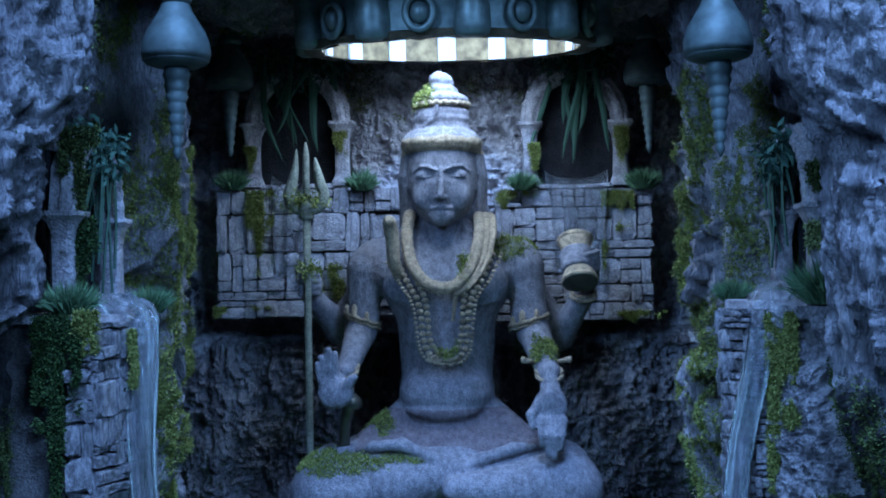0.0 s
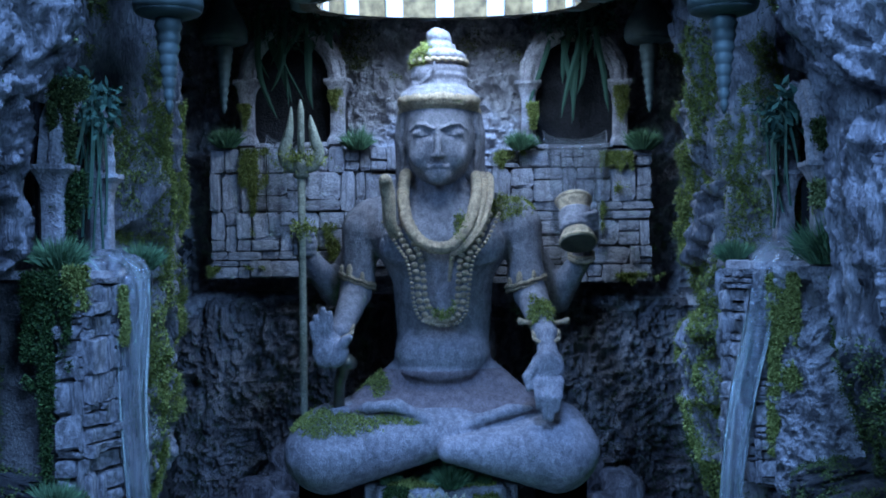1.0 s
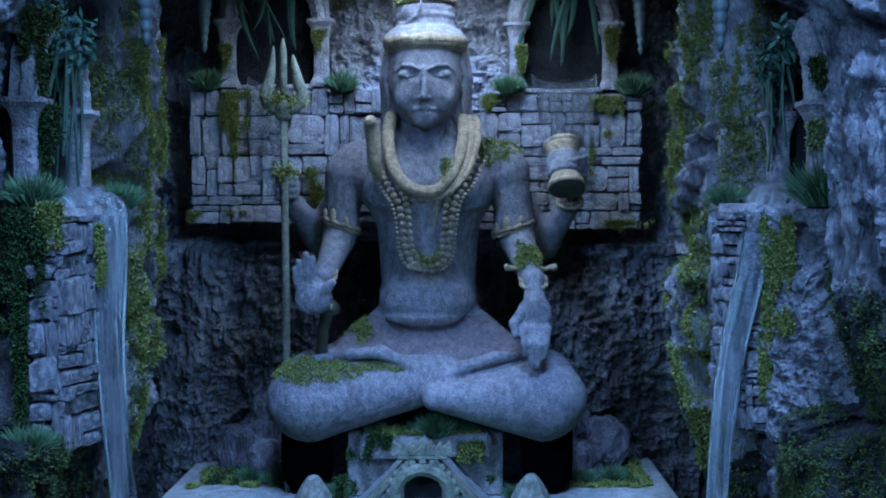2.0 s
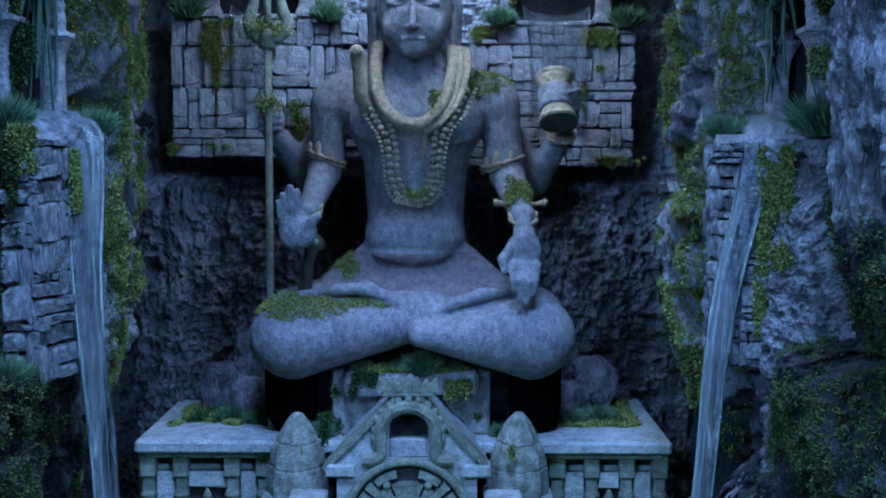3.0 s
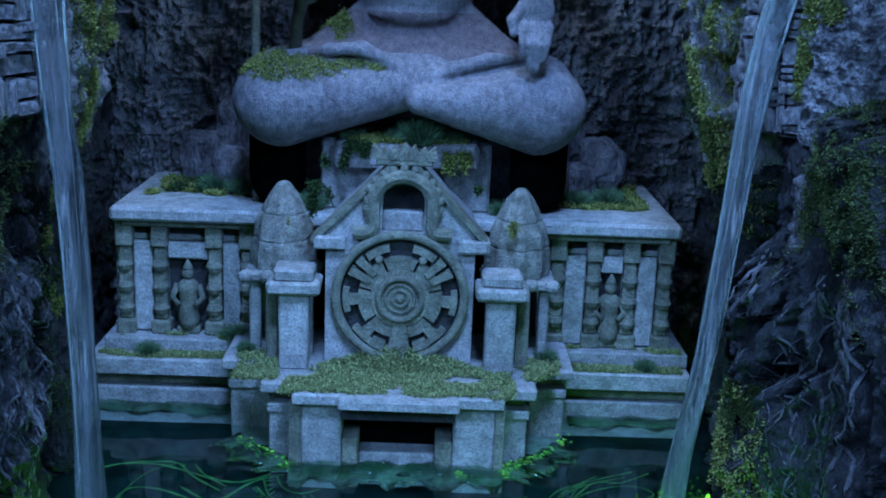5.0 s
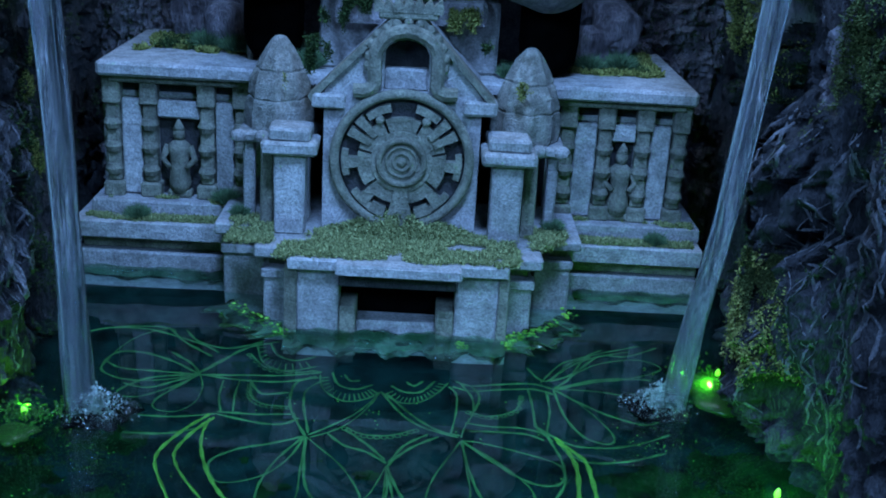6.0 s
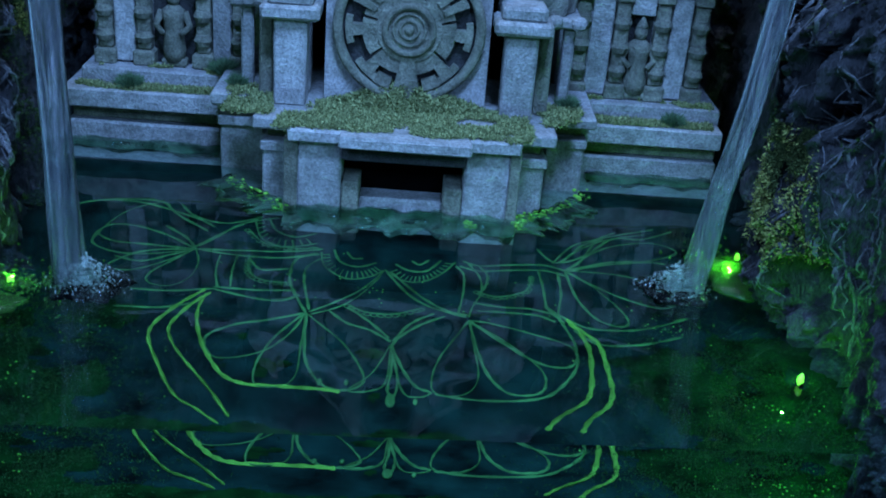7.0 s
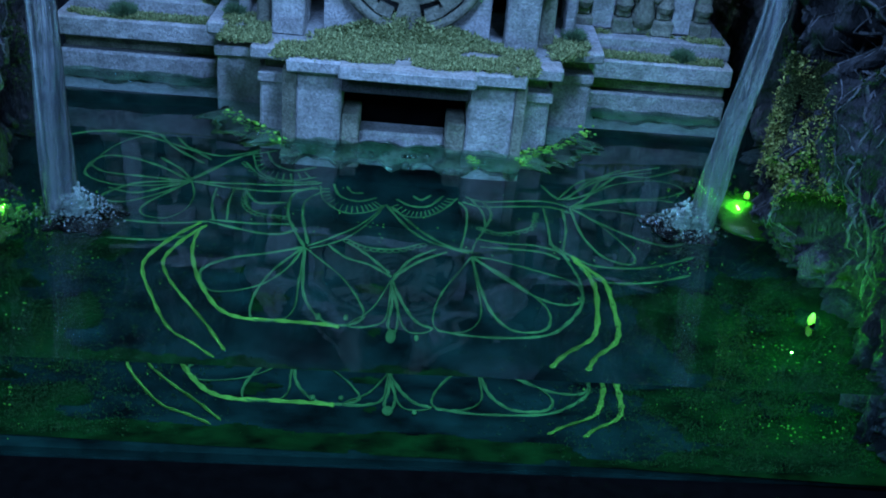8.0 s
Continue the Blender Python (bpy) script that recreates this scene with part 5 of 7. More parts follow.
# film on the bed standing in for green haze, thick at sides and front
us, vs = np.meshgrid(np.linspace(-10.2, 10.2, 260), np.linspace(24.75, 31.0, 90), indexing="ij")
at = np.stack([us, vs, np.zeros(us.shape)], -1)
thick = fbm(at * 0.9, 4, 301) + 0.9 * sstep(4.6, 6.4, np.abs(us) - 0.5 * (vs < 26.4)) + 0.75 * sstep(26.3, 25.3, vs) - 0.55 - 0.7 * sstep(29.0, 31.0, vs)
at[..., 2] = POOL_Z + 0.006 + 0.02 * clip01(thick)
ids = np.arange(us.size).reshape(us.shape)
quads = np.stack([ids[:-1, :-1], ids[1:, :-1], ids[1:, 1:], ids[:-1, 1:]], -1)[thick[:-1, :-1] > 0]
used, flat = np.unique(quads.ravel(), return_inverse=True)
solid("algae", array_mesh("algae", at.reshape(-1, 3)[used], flat.reshape(-1, 4)), M_HAZEFILM, "dark green film for the green haze low in the pool", "algae", kind="stuff")


def moss_bed(name, x0, x1, y0, y1, z, count, seed, thresh=0.0, size=0.15, mat=None, label="", freq=1.1, edge=0.3, slope=None):
    rng = np.random.default_rng(seed)
    xy = np.stack([rng.uniform(x0, x1, count * 4), rng.uniform(y0, y1, count * 4)], -1)
    q = np.stack([xy[:, 0], xy[:, 1], np.full(len(xy), z)], -1)
    rim = np.minimum.reduce([xy[:, 0] - x0, x1 - xy[:, 0], xy[:, 1] - y0, y1 - xy[:, 1]])
    ok = fbm(q * freq, 3, seed) + 0.6 * (clip01(rim / edge) - 1) > thresh
    q = q[ok][:count]
    return grains(name, q, np.tile((0.0, 0.0, 1.0), (len(q), 1)), size, mat or M_MOSS, label or "light green moss bed on a stone ledge", seed + 1)


moss_bed("moss", -3.3, 3.4, 34.05, 36.6, DECK + 0.02, 17000, 61, -0.12, 0.075, label="light green moss spread over the porch", edge=0.25, mat=M_PALEMOSS)
moss_bed("moss", -4.9, -3.3, 35.0, 37.5, DECK + 0.0, 2340, 62, -0.1, 0.083, mat=M_PALEMOSS)
moss_bed("moss", 3.4, 4.9, 35.0, 37.5, DECK + 0.0, 2340, 63, -0.1, 0.083, mat=M_PALEMOSS)
for s, a, b in ((-1, -9.5, -4.6), (1, 4.6, 8.9)):
    moss_bed("moss", a, b, 38.4, 39.0, 2.3, 5200, 64 + s, -0.25, 0.08, edge=0.12, mat=M_PALEMOSS)
    moss_bed("moss", a + 0.5, b, 39.0, 39.5, 2.75, 1560, 68 + s, 0.0, 0.077, edge=0.12, mat=M_PALEMOSS)
    moss_bed("moss", a * 0.9, b * 0.9, 40.9, 45, 6.94, 9360, 72 + s, -0.08, 0.105, mat=M_MOSS, label="green moss on the stone terrace")
    moss_bed("moss", a * 0.85, b * 0.85, 41.2, 45, 6.98, 4680, 76 + s, 0.02, 0.105, mat=M_DEEPMOSS, label="dark green moss on the stone terrace")
moss_bed("moss", -2.1, 2.1, 39.1, 40.6, 9.2, 4680, 80, -0.2, 0.099, label="moss on the pedestal under the statue")


rng = np.random.default_rng(83)
a, r = rng.uniform(0, math.pi, 5200), np.sqrt(rng.uniform(0, 1, 5200))
q = np.stack([0.05 + 2.0 * r * np.cos(a), 36.6 - 0.75 * r * np.sin(a), 3.02 + 0.5 * (1 - r) * (0.8 + 0.5 * np.sin(7 * a))], -1)
grains("moss", q, np.tile((0.0, -0.5, 0.8), (len(q), 1)), 0.10, M_PALEMOSS, "soft moss mound at the foot of the stone wheel", 84)


def moss_face(x, y, z, along, w, h, count, seed, size=0.085, mat=None, label="bright moss on the face of the stones", thresh=-0.1):
    """Moss on an upright face round a middle: w to either side along it, h up and down."""
    rng = np.random.default_rng(seed)
    ax = np.array(along, float)
    ax /= np.linalg.norm(ax)
    out = np.array([ax[1], -ax[0], 0.0])
    n = count * 4
    a, c = rng.uniform(-1, 1, n), rng.uniform(-1, 1, n)
    p = np.array([x, y, z]) + np.outer(a * w, ax) + np.outer(c * h, (0, 0, 1))
    # runs of moss that start at the top and thin out at uneven lengths
    run = vnoise(np.stack([a * w * 3.2 + seed, 0 * a, 0 * a], -1), seed)
    reach = 0.75 - 1.3 * clip01(run * 1.3 + 0.1 - 0.5 * a * a)
    ragged = fbm(p * np.array([2.4, 2.4, 1.3]), 4, seed)
    keep = np.minimum(np.minimum(1.5 * (c - reach), 1.6 - 1.6 * c), 1.2 - 1.2 * np.abs(a)) + 1.7 * ragged - thresh > 0.12 + rng.uniform(-0.22, 0.22, n)
    p = p[keep][:count]
    p += out * (0.07 * fbm(p * 2.0, 2, seed + 3) + 0.05)[:, None]
    return grains("moss", p, np.tile(out, (len(p), 1)), size, mat or M_MOSS, label, seed + 5)


for x, z, w, h, s in ((-7.2, 19.4, 0.55, 1.7, 1), (-7.9, 16.3, 1.1, 0.3, 2), (-4.6, 17.5, 0.7, 0.7, 3), (6.65, 19.0, 0.6, 1.8, 4), (7.5, 15.95, 0.9, 0.22, 5), (2.6, 20.5, 0.6, 0.4, 6), (-4.0, 22.4, 0.26, 0.9, 7), (6.85, 22.4, 0.26, 0.9, 8), (3.5, 22.2, 0.22, 0.5, 9), (-7.5, 22.3, 0.22, 0.5, 10)):
    moss_face(x, 44.2, z, (1, 0, 0), w, h, int(3200 * max(w * h, 0.3)), 300 + s, 0.075, label="moss hanging on the ruined stone wall", thresh=-0.7 if w < 0.3 else -0.25)
moss_face(9.08, 30.08, 14.2, (1.1, -1.0, 0), 0.42, 2.3, 9000, 321, 0.075, label="thick leafy moss on the ledge beside the fall", thresh=-0.95)
moss_face(10.4, 28.7, 13.5, (1.2, -1.0, 0), 0.5, 3.0, 6000, 322, 0.10, M_MIDMOSS, "dark moss on the rock beside the ledge", -0.6)
moss_face(8.35, 30.4, 3.9, (1.0, -0.6, 0), 0.45, 1.25, 5200, 340, 0.06, M_MIDMOSS, "olive moss on the rock above the pool", -0.75)
moss_face(-8.25, 27.95, 15.7, (0.9, 0.5, 0), 0.28, 1.2, 2400, 323, 0.075, label="leafy moss on the ledge beside the fall", thresh=-0.8)
moss_face(-7.5, 29.1, 14.0, (0.55, 1.7, 0), 0.13, 2.4, 2000, 324, 0.065, label="moss strip beside the fall", thresh=-0.6)
moss_face(-8.9, 27.9, 14.0, (1.5, -0.2, 0), 0.6, 2.8, 6000, 325, 0.09, M_DEEPMOSS, "dark moss on the rock beside the ledge", -0.4)
moss_face(-1.9, 39.15, 8.3, (1, 0, 0), 0.8, 0.9, 1500, 326, 0.1, M_DEEPMOSS, "dark moss on the pedestal front", 0.1)
moss_face(1.6, 39.15, 8.4, (1, 0, 0), 0.5, 0.6, 600, 327, 0.1, M_MOSS, "moss on the pedestal front", -0.1)
for s in (-1, 1):
    moss_face(s * 3.55 - 0.1, 37.15, 6.5, (1, 0, 0), 0.35, 0.85, 900, 330 + s, 0.08, M_MOSS, "moss on the corner spire", 0.4)
    moss_face(s * 2.4, 37.3, 7.4, (1, 0, 0), 0.35, 0.9, 900, 334 + s, 0.1, M_DEEPMOSS, "moss between gable and spire", 0.3)


def near_statue(c, r, count, seed, name_label, size=0.13, facing=(0, -0.5, 0.6), mat=None):
    """Moss on the statue round a place."""
    me = bpy.data.objects["statue"].data
    co = np.empty(len(me.vertices) * 3)
    me.vertices.foreach_get("co", co)
    no = np.empty(len(me.vertices) * 3)
    me.vertices.foreach_get("normal", no)
    co, no = co.reshape(-1, 3) / CM, no.reshape(-1, 3)
    rng = np.random.default_rng(seed)
    d = (((co - np.array(c)) / np.array(r)) ** 2).sum(1) + 1.3 * fbm(co * 2.3, 4, seed) + 0.25 * rng.normal(size=len(co))
    ok = np.nonzero((d < 0.9) & (no @ np.array(facing) > 0.1))[0]
    k = rng.choice(ok, min(count, len(ok) * 3))
    grains("moss", co[k], no[k], size, mat or M_MOSS, name_label, seed)


near_statue((SX - 3.5, 39.0, 11.35), (1.75, 1.0, 0.42), 5200, 91, "bright moss grown over the statue's thigh", 0.07)
near_statue((SX - 1.6, 38.7, 11.5), (0.9, 0.6, 0.16), 700, 98, "thin moss along the hem of the statue's wrap", 0.065)
near_statue((SX - 2.25, 40.6, 12.45), (0.5, 1.0, 0.45), 1100, 92, "bright moss on the statue's hip", 0.075)
near_statue((SX + 2.15, 40.9, 18.6), (0.95, 0.9, 0.42), 1900, 93, "bright moss on the statue's shoulder", 0.068)
near_statue((SX + 3.3, 39.6, 15.0), (0.42, 0.8, 0.5), 1500, 94, "moss round the statue's wrist", 0.081)
near_statue((SX + 0.05, 39.1, 15.35), (0.36, 0.6, 0.55), 1000, 95, "moss caught between the statue's beads", 0.081, (0, -1, 0))
near_statue((SX + 0.72, 39.5, 18.0), (0.26, 0.8, 0.75), 900, 96, "moss on the statue's collar", 0.068, (0, -1, 0))
near_statue((SX - 0.75, 40.4, 24.0), (0.5, 0.7, 0.45), 800, 97, "pale green moss on the statue's headdress", 0.087, (-0.6, -0.6, 0.3))


def tuft_shape(r, h, n, seed):
    rng = np.random.default_rng(seed)
    a, t = rng.uniform(0, 2 * math.pi, n), np.sqrt(rng.uniform(0, 1, n))
    root = np.stack([0.45 * r * t * np.cos(a), 0.45 * r * t * np.sin(a), np.zeros(n)], -1)
    tip = np.stack([r * t * np.cos(a), r * t * np.sin(a), h * (1.05 - 0.45 * t) * rng.uniform(0.55, 1.12, n)], -1) + rng.normal(size=(n, 3)) * 0.10
    mid = (root + tip) / 2 + np.array([0, 0, 0.14 * h])
    w = np.cross(tip - root, rng.normal(size=(n, 3)))
    w = w / np.linalg.norm(w, axis=1, keepdims=True) * 0.0085
    v = np.stack([root - w, root + w, mid + w * 0.8, tip, mid - w * 0.8], 1).reshape(-1, 3)
    f = np.arange(5 * n).reshape(-1, 5)
    return array_mesh("grass_tuft", v, f, False)


TUFTS = [tuft_shape(0.5, 0.6, 1100, 1), tuft_shape(0.7, 0.72, 1700, 2)]
for me in TUFTS:
    me.materials.append(M_GRASS)


def tuft(at, k=0, s=1.0, turn=0.0, lean=0.0, where="on a stone ledge"):
    ob = new("grass_tuft", TUFTS[k])
    ob.matrix_world = Matrix.Translation(Vector(at) * CM) @ Euler((radians(lean), 0, radians(turn))).to_matrix().to_4x4() @ Matrix.Scale(s, 4)
    return tagged(ob, "blue-green tuft of fine static grass " + where, "grass tuft", "grass tufts")


for n, (x, y, z, k, s, where) in enumerate((
        (-8.2, 44.1, 21.15, 1, 1.2, "beside a ruined window"), (-3.15, 44.0, 21.0, 0, 1.5, "beside a ruined window"), (3.05, 44.0, 20.9, 1, 1.1, "beside a ruined window"), (7.65, 44.1, 20.85, 1, 1.25, "beside a ruined window"),
        (-8.75, 28.3, 16.85, 1, 1.25, "on the ledge of the fall"), (-7.75, 31.6, 16.75, 1, 1.15, "on the ledge of the fall"), (10.05, 29.45, 16.75, 1, 1.75, "on the ledge of the fall"), (8.55, 33.3, 16.75, 1, 1.0, "on the ledge of the fall"),
        (-8.6, 27.4, 11.2, 1, 1.1, "low on the rock spur"), (0.35, 39.3, 9.15, 1, 1.6, "under the statue"), (-0.4, 39.6, 9.15, 0, 1.0, "under the statue"),
        (-1.7, 39.7, 9.1, 1, 0.9, "under the statue"), (1.4, 39.5, 9.15, 0, 1.0, "under the statue"), (-2.9, 39.6, 6.95, 1, 1.1, "beside the gable"), (2.9, 39.7, 6.95, 0, 1.0, "beside the gable"), (-6.4, 42.0, 6.93, 1, 1.2, "on the terrace"), (-5.4, 41.5, 6.93, 1, 1.2, "on the terrace"), (-4.9, 41.3, 6.93, 0, 1.1, "on the terrace"), (5.6, 41.5, 6.93, 1, 1.1, "on the terrace"), (6.6, 41.9, 6.93, 1, 1.2, "on the terrace"),
        (-7.9, 38.7, 2.3, 1, 0.9, "on the temple ledge"), (-5.3, 39.2, 2.75, 1, 1.0, "on the temple ledge"), (7.7, 38.7, 2.3, 1, 0.8, "on the temple ledge"), (4.4, 37.4, 3.0, 1, 0.8, "beside the temple pillar"), (-4.6, 37.3, 3.0, 0, 0.9, "beside the temple pillar"))):
    tuft((x, y, z), k, s * (0.7 if z < 10 else 0.9), 70 * n, 0, where)


def vine(at, n, length, span, axis, seed, where):
    """Strap leaves hanging over an arch; axis: the way along the arch."""
    rng = random.Random(seed)
    ob = thing("hanging_vine", at, "green strap-leaved vine hanging " + where, "vine", "hanging vines")
    ax = Vector(axis)
    out = Vector((0, 0, 1)).cross(ax)
    for k in range(n):
        base = Vector(at) + ax * rng.uniform(-span, span) + out * rng.uniform(0.0, 0.35)
        ln = length * rng.uniform(0.45, 1.1)
        w = rng.uniform(0.035, 0.095)
        sway = ax * rng.uniform(-0.9, 0.9) + out * rng.uniform(-0.1, 0.3)
        sh, verts, faces = Shape(), [], []
        m = 8
        for i in range(m + 1):
            t = i / m
            c = base + sway * t * t - Vector((0, 0, ln * (t - 0.12 * math.sin(math.pi * min(1, t * 3)))))
            c += ax * 0.13 * math.sin(5 * t + 1.7 * k)
            ww = w * (0.35 + 1.3 * math.sin(math.pi * (0.15 + 0.8 * t)) ** 1.0) * (1.0 if t < 0.95 else 0.2)
            verts += [c - ax * ww, c + out * 0.045, c + ax * ww, c - out * 0.03]
        for i in range(m):
            for j in range(4):
                faces.append((4 * i + j, 4 * i + (j + 1) % 4, 4 * i + 4 + (j + 1) % 4, 4 * i + 4 + j))
        faces += [(3, 2, 1, 0), (4 * m, 4 * m + 1, 4 * m + 2, 4 * m + 3)]
        part("leaf", sh.add(verts, faces), M_VINE, ob)
    rng2 = np.random.default_rng(seed)
    m = 700
    u = rng2.uniform(-1, 1, m)
    q = np.array(at) + np.outer(u * span * 1.25, ax) + np.outer(rng2.uniform(-0.1, 0.45, m), out) + np.outer(0.15 - 1.3 * rng2.uniform(0, 1, m) * (1 - 0.5 * u * u), (0, 0, 1))
    bush = grains("leaf_mass", q, np.tile((*(out * 0.8).to_tuple()[:2], -0.6), (m, 1)), 0.3, M_VINE, "", seed, 1)
    for key in ("label", "category"):
        if key in bush:
            del bush[key]
    hang(bush, ob)
    return ob


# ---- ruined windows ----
# near-black rock colour that stands for shade behind the windows
M_HOLLOW = stone("shade_painted_hollow_rock", (0.004, 0.004, 0.005), (0.028, 0.027, 0.03), 1.2, 0.95, 1.0)


def ruined_window(span=3.5, tall=2.5):
    """Two columns and a broken round arch, facing -y, at the origin."""
    ob = thing("arched_window", (0, 0, 0), "weathered stone window with two columns and a broken arch", "window", "ruined windows")
    for s in (-1, 1):
        x = s * span / 2
        square = lambda a, z: min(1.25, 0.98 / max(abs(math.cos(a)), abs(math.sin(a))))
        part("column", Shape().lathe([(0.40, 0), (0.40, 0.16), (0.34, 0.3), (0.29, 0.45), (0.27, tall * 0.55), (0.29, tall - 0.7)], (x, 0, 0), 24, 0, square).worn(0.035, 3.0, 2), M_BLOCK, ob)
        part("capital", Shape().lathe([(0.29, tall - 0.72), (0.31, tall - 0.5), (0.40, tall - 0.26), (0.50, tall - 0.14), (0.53, tall - 0.12), (0.53, tall), (0.3, tall + 0.02)], (x, 0, 0), 24, 0, square).worn(0.03, 3.0, 3), M_BLOCK, ob)
        # fluted ribs of the broken arch
        for r, w in ((span / 2 - 0.22, 0.15), (span / 2 - 0.02, 0.20), (span / 2 + 0.2, 0.16)):
            end = (78 if s < 0 else 66) + 9 * math.sin(r * 40)
            pts = [(s * r * math.cos(radians(t)), -0.08 - 0.1 * (w > 0.18), tall + 1.12 * r * math.sin(radians(t))) for t in np.linspace(0, end, 14)]
            part("arch_rib", Shape().tube(pts, [w * (1 + 0.12 * math.sin(3 * k + r * 9)) for k in range(14)], 10).worn(0.035, 3.0, 4), M_BLOCK, ob)
        part("arch_core", Shape().prism([(s * q * math.cos(radians(t)), tall + 1.12 * q * math.sin(radians(t))) for q, ts in ((span / 2 + 0.22, np.linspace(0, 70, 10)), (span / 2 - 0.2, np.linspace(70, 0, 10))) for t in ts][::s], -0.05, 0.35).worn(0.05, 2.1, 5), M_BLOCK, ob)
    part("sill", Shape().box((-span / 2 + 0.3, -0.3, -0.1), (span / 2 - 0.3, 0.5, 0.08), 0.04, 0.02), M_BLOCK, ob)
    # flat panel painted dark where the opening is only shaded
    part("recess", Shape().box((-span / 2 + 0.1, 0.45, 0), (span / 2 - 0.1, 0.55, tall + 1.6), 0.02), M_HOLLOW, ob, "dark panel with the hollow's shade painted in, behind the window")
    return ob


win = ruined_window()
win.matrix_basis = pose(-5.72 * CM, 44.6 * CM, 21.25 * CM)
copy_thing(win, pose(5.1 * CM, 44.6 * CM, 21.05 * CM))
copy_thing(win, pose(-9.0 * CM, 30.45 * CM, 16.9 * CM, 0, 0, 90))
copy_thing(win, pose(9.95 * CM, 31.5 * CM, 16.8 * CM, 0, 0, -90))
vine((-5.6, 44.0, 26.4), 11, 3.9, 1.5, (1, 0, 0), 5, "before a window in the cave wall")
vine((5.1, 44.0, 26.3), 9, 4.1, 1.2, (1, 0, 0), 6, "before a window in the cave wall")
vine((-8.55, 30.6, 21.6), 14, 4.0, 1.2, (0, 1, 0), 7, "over the window of the western fall")
vine((9.4, 32.3, 21.2), 13, 3.4, 1.1, (0, -1, 0), 8, "over the window of the eastern fall")


for x, y, z, w, h, seed, m in ((-8.65, 28.75, 20.2, 0.45, 1.3, 401, M_MIDMOSS), (-8.65, 28.75, 18.2, 0.4, 1.0, 402, M_DEEPMOSS), (9.98, 29.42, 17.9, 0.36, 0.9, 403, M_PALEMOSS), (9.95, 29.42, 19.9, 0.3, 0.4, 404, M_MIDMOSS)):
    moss_face(x, y, z, (0.9, -0.35 if x > 0 else 0.35, 0), w, h, int(1900 * w * h) + 500, seed, 0.1, m, "leafy moss on the column of a window", -0.8)

# ---- masonry ----
BRICKS = []
for k in range(6):
    np.random.seed(100 + k)
    sh = Shape().box((-0.5, -0.5, -0.5), (0.5, 0.5, 0.5), 0.10, 0.075)
    BRICKS.append(mesh_of("brick", sh))
    BRICKS[-1].materials.append(M_BLOCK)


ROUGH_STONES = []
for k in range(6):
    np.random.seed(140 + k)
    ROUGH_STONES.append(mesh_of("brick", Shape().box((-0.5, -0.5, -0.5), (0.5, 0.5, 0.5), 0.08, 0.15)))
    ROUGH_STONES[-1].materials.append(M_LEDGE)


def masonry(parent, origin, along, height, width, depth, seed, gap=0.05, skip=0.0, proud=0.12, size=1.0, kinds=None):
    """Irregular stones on a face: origin at its lower corner, along it a unit way, the face looks to along x up."""
    rng = random.Random(seed)
    ax = Vector(along).normalized()
    out = ax.cross(Vector((0, 0, 1)))
    rot = Matrix((ax, -out, Vector((0, 0, 1)))).transposed().to_4x4()
    z = 0.0
    while z < height - 0.15:
        h = min(size * rng.choice((0.35, 0.7, 1.0, 1.3, 1.5)), height - z)
        x = 0.0
        while x < width - 0.1:
            w = min(size * rng.choice((0.4, 0.5, 0.65, 0.85, 1.05, 1.3)) * rng.uniform(0.85, 1.15), width - x)
            split, cut = h > 0.4 * size and rng.random() < 0.5, rng.choice((0.3, 0.42, 0.55, 0.66))
            cells = [(0, h)] if not split else [(0, h * cut), (h * cut, h * (1 - cut))]
            for dz, hh in cells:
                if rng.random() < skip:
                    continue
                ob = new("brick", rng.choice(kinds or BRICKS))
                c = Vector(origin) + ax * (x + w / 2) + Vector((0, 0, z + dz + hh / 2)) + out * rng.uniform(-proud, proud)
                ob.matrix_basis = Matrix.Translation(c * CM) @ rot @ Euler((rng.uniform(-0.03, 0.03), rng.uniform(-0.03, 0.03), rng.uniform(-0.04, 0.04))).to_matrix().to_4x4() @ Matrix.Diagonal(((w - gap) * CM, depth * CM, (hh - gap) * CM, 1)) @ Matrix.Scale(1 / CM, 4)
                ob.parent = parent
            x += w
        z += h


M_MORTAR = stone("mortar", (0.04, 0.037, 0.037), (0.20, 0.185, 0.18), 1.2, 0.95, 0.8)
for name, x0, x1, z0, z1, seed in (("wall_ruin_west", -8.9, -1.6, 16.15, 21.15, 3), ("wall_ruin_east", 1.9, 8.0, 15.85, 20.95, 4)):
    core = solid(name, Shape().box((x0 + 0.1, 44.55, z0 + 0.05), (x1 - 0.1, 47.0, z1 - 0.1), 0.05), M_MORTAR, "ruined wall of irregular grey stone blocks", kind="structure")
    masonry(core, (x0, 44.5, z0), (1, 0, 0), z1 - z0, x1 - x0, 0.5, seed, 0.055, 0.0, 0.14)

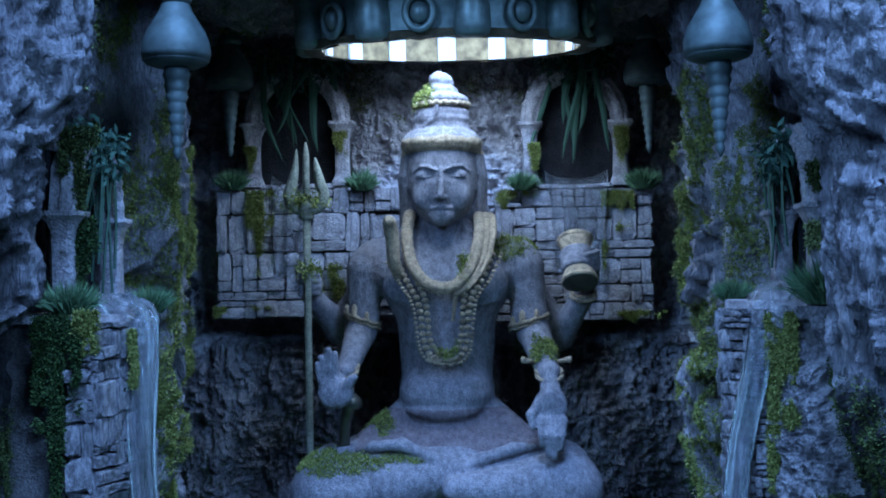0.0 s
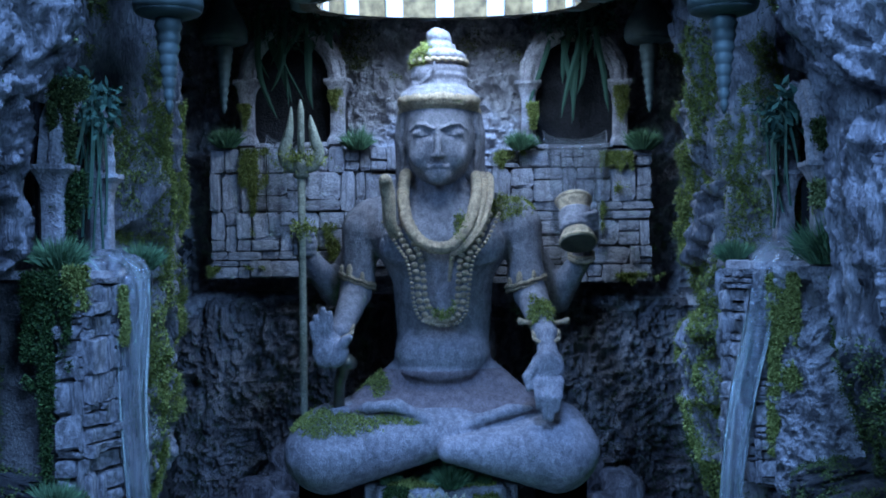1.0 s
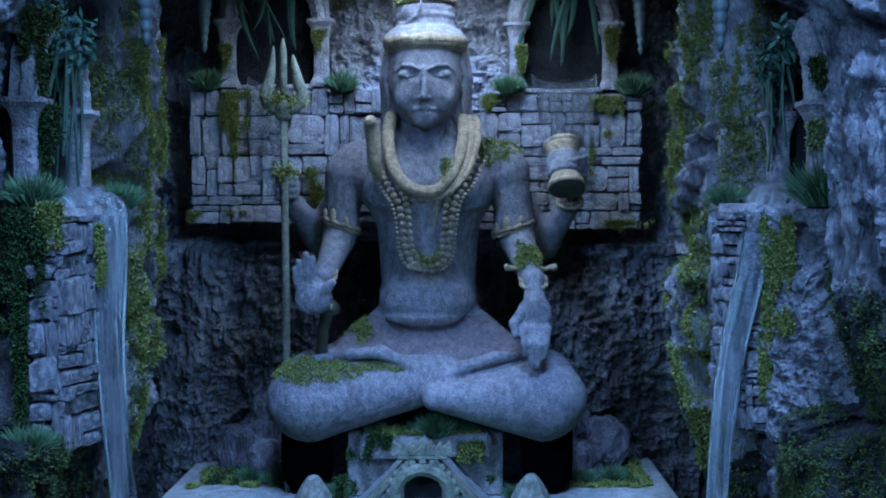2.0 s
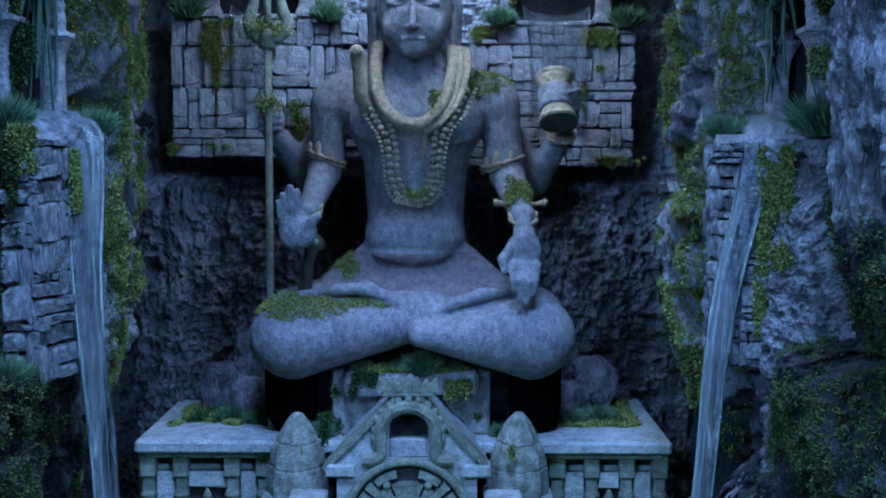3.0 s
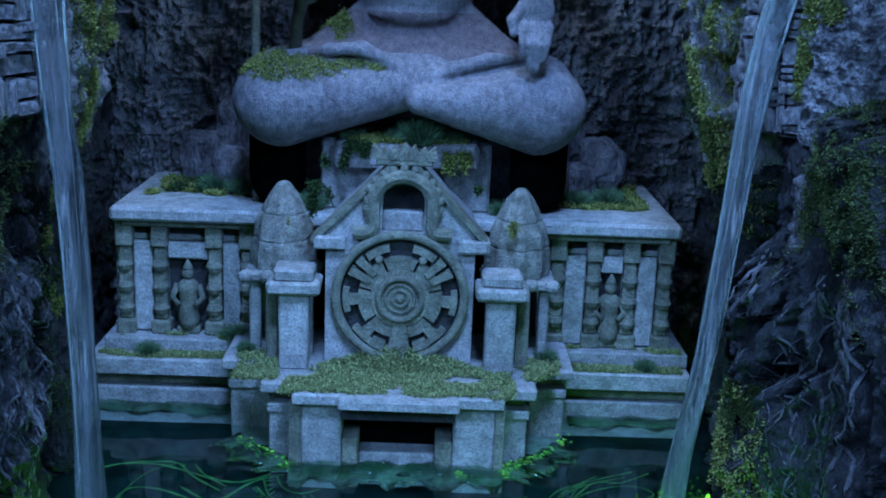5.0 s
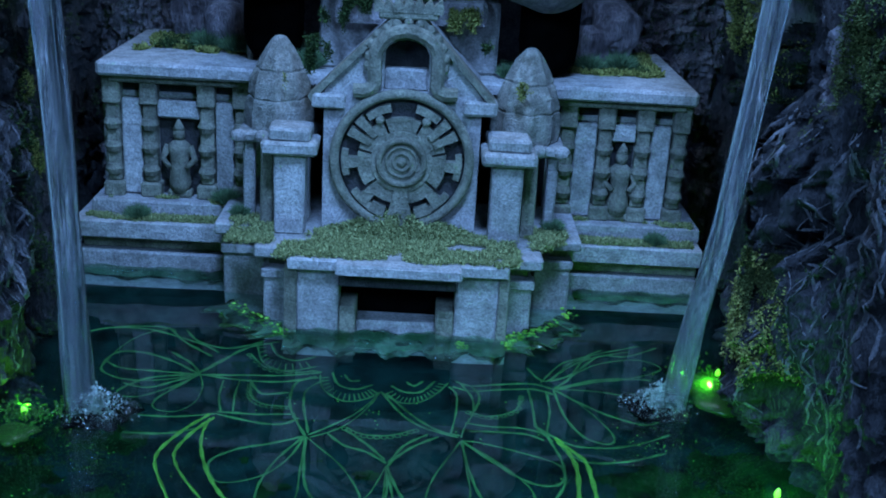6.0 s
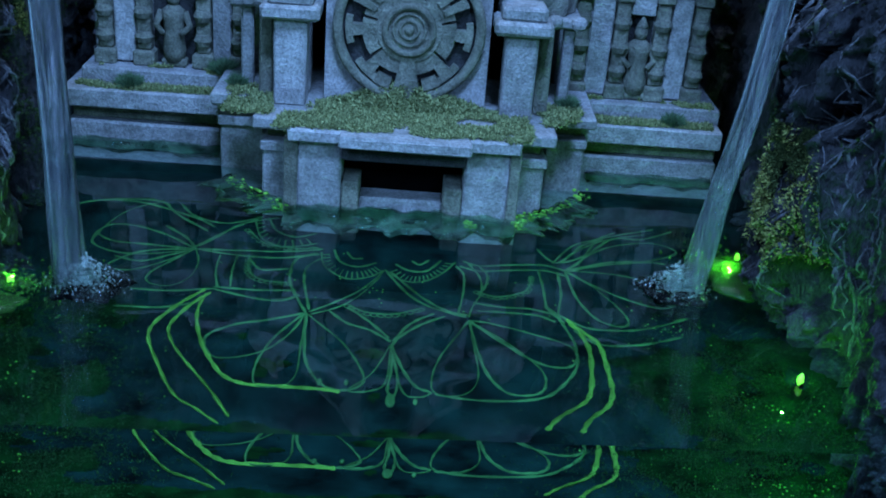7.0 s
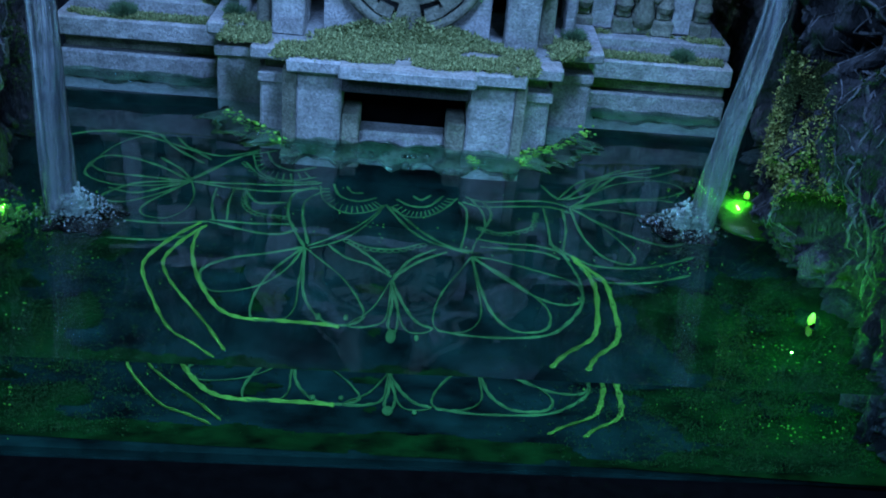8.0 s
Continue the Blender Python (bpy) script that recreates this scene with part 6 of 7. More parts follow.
LEDGES = {-1: [(-11, 28.6), (-8.75, 28.1), (-8.1, 28.0), (-7.7, 29.4), (-7.75, 30.6), (-8.35, 33.4), (-11, 34)],
          1: [(11.8, 28.0), (10.5, 29.0), (9.4, 30.1), (8.5, 30.7), (8.0, 31.8), (8.6, 33.8), (11.8, 34.4)]}
for side, name in ((-1, "wall_ledge_west"), (1, "wall_ledge_east")):
    out = LEDGES[side]
    mid = np.array([side * 10.5, 31.0])
    inner = [tuple(np.array(q) + (mid - np.array(q)) * 0.06) for q in out]
    core = solid(name, Shape().prism(inner if side < 0 else inner[::-1], 11.0, 16.72, axis="z"), M_MORTAR, "stone-built ledge from which a fall pours", kind="structure")
    line = out[1:6]
    for k in range(4):
        a, b = Vector((*line[k], 0)), Vector((*line[k + 1], 0))
        if side > 0:
            if k == 0:
                continue
            a, b = b, a
        masonry(core, (a.x, a.y, 11.1), (b - a).normalized(), 5.55, (b - a).length, 0.34, 50 + 7 * k + side, 0.045, 0.0, 0.1, 0.56 if side < 0 else 0.42, ROUGH_STONES)
    top = Shape().prism(out if side < 0 else out[::-1], 16.6, 16.8, axis="z")
    part("capstone", top.worn(0.06, 1.3), M_BLOCK, core)

# eroded rubble between the moss and the front rock of the eastern ledge
RUBBLE = np.array([(8.95, 30.28), (9.45, 29.92), (10.0, 29.4), (10.55, 28.85), (10.9, 28.4)])


def rubble_base(u, v):
    t = u * (len(RUBBLE) - 1)
    x = np.interp(t, np.arange(len(RUBBLE)), RUBBLE[:, 0])
    y = np.interp(t, np.arange(len(RUBBLE)), RUBBLE[:, 1])
    return np.stack([x, y, v], -1)


rock_sheet("wall_rubble_east", np.linspace(0, 1, 120), np.linspace(10.9, 16.7, 220), rubble_base,
           lambda u, v: np.stack([np.full(u.shape, -0.62), np.full(u.shape, -0.78), 0 * u], -1), 0.34, 0.5, 63, thick=0.4, mat=M_LEDGE,
           label="eroded pale stone rubble of the fall's ledge", run=1.1, pits=0.8, smooth=False)

# ---- falls ----
M_SPLASH = resin("splash_resin", (0.85, 1.0, 0.90), 0.03, 1.22, 0.4, 300, (1, 1, 1), 1.0, 0.001, 0.02)


def fall(name, pts, widths, flat, where):
    curve = spline(pts, 10)
    ws = np.interp(np.linspace(0, 1, len(curve)), np.linspace(0, 1, len(widths)), widths)
    n, seg = len(curve), 44
    verts, faces = [], []
    for i, c in enumerate(curve):
        c = Vector(c)
        d = (Vector(curve[min(i + 1, n - 1)]) - Vector(curve[max(i - 1, 0)])).normalized()
        u = flat - d * flat.dot(d)
        u.normalize()
        w = d.cross(u)
        for k in range(seg):
            a = 2 * math.pi * k / seg
            wob = 1 + 0.10 * math.sin(3 * a + i * 0.23) + 0.07 * math.sin(7 * a - i * 0.1) + 0.07 * math.sin(17 * a + 0.9 * math.sin(i * 0.31)) + 0.03 * math.sin(i * 0.9 + 5 * a)
            verts.append(c + (u * math.cos(a) * ws[i] * 0.5 + w * math.sin(a) * ws[i] * 0.2) * wob)
    for i in range(n - 1):
        for k in range(seg):
            k2 = (k + 1) % seg
            faces.append((i * seg + k, i * seg + k2, (i + 1) * seg + k2, (i + 1) * seg + k))
    faces += [tuple(range(seg - 1, -1, -1)), tuple(range((n - 1) * seg, n * seg))]
    ob = thing("waterfall", pts[-1], "frozen resin waterfall pouring from a stone ledge " + where, "waterfall", "waterfalls")
    part("stream", Shape().add(verts, faces), M_FALL, ob, smooth=True)
    rng = random.Random(len(where))
    strands = Shape()
    for k in range(16):
        a, i0 = rng.uniform(0, 2 * math.pi), rng.randrange(0, n // 2)
        i1, pts2, rr = rng.randrange(i0 + 12, n), [], rng.uniform(0.012, 0.035)
        for i in range(i0, i1):
            c = Vector(curve[i])
            d = (Vector(curve[min(i + 1, n - 1)]) - Vector(curve[max(i - 1, 0)])).normalized()
            u = (flat - d * flat.dot(d)).normalized()
            aa = a + 0.12 * math.sin(i * 0.21 + k)
            pts2.append(c + (u * math.cos(aa) * 0.5 + d.cross(u) * math.sin(aa) * 0.2) * ws[i] * 1.0)
        strands.tube(pts2, [rr * math.sin(math.pi * (0.08 + 0.88 * j / (len(pts2) - 1))) for j in range(len(pts2))], 6)
    part("ripple", strands, M_FOAM, ob, "fine clear ridges along the stream", smooth=True, kind="stuff")
    foam = Shape()
    bx, by, bz = pts[-1][0] * 0.95, pts[-1][1] + 0.1, WATER_Z
    for k in range(900):
        a, r = rng.uniform(0, 2 * math.pi), min(1.0, abs(rng.gauss(0, 0.44)))
        s = rng.choice((0.010, 0.014, 0.020, 0.034)) * rng.uniform(0.7, 1.2) * (1.1 - 0.5 * r)
        foam.ball((bx + r * math.cos(a), by - 0.1 + 0.8 * r * math.sin(a), bz + max(0.02, 0.75 - r * 0.85) * rng.random() ** 1.5 + 0.03), (s, s, s * rng.uniform(0.6, 1.3)), 6, 4)
    swell = Shape().lathe([(0.9, 0.0), (0.8, 0.05), (0.62, 0.10), (0.48, 0.22), (0.34, 0.28), (0.16, 0.45)], (bx, by - 0.05, bz - 0.02), 40, 0, lambda a, z: 1 + 0.12 * math.sin(5 * a + 2 * z) + 0.08 * math.sin(11 * a))
    part("swell", swell.worn(0.07, 3.0, 6), M_SPLASH, ob, "clear lumpy resin thrown up at the foot", smooth=True)
    part("splash", foam, M_FOAM, ob, "clear bubbly resin splash", smooth=True, kind="stuff")
    return ob


fall("waterfall", [(-9.0, 30.4, 17.0), (-8.3, 30.1, 17.0), (-7.75, 29.8, 16.85), (-7.38, 29.55, 16.2), (-7.36, 29.4, 13.6), (-7.24, 29.4, 11.2), (-7.08, 29.45, 8.9), (-6.95, 29.5, 4.6), (-6.9, 29.6, 0.6)], [1.5, 1.6, 1.4, 0.9, 0.74, 0.62, 0.58, 0.60, 0.72], Vector((0.75, 0.65, 0)), "in the west")
fall("waterfall", [(9.9, 31.7, 17.0), (9.3, 31.2, 17.0), (9.0, 30.8, 16.85), (8.72, 30.5, 16.1), (8.42, 30.38, 14.9), (8.02, 30.3, 13.2), (7.74, 30.2, 11.4), (7.60, 30.3, 9.0), (7.38, 30.55, 5.6), (7.12, 30.9, 3.2), (6.98, 31.25, 0.6)], [1.6, 1.5, 1.1, 0.78, 0.66, 0.60, 0.53, 0.48, 0.47, 0.50, 0.62], Vector((0.85, -0.5, 0)), "in the east")


M_SHEET = resin("thin_water_resin", (0.93, 0.96, 1.0), 0.10, 1.2, 0.5, 300, (1, 1, 0.2), 0.97)


def sheet(x, w, z0, z1, seed):
    """Thin clear water run over a window sill and down the wall."""
    us, vs = np.linspace(-1, 1, 26), np.linspace(0, 1, 40)
    u, v = np.meshgrid(us, vs, indexing="ij")
    px = x + u * w * (1 - 0.18 * v + 0.06 * np.sin(6 * v + seed))
    pz = z1 + 0.35 * (1 - v) * np.abs(u) ** 3 - v * (z1 - z0) * (1 - 0.12 * np.sin(3 * u + seed) ** 2)
    py = np.where(v < 0.08, 44.4 - 4 * v, 44.0 + 0.12 * v) + 0.06 * np.sin(9 * u + 2 * v + seed)
    f, r = np.stack([px, py, pz], -1), np.stack([px, py + 0.1, pz], -1)
    i = np.arange(u.size).reshape(u.shape)
    q = np.stack([i[:-1, :-1], i[1:, :-1], i[1:, 1:], i[:-1, 1:]], -1).reshape(-1, 4)
    rims = [np.stack([l[:-1], l[1:], l[1:] + u.size, l[:-1] + u.size], -1) for l in (i[0], i[-1][::-1], i[:, 0][::-1], i[:, -1])]
    me = array_mesh("water_sheet", np.concatenate([f.reshape(-1, 3), r.reshape(-1, 3)]), np.concatenate([q, q[:, ::-1] + u.size] + rims))
    solid("water_sheet", me, M_SHEET, "thin clear sheet of water over a ruined window sill", "water", "wall water")


sheet(5.1, 1.15, 17.2, 21.35, 1)
sheet(-6.0, 0.75, 17.5, 21.4, 4)


# ---- painted lotus mandala on the pool bed ----
mandala = thing("mandala", (0, 31, POOL_Z), "lotus mandala painted in glowing green lines on the pool bed", "painting")


def stroke(name, pts, w=0.039, per=8, mat=M_LINE):
    curve = spline([(x, y, 0.0) for x, y in pts], per)
    ws = [w * (1 + 0.25 * math.sin(1.3 * k + 7 * curve[0][0])) * (0.5 if k in (0, len(curve) - 1) else 1) for k in range(len(curve))]
    part(name, Shape().tube([(x, y, POOL_Z + 0.012) for x, y, _ in curve], ws, 6, flat=0.5), mat, mandala)
    return curve


def petal(pts):
    stroke("petal", pts)


def line(pts):
    stroke("line", pts)


def outer(pts):
    stroke("line", pts, 0.060, 8, M_LITLINE)


def ticked(pts):
    """An arc of a half flower with a comb of short ticks."""
    curve = stroke("line", pts, 0.027)
    mx, my = (pts[0][0] + pts[-1][0]) / 2, max(pts[0][1], pts[-1][1])
    for k in range(2, len(curve) - 2, 2):
        x, y = curve[k][0], curve[k][1]
        part("tick", Shape().tube([(x, y, POOL_Z + 0.012), (x + 0.26 * (mx - x), y + 0.26 * (my - y), POOL_Z + 0.012)], 0.024, 5, flat=0.5), M_LINE, mandala)


def beaded(pts):
    """An arc edged with small scallops."""
    curve = stroke("line", pts, 0.024)
    for k in range(0, len(curve), 2):
        x, y = curve[k][0], curve[k][1] - 0.09
        part("scallop", Shape().tube([(x + 0.075 * math.cos(t), y + 0.075 * math.sin(t), POOL_Z + 0.012) for t in np.linspace(0, 2 * math.pi, 9)[:-1]], 0.018, 5, 0, True), M_LINE, mandala)


petal([(-1.90, 30.30), (-2.70, 29.85), (-3.30, 29.60), (-3.80, 29.15), (-3.85, 28.70), (-3.50, 28.20), (-2.75, 28.45), (-2.25, 29.10), (-1.90, 30.30)])
petal([(-1.90, 30.30), (-2.40, 29.30), (-2.65, 28.25), (-2.65, 27.45), (-2.45, 27.20), (-2.00, 27.30), (-1.80, 27.80), (-1.85, 28.95), (-1.90, 30.30)])
petal([(-1.90, 30.30), (-1.75, 28.70), (-1.50, 27.85), (-1.15, 27.35), (-0.70, 27.30), (-0.40, 27.65), (-0.55, 28.25), (-1.00, 29.15), (-1.90, 30.30)])
petal([(1.85, 30.40), (1.30, 29.10), (1.05, 28.15), (1.05, 27.50), (1.35, 27.30), (1.75, 27.45), (2.00, 28.05), (1.95, 29.20), (1.85, 30.40)])
petal([(1.85, 30.40), (2.00, 29.20), (2.20, 28.20), (2.60, 27.55), (3.15, 27.55), (3.40, 27.90), (3.35, 28.55), (2.75, 29.45), (1.85, 30.40)])
petal([(1.85, 30.40), (2.70, 29.40), (3.40, 28.75), (3.95, 28.70), (4.20, 29.10), (4.05, 29.60), (3.25, 30.00), (2.35, 30.35), (1.85, 30.40)])
outer([(-4.25, 30.90), (-4.30, 30.10), (-4.05, 29.10), (-3.70, 28.25), (-3.30, 27.55), (-2.80, 27.25), (-2.00, 27.25), (-1.30, 27.25), (-0.85, 27.20)])
outer([(-4.15, 30.95), (-4.55, 30.20), (-4.75, 29.40), (-4.60, 28.80), (-4.10, 27.95), (-3.45, 27.00), (-2.90, 26.10)])
outer([(-4.30, 31.10), (-4.75, 30.30), (-5.10, 29.45), (-5.05, 28.75), (-4.55, 27.60), (-4.05, 26.70), (-3.55, 26.30), (-3.05, 25.85)])
line([(1.10, 27.35), (2.00, 27.20), (3.20, 27.40), (3.75, 27.95), (4.15, 28.75), (4.20, 29.65), (4.05, 30.40), (3.80, 31.20)])
outer([(4.10, 30.80), (4.40, 30.10), (4.50, 29.25), (4.35, 27.95), (4.15, 27.40), (3.60, 26.80), (3.30, 26.35)])
outer([(4.15, 30.55), (4.70, 29.85), (4.80, 29.05), (4.80, 27.95), (4.65, 27.35), (4.20, 26.75), (4.00, 26.30)])
line([(4.25, 30.30), (4.75, 29.75), (5.65, 29.80), (6.75, 30.30)])
line([(3.65, 31.30), (4.45, 30.45), (5.20, 30.35), (6.05, 30.60), (7.00, 31.15)])
petal([(4.30, 33.30), (4.45, 31.95), (4.80, 30.90), (5.25, 30.55), (5.55, 30.70), (5.50, 31.30), (4.95, 32.50), (4.30, 33.30)])
petal([(4.30, 33.30), (5.20, 32.35), (5.95, 31.75), (6.55, 31.60), (7.00, 32.15), (6.40, 32.95), (5.45, 33.30), (4.30, 33.30)])
petal([(4.30, 33.30), (5.55, 33.95), (6.60, 34.20), (7.45, 34.80), (6.80, 35.30), (5.50, 34.75), (4.30, 33.30)])
line([(4.30, 33.30), (4.80, 33.95), (5.40, 35.30), (5.95, 35.85)])
line([(4.30, 33.30), (3.75, 33.55), (2.90, 33.45), (2.15, 33.30), (1.75, 33.50)])
line([(4.30, 33.00), (3.75, 33.25), (2.90, 33.15), (2.15, 33.00), (1.65, 33.20)])
line([(-0.20, 32.75), (-0.70, 31.65), (-1.20, 31.00), (-1.85, 30.35)])
line([(-0.30, 32.40), (-0.70, 31.40), (-1.15, 30.75), (-1.80, 30.25)])
line([(-0.20, 32.75), (0.30, 31.70), (0.90, 31.00), (1.80, 30.55)])
line([(-0.05, 32.65), (0.60, 31.60), (1.30, 30.85), (1.85, 30.65)])
line([(-1.40, 30.50), (-0.95, 30.00), (-0.40, 29.75), (0.10, 29.30)])
line([(-0.95, 30.70), (-0.45, 30.15), (0.05, 29.45)])
line([(1.30, 30.55), (0.70, 30.05), (0.25, 29.45), (0.10, 29.00)])
line([(1.05, 30.65), (0.50, 30.10), (0.15, 29.30)])
petal([(0.10, 29.20), (-0.15, 28.25), (-0.35, 27.80), (-0.70, 27.30), (-0.30, 27.30), (0.05, 27.70), (0.10, 29.20)])
petal([(0.10, 29.20), (0.15, 28.25), (0.10, 27.40), (0.25, 27.20), (0.30, 27.65), (0.25, 28.30), (0.10, 29.20)])
petal([(0.10, 29.20), (0.40, 28.20), (0.70, 27.60), (1.00, 27.40), (0.75, 27.20), (0.40, 27.45), (0.10, 29.20)])
line([(-1.90, 30.30), (-2.35, 31.40), (-2.50, 32.25), (-2.40, 33.00), (-1.90, 33.35)])
line([(-1.85, 30.45), (-2.10, 31.75), (-2.15, 32.55), (-1.75, 33.25)])
line([(1.85, 30.55), (1.95, 31.10), (2.15, 31.80), (2.15, 32.60), (1.85, 33.45)])
line([(1.60, 30.65), (1.75, 31.95), (1.75, 32.75), (1.55, 33.20)])
line([(-4.95, 33.15), (-3.75, 32.95), (-2.75, 32.95), (-1.95, 33.40)])
line([(-4.95, 33.15), (-3.80, 33.25), (-2.80, 33.30), (-1.85, 33.65)])
line([(-4.95, 33.15), (-5.30, 33.75), (-5.95, 34.35)])
line([(-4.95, 33.15), (-6.15, 33.20), (-7.05, 33.30), (-7.55, 33.70)])
petal([(-4.95, 33.15), (-5.70, 31.80), (-5.65, 31.25), (-5.15, 31.15), (-4.80, 31.65), (-4.75, 32.40), (-4.95, 33.15)])
petal([(-4.95, 33.15), (-6.20, 32.80), (-6.80, 31.95), (-6.25, 31.80), (-5.55, 32.35), (-4.95, 33.15)])
line([(-4.15, 31.15), (-3.10, 30.80), (-2.50, 30.80), (-2.15, 31.10)])
line([(-4.15, 31.25), (-3.20, 31.20), (-2.55, 31.25), (-2.25, 31.30)])
line([(-6.00, 30.90), (-5.10, 30.90), (-4.15, 31.15)])
line([(-4.30, 32.90), (-4.25, 32.05), (-4.05, 31.25)])
line([(-3.85, 33.00), (-3.85, 32.15), (-3.75, 31.30)])
line([(-6.15, 30.05), (-5.15, 30.10), (-4.45, 30.40)])
line([(3.65, 33.20), (3.70, 32.30), (3.70, 31.30), (3.90, 30.80)])
line([(4.10, 33.20), (4.10, 32.05), (3.95, 30.95), (4.05, 30.55)])
line([(4.00, 33.65), (4.65, 34.80), (5.85, 35.60), (7.05, 36.25)])
line([(4.40, 34.10), (5.40, 35.15), (6.75, 35.85)])
line([(1.95, 31.30), (2.60, 31.15), (3.30, 31.15), (3.95, 30.90)])
line([(2.05, 30.90), (2.75, 30.90), (3.45, 30.85), (3.85, 30.60)])
petal([(-4.95, 33.15), (-5.90, 33.90), (-6.75, 34.25), (-7.40, 34.10), (-7.50, 33.15), (-6.75, 32.70), (-5.80, 32.75), (-4.95, 33.15)])
line([(-7.95, 35.65), (-6.85, 35.65), (-5.35, 34.95), (-4.70, 34.45)])
line([(-5.00, 33.30), (-4.20, 34.50), (-3.60, 35.25)])
ticked([(-3.75, 35.05), (-3.43, 34.05), (-2.78, 33.60), (-2.00, 33.90)])
line([(-3.40, 35.20), (-3.10, 34.50), (-2.60, 34.20), (-2.10, 34.50)])
line([(-7.55, 33.30), (-7.35, 34.40), (-7.00, 35.25), (-6.30, 35.80)])
line([(-6.25, 35.70), (-5.70, 34.95), (-4.85, 34.20)])
line([(-5.85, 35.75), (-5.30, 35.00), (-4.40, 34.75), (-3.60, 35.30)])
line([(-5.00, 33.20), (-4.55, 33.90), (-4.00, 34.80), (-3.15, 35.30)])
line([(-9.10, 34.75), (-8.05, 35.60), (-6.70, 35.85), (-6.10, 35.60)])
line([(3.70, 34.45), (4.15, 33.75), (4.90, 34.85), (5.55, 35.35)])
line([(4.25, 33.75), (4.95, 34.25), (5.80, 35.40), (6.60, 35.50), (7.55, 36.20)])
line([(4.40, 33.30), (5.45, 33.80), (6.50, 34.10), (7.05, 34.05)])
line([(-6.75, 32.50), (-6.10, 32.30), (-5.50, 32.70), (-4.95, 33.15)])
line([(2.15, 33.30), (2.35, 32.70), (2.20, 31.95)])
line([(-3.60, 33.00), (-3.35, 32.45), (-3.10, 32.25), (-2.55, 32.40)])
ticked([(-1.88, 33.50), (-1.71, 32.68), (-1.15, 32.13), (-0.60, 32.28), (-0.24, 32.70)])
line([(-1.58, 33.65), (-1.35, 33.00), (-0.90, 32.78), (-0.46, 33.10)])
line([(-1.25, 33.60), (-1.05, 33.25), (-0.80, 33.30)])
ticked([(-0.18, 32.70), (0.29, 32.20), (0.79, 32.26), (1.23, 32.75), (1.55, 33.40)])
line([(0.05, 33.10), (0.40, 32.80), (0.85, 32.85), (1.20, 33.45)])
line([(0.45, 33.35), (0.65, 33.15), (0.90, 33.45)])
beaded([(-1.00, 30.85), (-0.50, 30.55), (0.15, 30.55), (0.75, 30.90)])
beaded([(-3.55, 32.80), (-3.45, 32.15), (-3.10, 31.75), (-2.45, 31.70)])
beaded([(2.05, 31.95), (2.55, 31.70), (3.25, 32.10), (3.45, 32.90)])
beaded([(-3.85, 34.50), (-3.30, 33.75), (-2.55, 33.55), (-2.00, 33.70)])
for x, y, r in ((0.18, 27.0, 0.11), (-1.3, 27.5, 0.06), (0.7, 27.0, 0.05), (-0.75, 27.55, 0.05)):
    part("dot", Shape().ball((x, y, POOL_Z + 0.05), (r, r * 2.4, 0.04), 10, 5), M_LINE, mandala)

# tiny green specks that glow of themselves
rng = np.random.default_rng(8)
sh = Shape()
for k in range(260):
    a, r = rng.uniform(0, 2 * math.pi), abs(rng.normal(0, 1))
    c = ((-6.6, 29.3), (6.6, 30.6), (0.0, 31.5), (8.0, 27.6), (-7.6, 27.0))[k % 5]
    w = (1.6, 1.4, 2.8, 1.5, 1.8)[k % 5]
    s = rng.uniform(0.010, 0.028)
    sh.ball((c[0] + w * r * math.cos(a), c[1] + 0.6 * w * r * math.sin(a), POOL_Z + 0.03), s, 5, 4)
part("glint", sh, plain("glowing_green_speck", (0.03, 0.2, 0.015), 0.6, 0, 0.2, 200, 0, (0.16, 0.7, 0.03), 0.13), mandala, "scattered glowing green specks", kind="stuff")

# clear gel heaped against the porch and the wings
def gel(pts, r, seed):
    """A mound of gel along a line: steep at the stones, running out flat on the water."""
    curve = [Vector(q) for q in spline([(x, y, WATER_Z) for x, y in pts], 12)]
    section = ((-0.35, -0.5), (-0.3, 0.35), (0.1, 0.42), (0.45, 0.34), (0.9, 0.22), (1.4, 0.16), (1.9, 0.06), (2.2, -0.1), (1.2, -0.5))
    verts, faces, m = [], [], len(section)
    for i, q in enumerate(curve):
        d = (curve[min(i + 1, len(curve) - 1)] - curve[max(i - 1, 0)]).normalized()
        out = Vector((d.y, -d.x, 0))
        for k, (u, h) in enumerate(section):
            swell = 1 + 0.22 * math.sin(i * 0.61 + seed + k * 0.7) + 0.14 * math.sin(i * 1.37 + 2 * seed)
            verts.append(q + out * u * r * swell + Vector((0, 0, h * r * (swell if h > 0 else 1))))
    for i in range(len(curve) - 1):
        faces += [(i * m + k, i * m + (k + 1) % m, (i + 1) * m + (k + 1) % m, (i + 1) * m + k) for k in range(m)]
    faces += [tuple(range(m - 1, -1, -1)), tuple(range((len(curve) - 1) * m, len(curve) * m))]
    part("gel", Shape().add(verts, faces).worn(0.012, 4.0, seed), M_GEL, gel_edge, smooth=True)


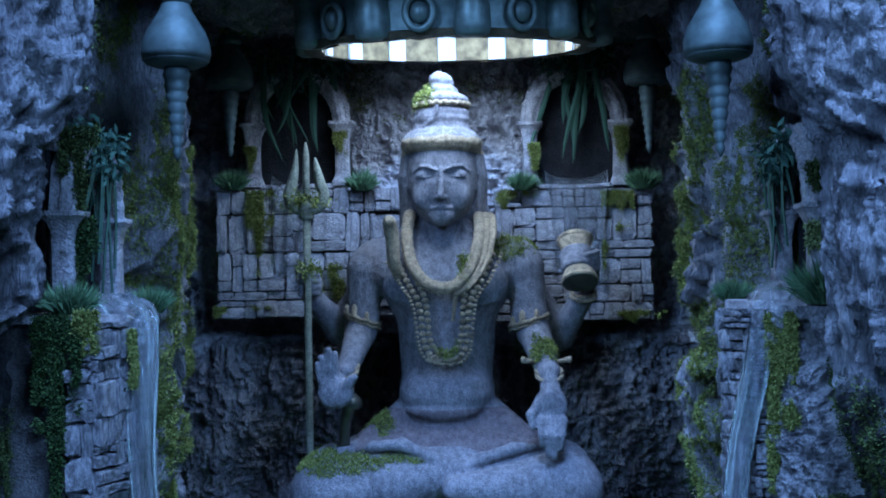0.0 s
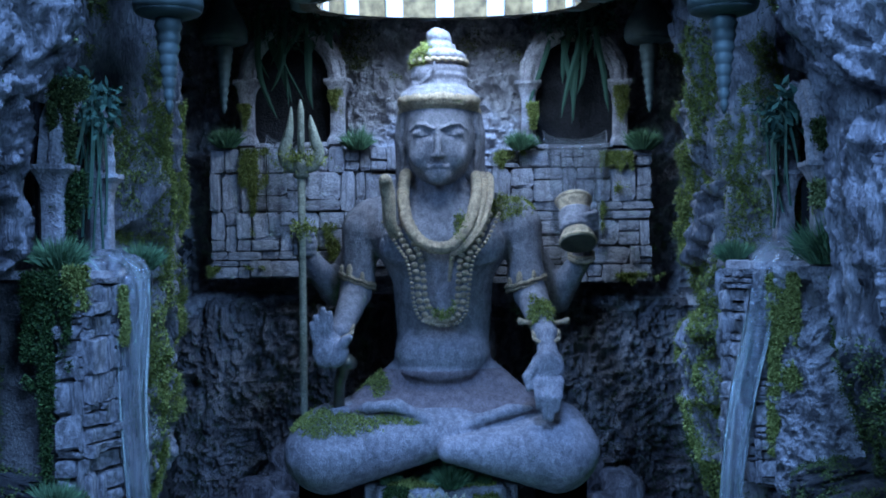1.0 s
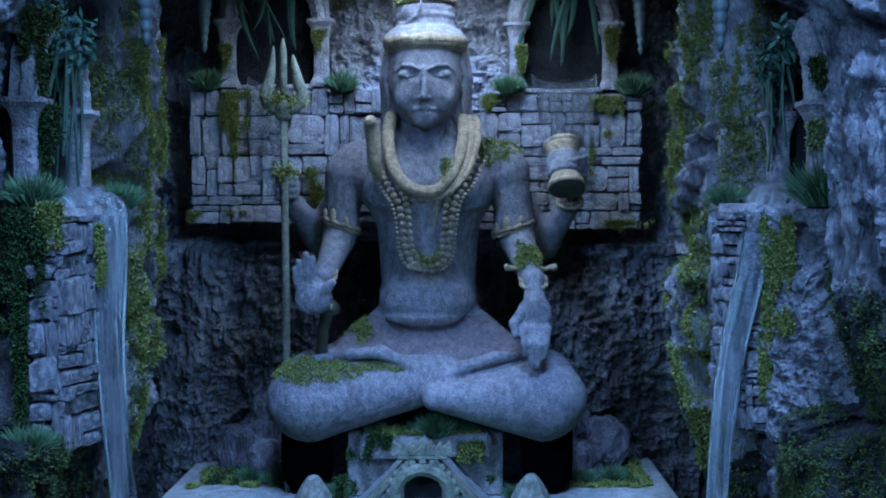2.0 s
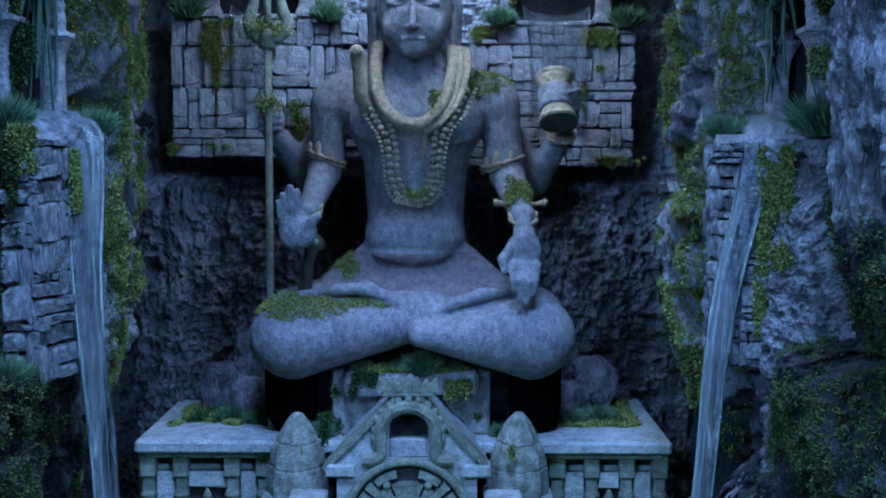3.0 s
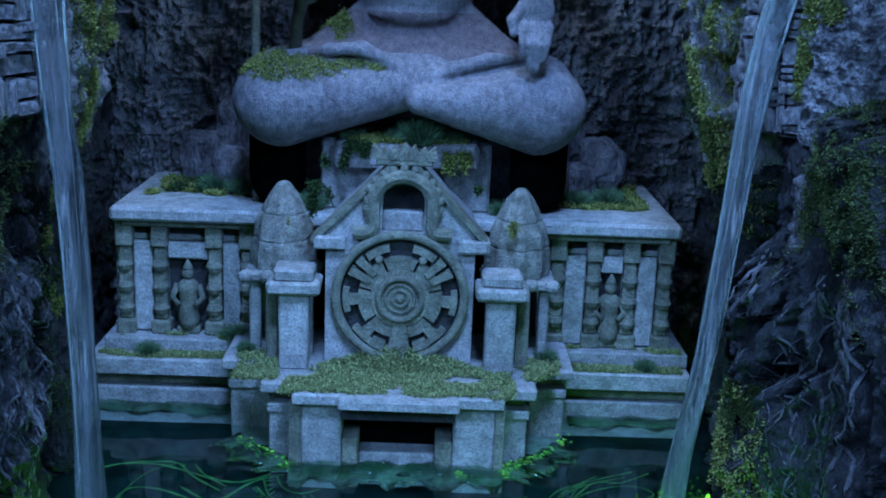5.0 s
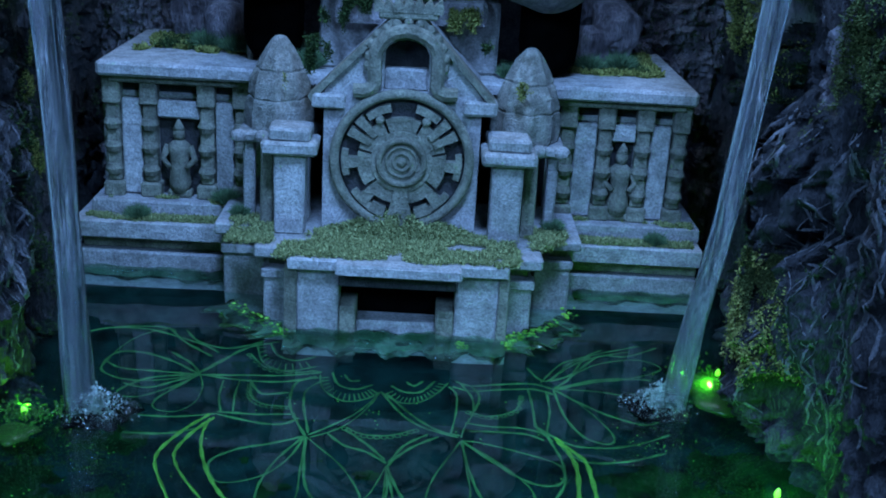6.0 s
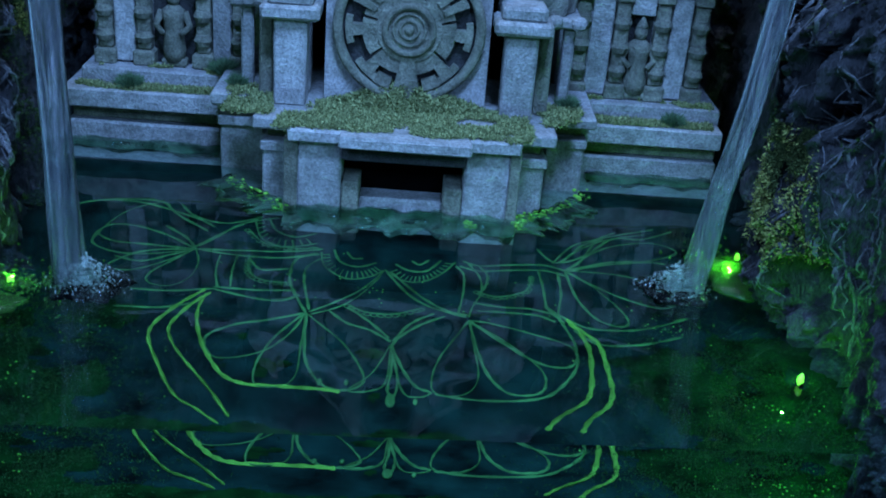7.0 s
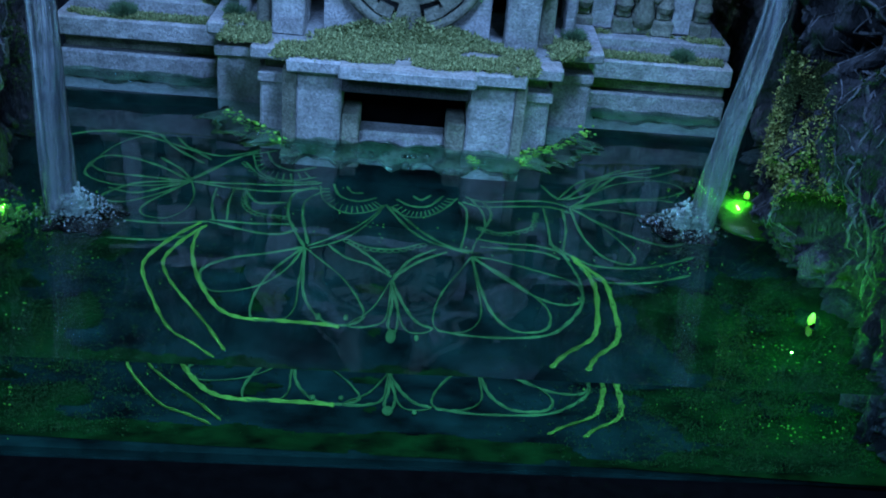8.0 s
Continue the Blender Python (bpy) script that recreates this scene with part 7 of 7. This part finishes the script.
M_GEL = resin("green_tinted_gel", (0.55, 0.90, 0.62), 0.04, 1.22, 0.2, 160, (1, 1, 1), 1.0, 0.0008, 0.07)
M_DROP = resin("clear_drop_resin", (0.95, 0.98, 1.0), 0.02, 1.45)
gel_edge = thing("water_edge", (0, 34.3, WATER_Z), "ripples of clear gel where the water meets the temple", "water edge")
gel([(-2.9, 34.4), (-1.6, 34.42), (0, 34.45), (1.6, 34.42), (3.0, 34.4)], 0.45, 1)
gel([(-4.7, 36.3), (-4.0, 35.4), (-3.4, 35.0), (-3.0, 34.4)], 0.36, 2)
gel([(3.0, 34.4), (3.5, 35.0), (4.1, 35.4), (4.7, 36.3)], 0.36, 3)
gel([(-9.6, 38.5), (-7.4, 38.5), (-5.3, 38.4)], 0.3, 4)
gel([(5.3, 38.4), (7.2, 38.5), (9.0, 38.5)], 0.3, 5)

# glowing beads stand in for green light caught in the gel
M_GELLIGHT = plain("gel_light_beads", (0.20, 0.5, 0.06), 0.5, 0, 0.6, 400, 0.3, (0.16, 0.6, 0.03), 0.07)
rng = np.random.default_rng(12)
for pts, n in ((((-2.95, 34.35), (-3.3, 34.9), (-3.9, 35.3), (-4.6, 36.2)), 150), (((3.05, 34.35), (3.4, 34.9), (4.0, 35.3), (5.1, 36.8)), 240), (((1.75, 34.2), (1.85, 34.1), (1.8, 34.3)), 40)):
    curve = spline([(x, y, WATER_Z) for x, y in pts], 12)
    sh = Shape()
    for k in range(n):
        c = curve[int(rng.integers(len(curve)))]
        w = rng.uniform(0.01, 0.045)
        sh.ball((c[0] + rng.normal() * 0.09, c[1] + rng.normal() * 0.09, c[2] + 0.03 + abs(rng.normal()) * 0.08 - 0.25 * rng.random()), (w * 1.6, w, w), 6, 4)
    part("pigment", sh, M_GELLIGHT, gel_edge, "glowing yellow-green beads for the green light in the gel", kind="stuff")
# clear drops added to catch glints along the water's edge
for k in range(26):
    x = -2.8 + 5.6 * rng.random() if k < 17 else (-8.8 + 3.2 * rng.random())
    y = 34.12 if k < 17 else 38.25
    w = rng.uniform(0.04, 0.12)
    part("drop", Shape().ball((x, y - 0.15 * rng.random(), WATER_Z + 0.06), (w * 1.4, w, 0.07), 12, 8), M_DROP, gel_edge, smooth=True)

# green-tinted gel heaped round the lights to stand in for their glow
M_GLOWGEL = resin("green_glow_gel", (0.22, 0.6, 0.12), 0.2, 1.3, 0.2, 500, (1, 1, 1), 0.9)
# green glints and lamps under the falls
for n, (x, y, z) in enumerate(((-8.15, 29.4, 0.75), (8.5, 33.0, 0.85), (8.45, 27.3, 0.80))):
    ob = thing("green_led", (x, y, z), "small bright green light among wet stones by the water", "lamp", "green lights")
    part("bulb", Shape().ball((x, y, z), ((0.08, 0.06, 0.13), (0.065, 0.06, 0.11), (0.07, 0.06, 0.14))[n], 10, 8).worn(0.03, 5.0, n), plain("green_led_glow", (0.2, 0.9, 0.1), 0.4, 0, 0.1, 200, 0, (0.24, 1.0, 0.06), 1.1) if n == 0 else bpy.data.materials["green_led_glow"], ob, smooth=True)
    part("socket", Shape().lathe([(0.04, -0.16), (0.06, -0.1), (0.05, 0.0)], (x, y, z - 0.05), 10).worn(0.04, 4.0), M_DARK, ob)
    if n < 2:
        w = 0.9 if n else 0.42
        mound = Shape().lathe([(r * w, h * w) for r, h in ((1.15, -0.05), (1.0, 0.08), (0.75, 0.18), (0.5, 0.3), (0.25, 0.36), (0.05, 0.38))], (x - 0.1 * (1 if x > 0 else -1), y - 0.9, WATER_Z), 32, 0, lambda a, z: 1 + 0.16 * math.sin(3 * a + n) + 0.08 * math.sin(7 * a))
        part("mound", mound.worn(0.06, 3.5, n), M_GLOWGEL, ob, "cloudy green gel for the glow round the light", smooth=True)
        heap = Shape()
        rng = random.Random(n)
        for k in range(420):
            r, t = abs(rng.gauss(0, 0.75)), rng.uniform(0, 2 * math.pi)
            w = rng.uniform(0.015, 0.05)
            heap.ball((x + r * math.cos(t), y + 0.7 * r * math.sin(t), max(WATER_Z, z - 0.35 - r * 0.8) + 0.08 * rng.random()), (w, w, w * rng.uniform(0.6, 1.2)), 6, 4)
        part("gel", heap, M_GLOWGEL, ob, "cloudy green gel beads for the glow round the light", smooth=True, kind="stuff")



# ---- lamp ring and pendants ----
def ring_lamp():
    c = (RING_AT[0], RING_AT[1], 25.75)
    ob = thing("ceiling_lamp", c, "round pewter lamp ring with bosses and glowing inner panels", "ceiling lamp")
    seg = 72
    for name, r0, r1, z0, z1, mat in (("hoop", 4.35, 4.75, -0.35, 1.25, M_SILVER), ("lower_band", 4.38, 4.86, -0.6, -0.36, M_RIM), ("upper_band", 4.2, 5.05, 1.26, 1.6, M_SILVER)):
        verts, faces = [], []
        for k in range(seg):
            a = 2 * math.pi * k / seg
            for r, z in ((r0, z0), (r1, z0), (r1, z1), (r0, z1)):
                verts.append((c[0] + r * math.cos(a), c[1] + r * math.sin(a), c[2] + z))
        for k in range(seg):
            j = (k + 1) % seg
            for m in range(4):
                faces.append((4 * k + m, 4 * j + m, 4 * j + (m + 1) % 4, 4 * k + (m + 1) % 4))
        part(name, Shape().add(verts, faces).worn(0.09 if mat is M_RIM else 0.025, 2.2), mat, ob)
    for k in range(20):
        a = 2 * math.pi * (k + 0.5) / 20
        x, y = c[0] + 4.85 * math.cos(a), c[1] + 4.85 * math.sin(a)
        if k % 2:
            part("boss", Shape().lathe([(0.3, -0.62), (0.5, -0.55), (0.56, -0.3), (0.54, 0.2), (0.48, 0.5), (0.56, 0.7), (0.56, 1.0), (0.4, 1.2)], (x, y, c[2]), 20), M_SILVER, ob, smooth=True)
        else:
            part("rosette", Shape().ball((x, y, c[2] + 0.12), (0.30, 0.30, 0.34), 12, 8).tube([(x + 0.1 * math.cos(a) + 0.42 * math.cos(t) * -math.sin(a), y + 0.1 * math.sin(a) + 0.42 * math.cos(t) * math.cos(a), c[2] + 0.12 + 0.5 * math.sin(t)) for t in np.linspace(0, 2 * math.pi, 17)[:-1]], 0.12, 6, 0, True), M_SILVER, ob, smooth=True)
    for k in range(28):
        b = 2 * math.pi * (k + 0.25) / 28
        u, w = Vector((math.cos(b), math.sin(b), 0)), Vector((-math.sin(b), math.cos(b), 0))
        q = Vector(c) + u * (4.24 if k % 2 else 4.30)
        hw = 0.32 if k % 2 else 0.62
        verts = [q + w * s * hw + u * d + Vector((0, 0, z)) for d in (-0.05, 0.05) for s, z in ((-1, -0.58), (1, -0.58), (1, 1.2), (-1, 1.2))]
        faces = [(0, 1, 2, 3), (7, 6, 5, 4), (0, 4, 5, 1), (1, 5, 6, 2), (2, 6, 7, 3), (3, 7, 4, 0)]
        part("panel", Shape().add(verts, faces).worn(0.02, 2.0, k), M_LAMPGLASS if k % 2 else M_TARNISH, ob)
    part("led_strip", Shape().tube([(c[0] + 4.12 * math.cos(t), c[1] + 4.12 * math.sin(t), c[2] + 0.62) for t in np.linspace(0, 2 * math.pi, 73)[:-1]], 0.035, 6, 0, True), M_LAMPGLASS, ob, "thin white light strip")
    ob.matrix_basis = Matrix.Translation(Vector(c) * CM) @ Matrix.Rotation(radians(6.5), 4, "X")


ring_lamp()


def pendant(at):
    ob = thing("pendant", at, "dark turned metal finial pendant hanging from the rock roof", "pendant", "hanging pendants")
    x, y, z = at
    tip = [(0.03, -0.55)]
    for k in range(8):
        r = 0.07 + 0.034 * k
        tip += [(r, -0.45 + 0.29 * k), (r + 0.055, -0.31 + 0.29 * k), (r + 0.02, -0.22 + 0.29 * k)]
    part("tip", Shape().lathe(tip + [(0.34, 1.95)], at, 24), M_PENDANT, ob, smooth=True)
    part("collar", Shape().lathe([(0.36, 1.9), (0.62, 1.95), (0.80, 2.02), (0.86, 2.1)], at, 28), M_PENDANT, ob, smooth=True)
    part("bulb", Shape().lathe([(0.86, 2.08), (0.90, 2.25), (0.87, 2.55), (0.76, 2.85), (0.58, 3.15), (0.43, 3.4), (0.36, 3.6)], at, 32), M_PENDANT, ob, smooth=True)
    part("stem", Shape().lathe([(0.36, 3.55), (0.45, 3.75), (0.33, 3.95), (0.36, 4.6), (0.42, 7.2)], at, 20), M_PENDANT, ob, smooth=True)
    return ob


p0 = pendant((-6.5, 30.0, 21.3))
for x, y, z in ((7.6, 30.0, 21.1), (-7.8, 42.0, 22.75), (7.6, 42.0, 22.55)):
    copy_thing(p0, pose(x * CM, y * CM, z * CM))


# ---- what the statue holds, and small figures ----
def trident():
    x, y = SX - 4.88, 40.55
    ob = thing("trident", (x, y, 6.92), "weathered grey trident staff standing beside the statue", "trident")
    part("shaft", Shape().tube([(x, y, 6.92), (x, y, 10), (x, y, 14), (x, y, 17.2), (x, y, 20.4)], [0.13, 0.125, 0.13, 0.13, 0.14], 12).worn(0.02, 2.0), M_CARVED, ob, smooth=True)
    part("collar", Shape().lathe([(0.16, 0), (0.3, 0.12), (0.2, 0.26), (0.34, 0.4), (0.26, 0.6)], (x, y, 19.7), 14), M_CARVED, ob, smooth=True)
    part("middle_prong", Shape().tube([(x, y, 20.1), (x, y, 21.3), (x, y, 22.1), (x, y, 22.5)], [0.12, 0.13, 0.12, 0.03], 10), M_CARVED, ob, smooth=True)
    for s in (-1, 1):
        pts = spline([(x, y, 20.05), (x + s * 0.44, y, 20.15), (x + s * 0.62, y, 20.6), (x + s * 0.48, y, 21.1), (x + s * 0.38, y, 21.6), (x + s * 0.33, y, 22.25 - 0.3 * (s > 0))], 6)
        part("side_prong", Shape().tube(pts, [0.15 + 0.07 * math.sin(math.pi * k / (len(pts) - 1)) - 0.13 * (k / (len(pts) - 1)) ** 3 for k in range(len(pts))], 10), M_CARVED, ob, smooth=True)
    rng = np.random.default_rng(5)
    for z, n, r in ((20.35, 260, 0.42), (17.95, 150, 0.2)):
        pts = np.array((x, y - 0.1, z)) + rng.normal(size=(n, 3)) * np.array((r, 0.12, 0.16))
        part("moss", grains_mesh(pts, 0.12, 7), M_MOSS, ob, "bright moss clinging to the trident", kind="stuff")


def grains_mesh(pts, size, seed):
    ob = grains("moss", pts, np.tile((0.0, -0.5, 0.5), (len(pts), 1)), size, M_MOSS, "moss", seed)
    me = ob.data
    bpy.data.objects.remove(ob)
    me.materials.clear()
    return me


def drum():
    a, b = Vector((4.74, 41.0, 18.85)), Vector((4.80, 40.12, 17.38))
    ob = thing("hand_drum", b, "small gilded hourglass drum bound with grey cord in the statue's hand", "drum")
    axis = (a - b).normalized()
    turn = axis.to_track_quat("Z", "Y").to_matrix().to_4x4()
    ln = (a - b).length
    cord = [(0.5, ln * 0.5 - 0.42)]
    for k in range(5):
        cord += [(0.60, ln * 0.5 - 0.36 + 0.16 * k), (0.55, ln * 0.5 - 0.28 + 0.16 * k)]
    for name, prof, mat in (("body", [(0.62, 0.02), (0.60, 0.2), (0.46, 0.5), (0.44, ln * 0.5), (0.46, ln - 0.5), (0.58, ln - 0.2), (0.64, ln - 0.02)], M_GOLD), ("rim", [(0.62, -0.04), (0.67, 0.02), (0.62, 0.12)], M_GOLD), ("rim", [(0.62, ln - 0.1), (0.67, ln - 0.02), (0.62, ln + 0.06)], M_GOLD), ("drumhead", [(0.56, -0.075), (0.61, -0.07), (0.61, -0.03)], M_BRONZE), ("binding", cord, M_STATUE)):
        me = mesh_of(name, Shape().lathe(prof, (0, 0, 0), 24), True)
        me.transform(Matrix.Translation(b * CM) @ turn)
        part(name, me, mat, ob)


trident()
drum()


def figurine(at):
    x, y, z = at
    sh = Shape().box((x - 0.36, y - 0.2, z), (x + 0.36, y + 0.25, z + 0.25), 0.05)
    sh.lathe([(0.3, 0.2), (0.34, 0.5), (0.26, 1.0), (0.3, 1.35), (0.36, 1.6), (0.16, 1.78)], (x, y, z), 14)
    sh.ball((x, y - 0.03, z + 1.98), (0.19, 0.19, 0.24), 12, 8)
    sh.lathe([(0.2, 2.1), (0.12, 2.25), (0.03, 2.42)], (x, y, z), 10)
    for s in (-1, 1):
        sh.tube([(x + s * 0.32, y, z + 1.6), (x + s * 0.48, y - 0.08, z + 1.2), (x + s * 0.25, y - 0.28, z + 1.0)], [0.12, 0.1, 0.08], 8)
    return solid("figurine", sh.worn(0.03, 3), M_CARVED, "small greenish carved standing figure in a temple niche", "figurine", "niche figures", smooth=True)


figurine((-6.8, 39.62, 2.76))
figurine((6.58, 39.62, 2.76))


def boulder(at, r, seed):
    n = 18
    sh = Shape().ball((0, 0, 0), 1.0, 26, 18)
    p = np.array(sh.v)
    p = np.sign(p) * np.abs(p) ** 0.72 * np.array(r)
    p *= 1 + 0.55 * fbm(p * 1.1 + seed * 7, 4, seed)[:, None]
    p[:, 2] -= p[:, 2].min()
    sh.v = [tuple(q + np.array(at) - np.array([0, 0, 0.05])) for q in p]
    return solid("rock", sh, M_CLIFF, "broken grey rock lying on the terrace beside the statue", "rock", "terrace rocks", smooth=False)


for k, (x, y, r) in enumerate(((-5.9, 42.4, (0.7, 0.7, 0.75)), (-7.0, 43.9, (0.9, 0.8, 0.9)), (-5.6, 44.2, (1.0, 0.8, 1.3)), (5.7, 42.6, (0.6, 0.7, 0.7)), (6.6, 44.0, (0.8, 0.8, 0.9)), (5.3, 44.4, (0.9, 0.7, 1.4)))):
    boulder((x, y, 6.92), r, k)
